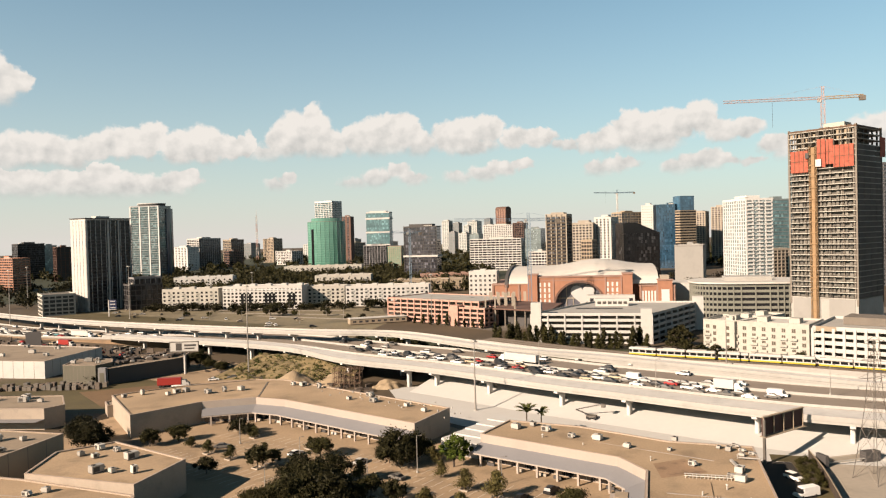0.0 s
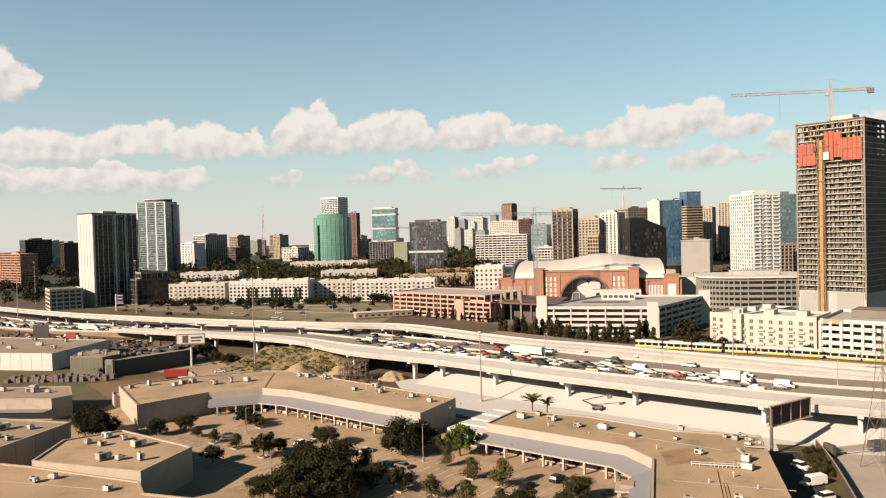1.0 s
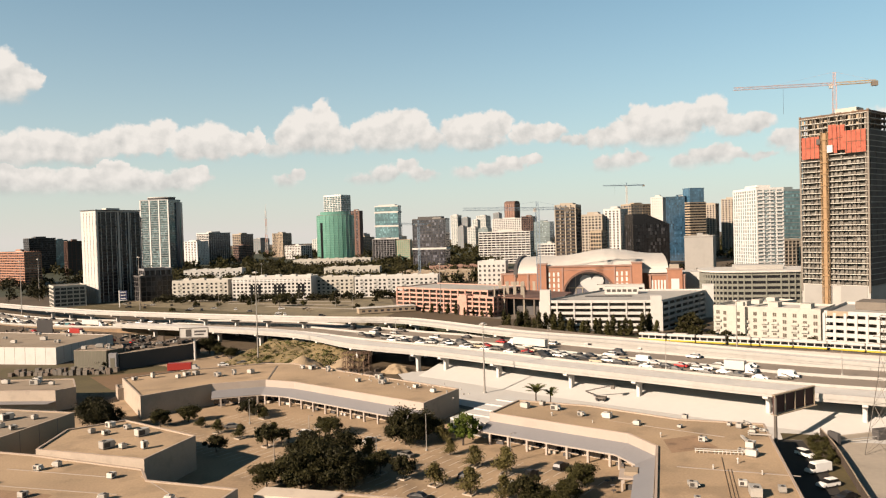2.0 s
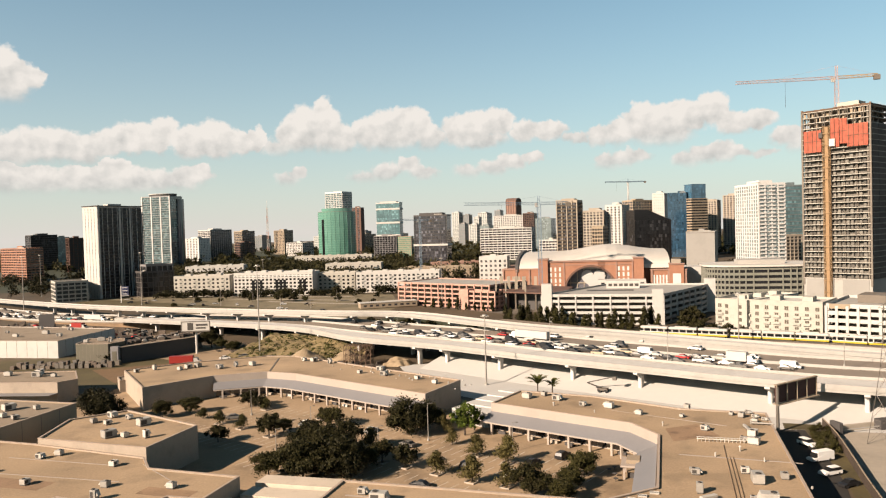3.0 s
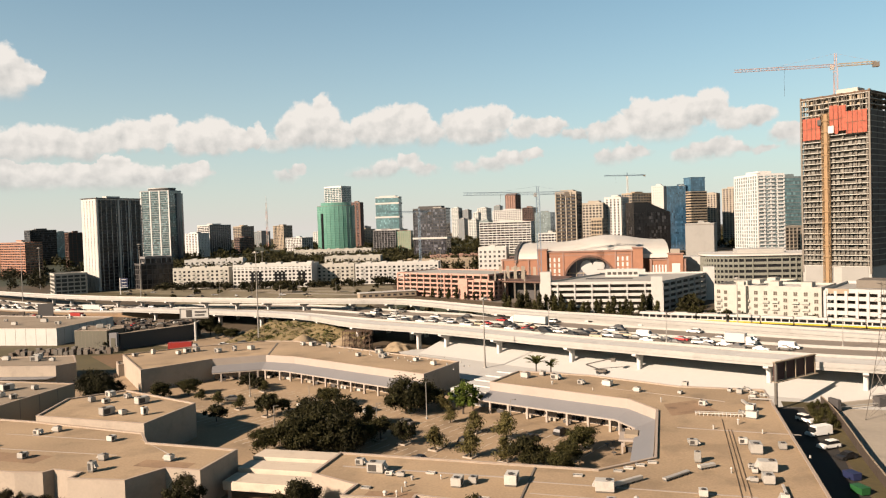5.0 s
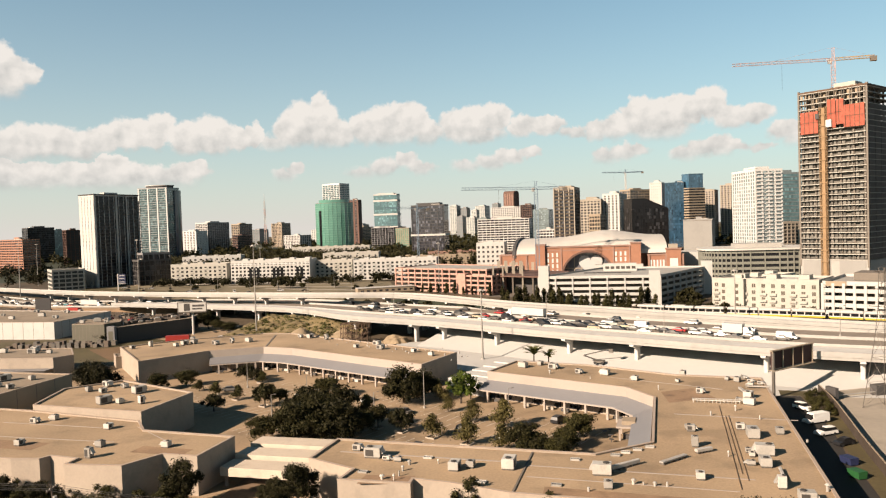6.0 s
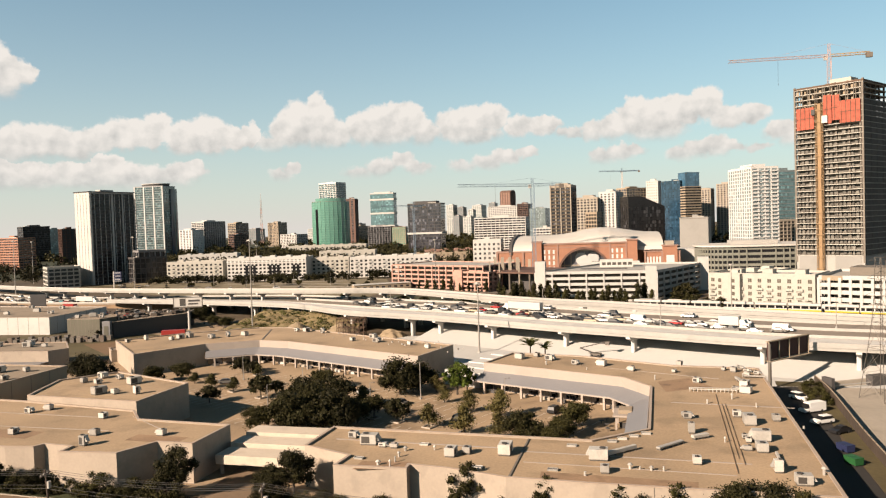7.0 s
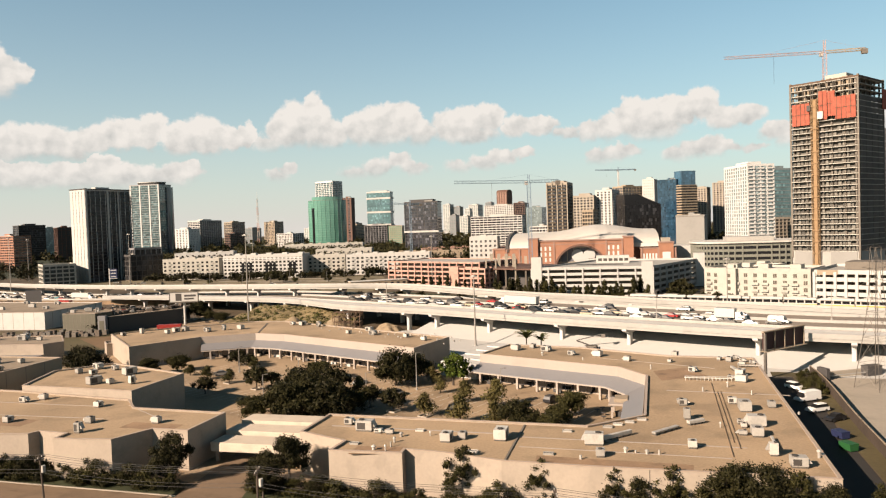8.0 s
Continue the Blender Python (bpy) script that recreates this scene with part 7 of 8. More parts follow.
def plant(kind, x, y, scale=1.0, z=0.0, turn=None):
    rng_t = random.Random(round(x * 13 + y * 7))
    m = Matrix.LocRotScale((x, y, z), Euler((0, 0, rng_t.uniform(0, 6.28) if turn is None else turn)), Vector((scale, scale, scale * rng_t.uniform(0.92, 1.08))))
    if kind.name in planted:
        return copy_thing(kind, m)
    planted[kind.name] = True
    kind.matrix_basis = m
    return kind


for k, x, y, s in ((1, -35.8, 203.1, 0.75), (0, -14.2, 193, 1.0), (0, -9.5, 197, 0.85), (2, -18.6, 169.9, 0.9), (2, -12.9, 165.9, 0.95), (1, 25.6, 157, 0.95), (1, 21.6, 150, 0.85), (0, 13.6, 147.5, 0.72),
                   (1, 19, 143, 0.8), (1, -81.9, 222.5, 0.9), (2, -65.3, 228.8, 1.0), (2, -61.3, 226.2, 0.8), (2, -50.8, 194.0, 1.05), (1, -48.0, 198.4, 0.7), (2, -63.1, 190.2, 0.9), (1, -42.7, 161.5, 1.0),
                   (0, -35, 160.8, 0.95), (0, -31.1, 167, 1.05), (0, -26, 160, 0.95), (1, -22, 166, 0.9), (0, -35.7, 176, 0.95), (0, -29.4, 178, 0.9), (1, -41, 168, 0.85), (1, -25.5, 172, 0.85), (1, -88.5, 217.5, 0.9),
                   (0, -104, 214, 0.95), (0, -110, 222, 0.9), (0, -150, 318, 0.8), (1, -112, 348, 0.8), (1, -104, 340, 0.9), (0, -118, 352, 0.9)):
    plant(OAKS[k], x, y, s)
for k, x, y, s in ((0, -5.7, 160.8, 1.0), (0, 1.8, 155.2, 1.08), (0, 10.2, 167.3, 1.15), (0, 3.3, 173.4, 1.0), (0, 8.9, 151.7, 1.0), (1, -68.5, 208.6, 0.9), (1, -60.5, 202.6, 0.95), (1, -59.3, 224.2, 0.9), (0, -4.7, 194.7, 0.9),
                   (1, -40, 211, 0.8), (1, -19, 206, 0.8), (0, -22.6, 182, 0.9), (1, -75.5, 215, 0.9), (0, -2.5, 183, 0.75), (1, -52.5, 208, 0.8)):
    plant(PEARS[k], x, y, s)
plant(BRIGHT[0], 0.8, 191.0, 1.2)
plant(BRIGHT[0], 3.4, 195.6, 0.7)
for k, x, y, s in ((0, -46.9, 123.0, 0.82), (0, -49.2, 123.2, 0.5), (0, -26.4, 119.0, 1.05), (0, -31.0, 121.0, 0.72), (1, 1.4, 110.6, 0.98), (1, 12.8, 106.4, 0.84), (1, 8.6, 108.0, 0.55), (1, 22.4, 103.2, 0.86),
                   (0, 26.0, 102.2, 0.74), (1, 29.8, 101.0, 0.9), (0, 36.4, 98.6, 1.04), (2, 40.6, 97.0, 0.92), (1, 44.6, 95.6, 0.95), (0, 48.6, 94.4, 0.86), (1, 54.0, 92.4, 0.84), (0, 58.4, 90.6, 0.8),
                   (0, 63, 88.6, 0.85), (1, 69, 87, 0.8), (0, -73, 126.2, 0.55), (0, -80, 127.5, 0.6), (0, -29.5, 114.5, 0.7), (0, -20.6, 112.5, 0.55), (1, 33.0, 97.6, 0.7), (1, -86, 131, 0.6), (2, 52.0, 88.5, 0.72), (2, 60.0, 86.4, 0.75), (2, 67.5, 84.5, 0.75), (0, 74, 83, 0.8), (2, 45.0, 91.0, 0.6)):
    plant(TALL[k], x, y, s)
rng = random.Random(31)
for k in range(46):
    x = -82 + k * 3.05
    if -44 < x < -31 or (x > 15 and k % 3 == 0):
        continue
    y = street_y(x) + (3.2 if x < -44 else 4.4) + rng.uniform(-0.7, 0.9)
    if x > -19:
        y = min(y, 108.5 - 0.25 * (x + 6) if x > -6 else 110.5)
    plant(SHRUBS[k % 2], x, y, rng.uniform(0.7, 1.15))
for x, y in ((-54, 123.6), (-58, 123.0), (-62, 124.2), (-50, 126), (-70, 127.4), (-77, 127.6), (86.4, 179), (87.6, 182.5), (85.2, 174.6), (83.6, 170.2)):
    plant(SHRUBS[int(x) % 2], x, y, 0.9)
rng = random.Random(33)
for k in range(26):
    t = k / 25
    plant(FIR[k % 2], 26 + 74 * t + rng.uniform(-1.5, 1.5), 402 - 26 * t + rng.uniform(-3, 5) - (8 if t > 0.5 else 0), rng.uniform(0.75, 1.1))
for k in range(16):
    plant(LOT[k % 2], -70 + k * 5.6 + rng.uniform(-2, 2), 416 - k * 4.4 + rng.uniform(0, 10), rng.uniform(0.9, 1.3))
for k in range(9):
    plant(FIR[k % 2], -22 + k * 5.5, 508 - k * 4.9, rng.uniform(0.5, 0.75))
for x, y, f in ((-138, 580, 1.5), (-128, 578, 1.05), (-119, 580, 0.85), (-162, 584, 0.95), (-189, 590, 0.75), (-209, 596, 0.85), (-92, 572, 0.95), (-60, 530, 0.8), (-52, 522, 0.7), (-72, 540, 0.75), (-100, 600, 0.7),
                (-150, 612, 0.7), (-178, 616, 0.65), (-84, 606, 0.7), (-230, 622, 0.8), (-215, 560, 0.7), (-64, 590, 0.7)):
    plant(LOT[round(-x) % 2], x, y, f)
# trees added to darken the gap beside the garage, which is only shade
for x, y, f in ((112, 370, 1.1), (117, 382, 1.3), (121, 393, 1.3), (116, 364, 1.0), (126, 402, 1.4), (123, 380, 1.2)):
    plant(LOT[0], x, y, f)
for x, y in ((128, 336), (124, 343), (119, 349), (114, 352), (186, 300), (190, 296), (150, 316)):
    plant(LOT[0], x, y, 0.95)


def palm(label, x, y, height, fronds, reach, seed):
    """A ringed trunk with arching fronds of paired leaflets."""
    rng = random.Random(seed)
    root = thing("palm_tree", label, "palm tree", (x, y, 0), group="palms")
    part("trunk", tube(bmesh.new(), (0, 0, -0.1), (0.15, 0, height), 0.26, 0.18, 9), "bark", root)
    for k in range(fronds):
        t, lift = 2.4 * k, rng.uniform(0.5, 1.5)
        out = Vector((math.cos(t), math.sin(t), 0))
        across = Vector((-out.y, out.x, 0))
        n = reach * rng.uniform(0.75, 1.1)
        vs, fs = [], []
        spine = [out * (n * s * math.cos(lift * (1 - 0.4 * s))) + Vector((0, 0, n * (math.sin(lift) * s * 1.15 - 0.5 * s * s))) for s in [i / 9 for i in range(10)]]
        for i in range(9):
            p, q = spine[i], spine[i + 1]
            w = 0.55 * math.sin(math.pi * (i + 1) / 10.5) + 0.1
            for s in (-1, 1):
                b = len(vs)
                vs += [p, q, q + across * (s * w) + (q - p) * 0.7 + Vector((0, 0, -0.25 * w)), p + (q - p) * 0.2 + across * (s * w * 0.5)]
                fs.append((b, b + 1, b + 2, b + 3))
        me = bpy.data.meshes.new("frond")
        me.from_pydata([v + Vector((0.15, 0, height)) for v in vs], [], fs)
        me.materials.append(M["palm"])
        new("frond", me).parent = root


palm("green fan-leaved palm behind the showroom", 22.3, 215.5, 7.6, 26, 4.0, 3)
palm("smaller pale palm behind the showroom", 26.8, 217.5, 6.6, 18, 3.0, 4)


def woodland(name, label, spots, size, sprays, material, seed):
    """Many tree crowns seen from afar, joined."""
    rng = random.Random(seed)
    vs, fs = [], []
    for x, y, h in spots:
        r = h * rng.uniform(0.42, 0.6)
        cs = [Vector((x + rng.uniform(-r, r) * 0.5, y + rng.uniform(-r, r) * 0.5, h * rng.uniform(0.4, 0.68))) for _ in range(3)]
        leaves(vs, fs, cs, [(r * 0.75, r * 0.75, h * 0.34)] * 3, sprays, size * h / 9.0, rng)
    me = bpy.data.meshes.new(name)
    me.from_pydata(vs, [], fs)
    me.materials.append(M[material])
    tagged(new(name, me), label, "trees", kind="stuff")


rng = random.Random(41)
row = [(-258 + k * 4.05 + rng.uniform(-1, 1), (640 if k < 16 else 626) + rng.uniform(-4, 3), rng.uniform(5.0, 8.5)) for k in range(58) if k not in (17, 18, 32, 45, 46)]
woodland("tree_row", "row of dark trees before the apartment blocks", row, 1.7, 200, "leaf_dark", 42)
mid = []
for k in range(1150):
    y = rng.uniform(775, 1180)
    x = rng.uniform(-0.46, 0.06) * y
    mid.append((x, y, rng.uniform(9, 16)))
woodland("woodland", "dark woodland behind the apartment blocks", mid, 1.7, 80, "leaf_dark", 43)
far = []
for k in range(1300):
    y = 1150 + 1900 * rng.random() ** 1.3
    x = rng.uniform(-0.64, 0.5) * y
    far.append((x, y, rng.uniform(10, 18)))
woodland("woodland_far", "wooded suburbs towards the horizon", far, 2.6, 36, "leaf", 44)
left = [(rng.uniform(-0.62, -0.38) * y, y, rng.uniform(8, 13)) for y in [rng.uniform(690, 1000) for _ in range(160)]]
woodland("woodland_left", "dark trees round the left towers", left, 1.7, 70, "leaf_dark", 45)
right = [(rng.uniform(0.3, 0.46) * y, y, rng.uniform(8, 12)) for y in [rng.uniform(560, 900) for _ in range(50)]]
woodland("woodland_right", "dark trees between the right towers", right, 1.6, 60, "leaf_dark", 46)
bank = [(x, y, rng.uniform(2.0, 4.2)) for x, y in [(rng.uniform(-110, -52), 0) for _ in range(46)] for y in [300 + (-52 - x) * 0.62 + rng.uniform(4, 24)]]
woodland("scrub", "scrubby bushes under the ramp", bank, 1.3, 60, "leaf", 47)
verge = [(x, 388 - (x - 0) * 0.72 + rng.uniform(-6, 10), rng.uniform(1.5, 3.5)) for x in [rng.uniform(-40, 80) for _ in range(40)]]
woodland("scrub_verge", "low bushes along the railway verge", verge, 1.3, 50, "leaf", 48)


# ---- poles, signs and wires ----
def high_mast(x, y, h, z=0.0, ringed=True):
    root = thing("light_pole", "tall galvanised highway light mast", "light pole", (x, y, z), group="light poles")
    part("shaft", tube(bmesh.new(), (0, 0, 0), (0, 0, h), 0.34 if h > 20 else 0.14, 0.14 if h > 20 else 0.07, 10), "pole", root)
    part("base", tube(bmesh.new(), (0, 0, 0), (0, 0, 0.5), 0.6 if h > 20 else 0.3, sides=10), "concrete", root)
    if ringed:
        carrier = part("lamp_ring", tube(bmesh.new(), (0, 0, h - 0.5), (0, 0, h), 0.9, 0.7, 12), "pole", root)
        for k in range(6):
            a = k * math.pi / 3
            part("lamp", boxed(math.cos(a) * 1.1 - 0.25, math.cos(a) * 1.1 + 0.25, math.sin(a) * 1.1 - 0.25, math.sin(a) * 1.1 + 0.25, h - 0.75, h - 0.4), "unit", carrier)
    else:
        arm = part("arm", tube(bmesh.new(), (0, 0, h - 0.1), (0.9, -0.6, h + 0.2), 0.05, 0.04, 6), "steel", root)
        part("lamp", boxed(0.8, 1.3, -0.8, -0.5, h + 0.12, h + 0.28), "steel", arm)


for x, y, h in ((-88.2, 327, 40), (-250.5, 586, 42), (8.9, 252, 24), (-10.3, 500, 34), (114, 304, 24), (-330, 560, 42), (-395, 700, 40), (-180, 690, 30)):
    high_mast(x, y, h)
for x, y, h in ((-8.5, 187, 9.5), (-20, 176, 7), (-43, 170, 8.5), (-40, 196, 7.5), (12, 176, 7), (-62, 218, 7.5)):
    high_mast(x, y, h, ringed=False)
for x, y in ((-205, 575), (-180, 562), (-152, 550), (-128, 536), (-104, 524), (-196, 612), (-160, 600), (-124, 584), (-92, 566), (-76, 546)):
    high_mast(x, y, 9.0, ringed=False)
for s, o in ((65, 0.3), (130, 15.2), (185, 0.3), (235, 15.2)):
    p, d = along(TRAFFIC, s)
    n = Vector((d.y, -d.x, 0)).normalized()
    q = p - n * o
    high_mast(q.x, q.y, 9.0, p.z + 0.85, ringed=False)

board = thing("billboard", "white roadside billboard with dark bars on one post", "billboard", (-119.2, 335, 0), 4)
part("post", tube(bmesh.new(), (0, 0.5, 0), (0, 0.5, 11), 0.55, 0.5, 12), "white", board)
face = part("panel", boxed(-6.2, 6.2, -0.3, 0.3, 10.6, 14.6), "white", board)
part("frame", box(box(box(boxed(-6.45, 6.45, -0.42, 0.42, 10.3, 10.6), -6.45, -6.2, -0.42, 0.42, 10.6, 14.6), 6.2, 6.45, -0.42, 0.42, 10.6, 14.6), -6.45, 6.45, -0.42, 0.42, 14.6, 14.85), "steel", board)
part("catwalk", boxed(-6.45, 6.45, -1.4, -0.42, 10.15, 10.3), "steel", board)
part("picture_shape", boxed(-3.6, -1.0, -0.36, -0.31, 10.9, 14.2), "unit_dark", face)
part("text_bar", boxed(0.2, 5.4, -0.36, -0.31, 12.7, 13.6), "dark_wall", face)
part("text_bar", boxed(0.2, 4.6, -0.36, -0.31, 11.4, 12.1), "unit_dark", face)

hoard = thing("billboard", "dark back of a steel-framed roadside billboard", "billboard", (79.4, 186.4, 0), 33.5)
part("post", tube(bmesh.new(), (0.2, 0.4, 0), (0.2, 0.4, 11.3), 0.42, 0.38, 12), "steel", hoard)
part("panel", boxed(0, 17.6, 0.7, 1.0, 7.2, 11.7), "sign_dark", hoard)
for k in range(5):
    part("strut", boxed(0.1 + k * 4.3, 0.32 + k * 4.3, 0.35, 0.7, 7.0, 11.9), "stone_tan", hoard)
part("top_rail", boxed(-0.2, 17.8, 0.3, 1.1, 11.7, 11.95), "stone_tan", hoard)
part("catwalk", boxed(-0.2, 17.8, -0.3, 1.5, 6.85, 7.0), "stone_tan", hoard)

wall_sign = thing("roadside_sign", "dark square sign on two posts by the highway", "sign", (-228, 408, 0), 8)
part("panel", boxed(-4, 4, -0.3, 0.3, 4.5, 12.5), "dark_wall", wall_sign)
for x in (-3, 3):
    part("post", boxed(x - 0.2, x + 0.2, -0.2, 0.2, 0, 4.5), "steel", wall_sign)
totem = thing("totem_sign", "dark violet totem sign on a white post by the tower", "sign", (-275, 610, 0), 5)
part("post", boxed(-3.1, -2.3, -0.3, 0.3, 0, 13.9), "white", totem, "white steel post")
for z in (6.2, 8.9, 11.4):
    board = part("panel", boxed(-2.2, 3.6, -0.4, 0.4, z, z + 2.2), "blue_bin", totem)
    part("text_bar", boxed(-1.5, 2.7, -0.46, -0.4, z + 0.8, z + 1.4), "white", board)
part("rail", boxed(-2.2, 3.7, -0.5, 0.5, 5.6, 6.0), "white", totem)

pylon = thing("lattice_pylon", "thin weathered steel lattice power pylon", "pylon", (99.4, 173.0, 0), 20)
bm = bmesh.new()
levels = [(0, 3.4), (6, 2.7), (12, 2.0), (18, 1.4), (24, 1.0), (33, 0.8)]
for (z0, w0), (z1, w1) in zip(levels, levels[1:]):
    c0 = [(-w0, -w0), (w0, -w0), (w0, w0), (-w0, w0)]
    c1 = [(-w1, -w1), (w1, -w1), (w1, w1), (-w1, w1)]
    for i in range(4):
        j = (i + 1) % 4
        tube(bm, (*c0[i], z0), (*c1[i], z1), 0.07, sides=4)
        tube(bm, (*c0[i], z0), (*c1[j], z1), 0.035, sides=4)
        tube(bm, (*c0[j], z0), (*c1[i], z1), 0.035, sides=4)
        tube(bm, (*c1[i], z1), (*c1[j], z1), 0.035, sides=4)
part("body", bm, "steel", pylon)
for z, w in ((24, 5.0), (28, 4.2), (32, 3.4)):
    bm = bmesh.new()
    for s in (-1, 1):
        tube(bm, (0.8 * s, -0.8, z), (w * s, 0, z + 0.5), 0.05, sides=4)
        tube(bm, (0.8 * s, 0.8, z), (w * s, 0, z + 0.5), 0.05, sides=4)
        tube(bm, (0, 0, z + 1.8), (w * s, 0, z + 0.5), 0.035, sides=4)
    part("crossarm", bm, "steel", pylon)

mast = thing("radio_mast", "red and white lattice radio mast", "mast", (-480, 1900, 0))
for k in range(6):
    part("section", lattice(bmesh.new(), (0, 0, k * 20), (0, 0, k * 20 + 20), 5.5 - k * 0.6, 8, 0.22), "crane_red" if k % 2 == 0 else "white", mast)
part("spike", tube(bmesh.new(), (0, 0, 120), (0, 0, 138), 0.5, 0.3, 6), "white", mast)


def utility_pole(x, y, h, lean):
    root = thing("utility_pole", "dark wooden utility pole with crossarm", "utility pole", (x, y, 0), group="utility poles")
    part("pole", tube(bmesh.new(), (0, 0, -0.2), (lean, 0, h), 0.17, 0.12, 8), "wood", root)
    crossarm = part("crossarm", boxed(lean - 0.12, lean + 0.12, -1.3, 1.3, h - 0.7, h - 0.5), "wood", root)
    for k in (-1.2, -0.5, 0.5, 1.2):
        part("insulator", tube(bmesh.new(), (lean, k, h - 0.5), (lean, k, h - 0.28), 0.06, sides=6), "unit", crossarm)
    part("transformer", tube(bmesh.new(), (lean + 0.45, 0, h - 2.6), (lean + 0.45, 0, h - 1.6), 0.28, sides=10), "unit", root)


POLES = [(-132, 127.5, 10.4, 0.0), (-95, 116.9, 10.4, 0.0), (-59, 106.5, 10.4, -0.5), (-25.8, 97.2, 10.6, 0.1), (12, 86.2, 10.4, 0.0), (48, 75.9, 10.4, 0.0), (85, 65.2, 10.4, 0.0)]
for x, y, h, lean in POLES:
    utility_pole(x, y, h, lean)
for (x0, y0, h0, l0), (x1, y1, h1, l1) in zip(POLES, POLES[1:]):
    for off, dz in ((-1.2, -0.3), (-0.5, -0.3), (0.5, -0.3), (1.2, -0.3), (0.1, -2.2), (0.1, -2.7)):
        cu = bpy.data.curves.new("cable", "CURVE")
        cu.dimensions, cu.bevel_depth, cu.bevel_resolution = "3D", 0.022, 1
        sp = cu.splines.new("POLY")
        sp.points.add(12)
        for k in range(13):
            t = k / 12
            sag = 4 * t * (1 - t) * 0.8
            sp.points[k].co = (x0 + l0 + (x1 + l1 - x0 - l0) * t, y0 + off + (y1 - y0) * t, h0 + dz + (h1 - h0) * t - sag, 1)
        cu.materials.append(M["wire"])
        tagged(new("cable", cu), "thin black overhead cable between poles", "cable", "overhead cables")

# alley fence
fence = thing("fence", "weathered tan board fence along the alley", "fence")
FENCE = smooth_path([(92, 190, 0), (88.7, 176.4, 0), (83.6, 160, 0), (78.6, 144.6, 0), (72.5, 124, 0), (66.2, 102, 0), (62, 86, 0)], 3.0)
post = None
for a, b in zip(FENCE, FENCE[1:]):
    d = b - a
    turn = math.atan2(d.y, d.x)
    if post is None:
        post = part("post", boxed(-0.09, 0.09, -0.09, 0.09, 0, 2.42), "wood", fence)
        cap = part("cap_rail", boxed(0.0, d.length, -0.14, 0.14, 2.42, 2.5), "stone_tan", fence)
        panel = part("board", boxed(0.1, d.length - 0.1, -0.06, 0.06, 0.1, 2.4), "wood", fence)
        for o in (post, panel, cap):
            o.location, o.rotation_euler = a, (0, 0, turn)
    else:
        again(post, a.x, a.y, 0, turn)
        again(panel, a.x, a.y, 0, turn)
        again(cap, a.x, a.y, 0, turn)

yard_wall = thing("yard_wall", "low concrete loading wall in the yard beyond the fence", "wall", (98, 187, 0), 14)
part("wall", boxed(-6, 12, -0.4, 0.4, 0, 1.5, 0.05), "yard", yard_wall)
part("end_wall", boxed(-6.4, -5.4, -3, 0.4, 0, 3.0, 0.05), "dark_wall", yard_wall, "dark steel gate leaf")
part("end_wall", boxed(6, 10.5, -2.6, -0.4, 0, 2.6, 0.05), "dark_wall", yard_wall, "dark steel gate leaf")
part("rail", boxed(-5.4, 6, -2.2, -1.9, 0.9, 1.1), "concrete", yard_wall)

# scaffold frames and earth under the ramp
scaffold = thing("scaffold", "rusty shoring scaffold under the ramp", "scaffold", (-46.0, 294.6, 0), -8)
for i in range(6):
    for j in range(3):
        part("standard", tube(bmesh.new(), (i * 2.2, j * 2.2, 0), (i * 2.2, j * 2.2, 8.0), 0.14, sides=6), "rust", scaffold)
for z in (2.0, 4.0, 6.0, 7.9):
    for j in range(3):
        part("ledger", tube(bmesh.new(), (0, j * 2.2, z), (11.0, j * 2.2, z), 0.1, sides=6), "rust", scaffold)
    for i in range(6):
        part("transom", tube(bmesh.new(), (i * 2.2, 0, z), (i * 2.2, 4.4, z), 0.1, sides=6), "rust", scaffold)
for i in range(5):
    part("brace", tube(bmesh.new(), (i * 2.2, 0, 0.2 + 2 * (i % 3)), (i * 2.2 + 2.2, 0, 4.0 + 2 * (i % 3)), 0.08, sides=6), "rust", scaffold)


def mound(x, y, r, h, seed, material, label, cone=False):
    rng_m = random.Random(seed)
    bm = bmesh.new()
    bmesh.ops.create_grid(bm, x_segments=22, y_segments=22, size=r)
    for v in bm.verts:
        d = v.co.length / r
        v.co.z = max(-0.2, h * ((1 - d) if cone else (1 - d * d)) + (0.12 if cone else 0.5) * h * noise.noise((v.co.x * 0.35 + seed, v.co.y * 0.35, seed)))
    ob = flat("earth_mound", bm, material, label, "mound")
    ob.location = (x, y, 0)


mound(-24.5, 295.5, 6, 2.4, 2, "sand", "low heap of pale rubble by the scaffold")
mound(-64.5, 307, 10, 5.6, 3, "sand", "pale pointed heap of sand on the bank", True)
mound(-46.6, 306.5, 9, 4.8, 4, "sand", "pale pointed heap of sand by the scaffold", True)
mound(-95, 345, 11, 2.2, 5, "grass", "low grassy mound by the service yard")
bm = bmesh.new()
rows = []
for i in range(41):
    u = i / 40
    a, b = Vector((-104 + 62 * u, 322 - 20 * u, 0)), Vector((-88 + 52 * u, 352 - 30 * u, 6.4 - 1.0 * u))
    rows.append([bm.verts.new(a + (b - a) * (j / 12) + Vector((0, 0, 0.9 * noise.noise((u * 22, j * 0.6, 1.5)) * min(1, j / 2)))) for j in range(13)])
for r0, r1 in zip(rows, rows[1:]):
    for j in range(12):
        bm.faces.new((r0[j], r1[j], r1[j + 1], r0[j + 1]))
flat("grass_bank", bm, "bank_soil", "yellow-green grassy bank under the ramp", "bank", kind="structure")

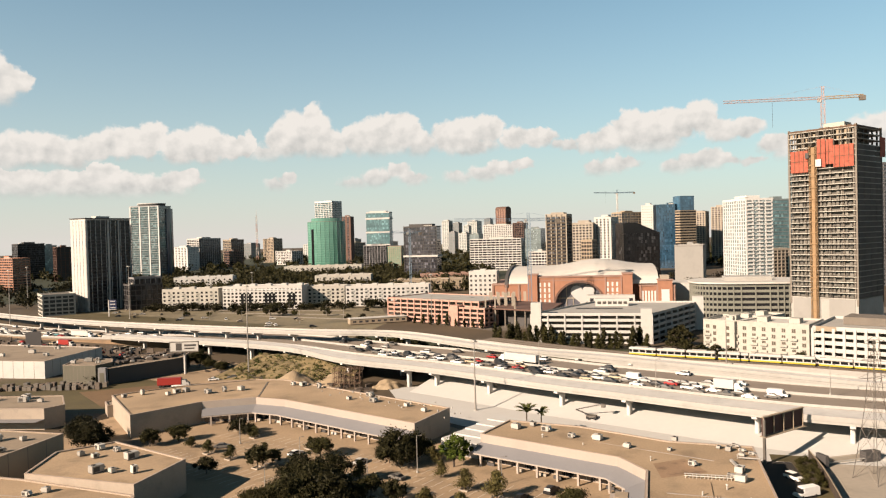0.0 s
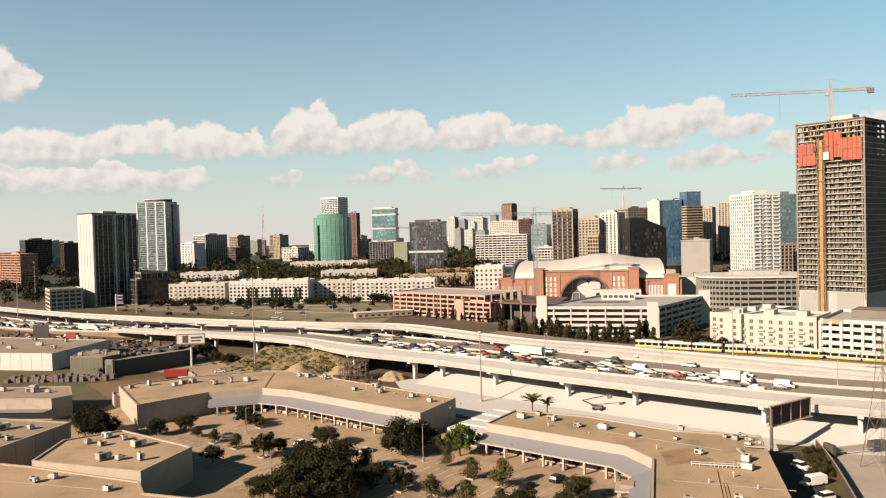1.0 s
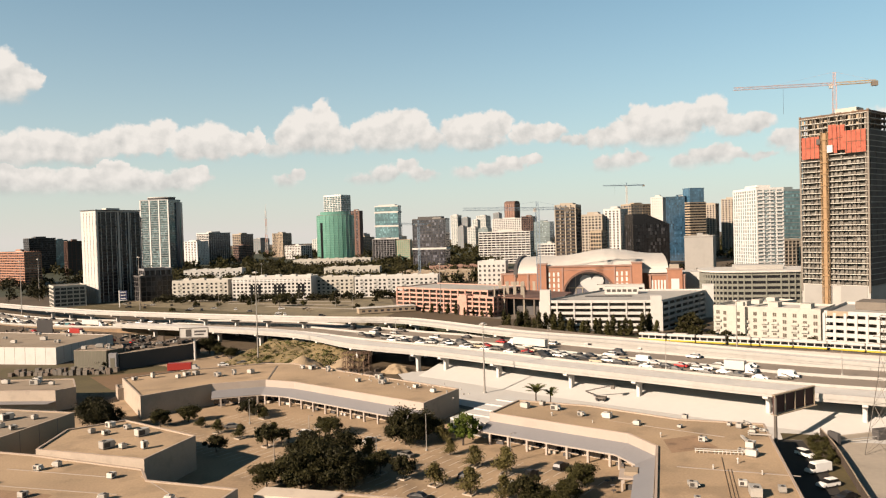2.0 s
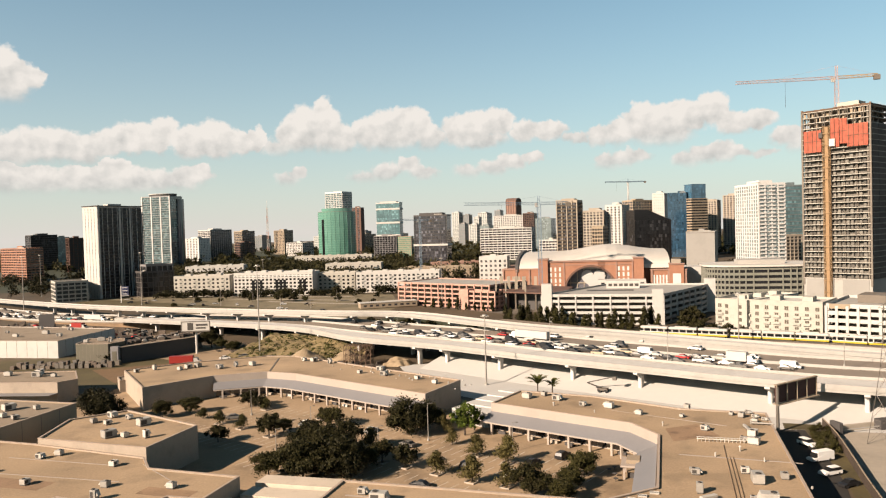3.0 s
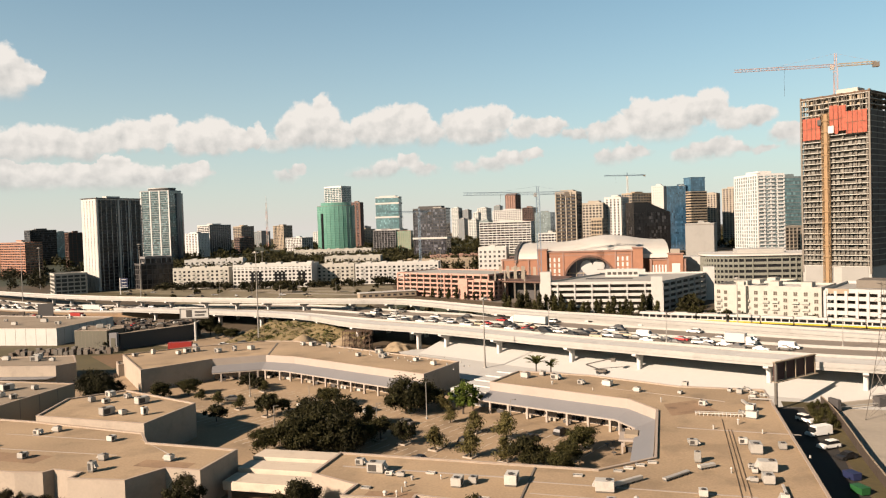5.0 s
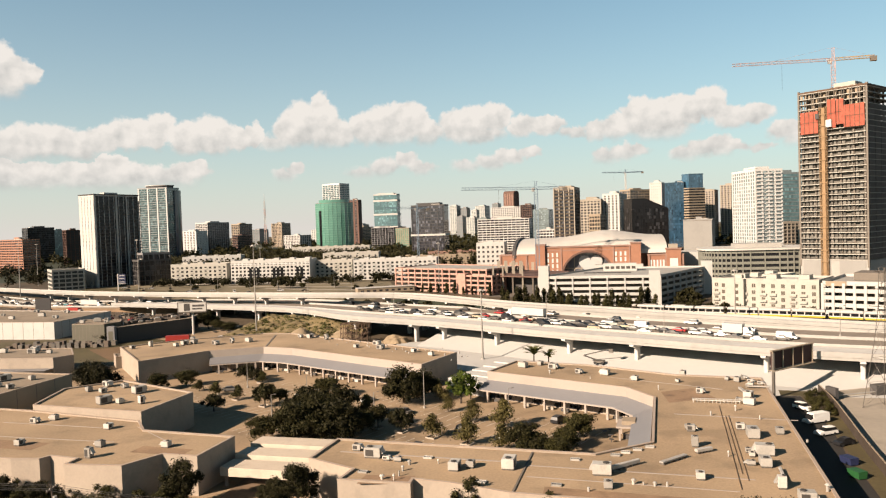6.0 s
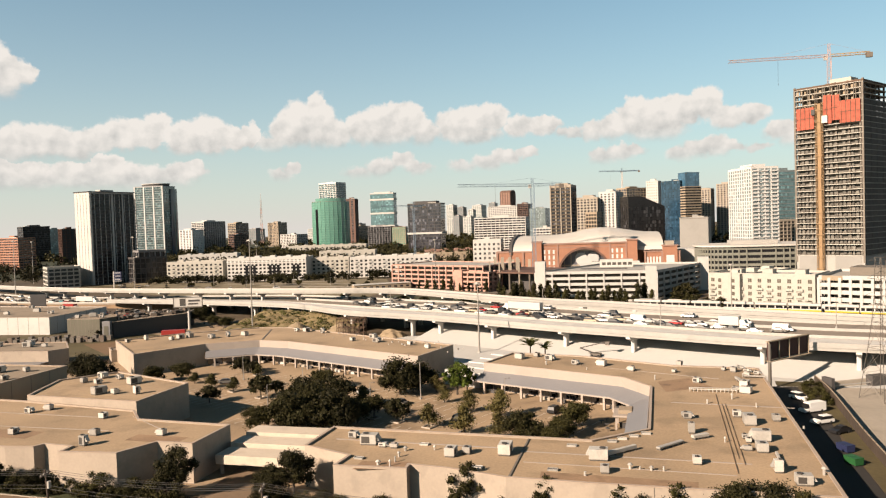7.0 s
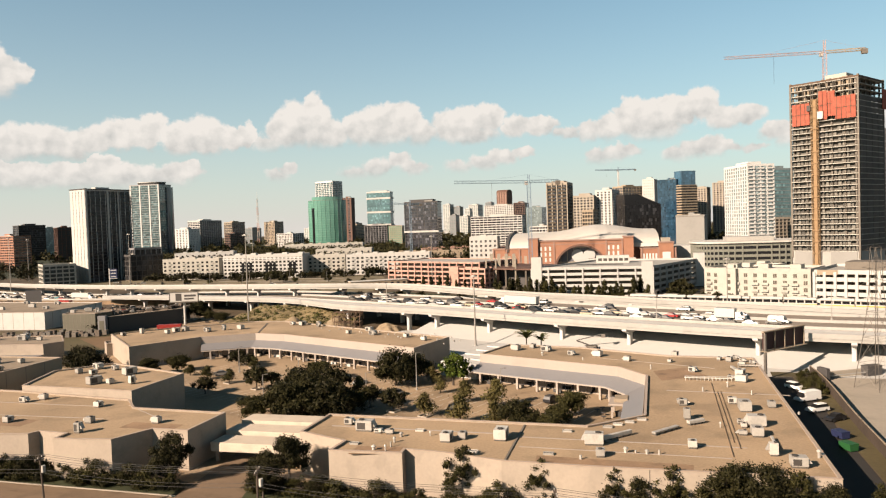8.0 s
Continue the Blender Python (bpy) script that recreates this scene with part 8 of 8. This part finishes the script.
rng = random.Random(66)
vs, fs = [], []
tops = []
for k in range(420):
    u, j = rng.random(), rng.random()
    a, b = Vector((-104 + 62 * u, 322 - 20 * u, 0)), Vector((-88 + 52 * u, 352 - 30 * u, 6.4 - 1.0 * u))
    tops.append(a + (b - a) * j + Vector((0, 0, 0.3)))
leaves(vs, fs, tops, [(r, r, r * 0.6) for r in [rng.uniform(0.4, 1.3) for _ in tops]], 6500, 0.5, rng)
me = bpy.data.meshes.new("bank_scrub")
me.from_pydata(vs, [], fs)
me.materials.append(M["palm"])
tagged(new("bank_scrub", me), "rough yellow-green weeds on the bank", "weeds", kind="stuff")

# boom lift on the white slope
lift = thing("boom_lift", "dark articulated boom lift on the slope", "boom lift", (45, 234.5, 0.6), -25, group="")
part("chassis", boxed(-1.6, 1.6, -1.1, 1.1, 0.5, 1.2, 0.08), "steel", lift)
for x in (-1.1, 1.1):
    for s in (-1, 1):
        part("wheel", tube(bmesh.new(), (x, s * 0.85, 0.45), (x, s * 1.2, 0.45), 0.45, sides=10), "tyre", lift)
part("boom", tube(bmesh.new(), (-1.0, 0, 1.3), (-5.0, 0, 2.6), 0.22, sides=6), "unit_dark", lift)
part("boom", tube(bmesh.new(), (-5.0, 0, 2.6), (3.4, 0, 4.9), 0.18, sides=6), "unit_dark", lift)
part("basket", boxed(3.2, 4.4, -0.6, 0.6, 3.9, 5.0), "steel", lift)

# stacked bars in the storage yard
rng = random.Random(77)
for k in range(34):
    x, y = -186 + (k % 17) * 2.6 + rng.uniform(-0.4, 0.4), 306 + (k // 17) * 5 + rng.uniform(-1, 1)
    bm = bmesh.new()
    box(bm, -0.9, 0.9, -1.1, 1.1, 0, rng.uniform(1.2, 2.6), 0.06)
    crate = flat("storage_crate", bm, rng.choice(("scrap", "concrete_dark", "steel")), "pale storage crate standing in the yard", "crate", group="stored crates")
    crate.location = (x, y, 0.04)

# planters round the courtyard trees
for x, y in ((-5.7, 160.8), (1.8, 155.2), (10.2, 167.3), (3.3, 173.4), (8.9, 151.7), (-68.5, 208.6), (-60.5, 202.6), (-59.3, 224.2), (-40, 211), (-52.5, 208), (-18.6, 169.9), (-12.9, 165.9), (-50.8, 194), (-22.6, 182)):
    bm = bmesh.new()
    ring(bm, [(-1.2, -1.2), (1.2, -1.2), (1.2, 1.2), (-1.2, 1.2)], 0.18, 0.03, 0.34)
    ob = flat("planter_kerb", bm, "kerb", "square pale concrete tree planter kerb", "planter", group="tree planters")
    ob.location, ob.rotation_euler = (x, y, 0), (0, 0, radians(-36))


# scrap and stores heaped in the yards and on the workshop roof
rng = random.Random(55)


def clutter(name, label, spots, base, height):
    """Mixed low heaps of boxes, drums and timber."""
    bm = bmesh.new()
    for x, y in spots:
        w, d, h = rng.uniform(0.5, 2.2), rng.uniform(0.4, 1.4), rng.uniform(0.3, height)
        a = rng.uniform(0, 3.14)
        c, s = math.cos(a), math.sin(a)
        prism(bm, [(x + c * u - s * v, y + s * u + c * v) for u, v in ((-w, -d), (w, -d), (w * 0.9, d), (-w, d * 0.8))], base, base + h)
    flat(name, bm, "scrap", label, "clutter", kind="stuff")


clutter("yard_clutter", "mixed dark stores and scrap in the highway yard", [(x, 440 - (x + 222) * 0.53 - rng.uniform(0, 60)) for x in [rng.uniform(-285, -150) for _ in range(260)]], 0.03, 2.6)
clutter("roof_clutter", "mixed stores heaped on the workshop roof", [(-147 + u * 22 - v * 3, 322 + u * 24 + v * 10) for u, v in [(rng.random(), rng.random()) for _ in range(70)]], 6.6, 1.6)
clutter("bank_clutter", "rubble and timber beside the ramp columns", [(x, 318 - (x + 70) * 0.75 + rng.uniform(-9, 14)) for x in [rng.uniform(-112, -30) for _ in range(120)]], 0.03, 1.3)
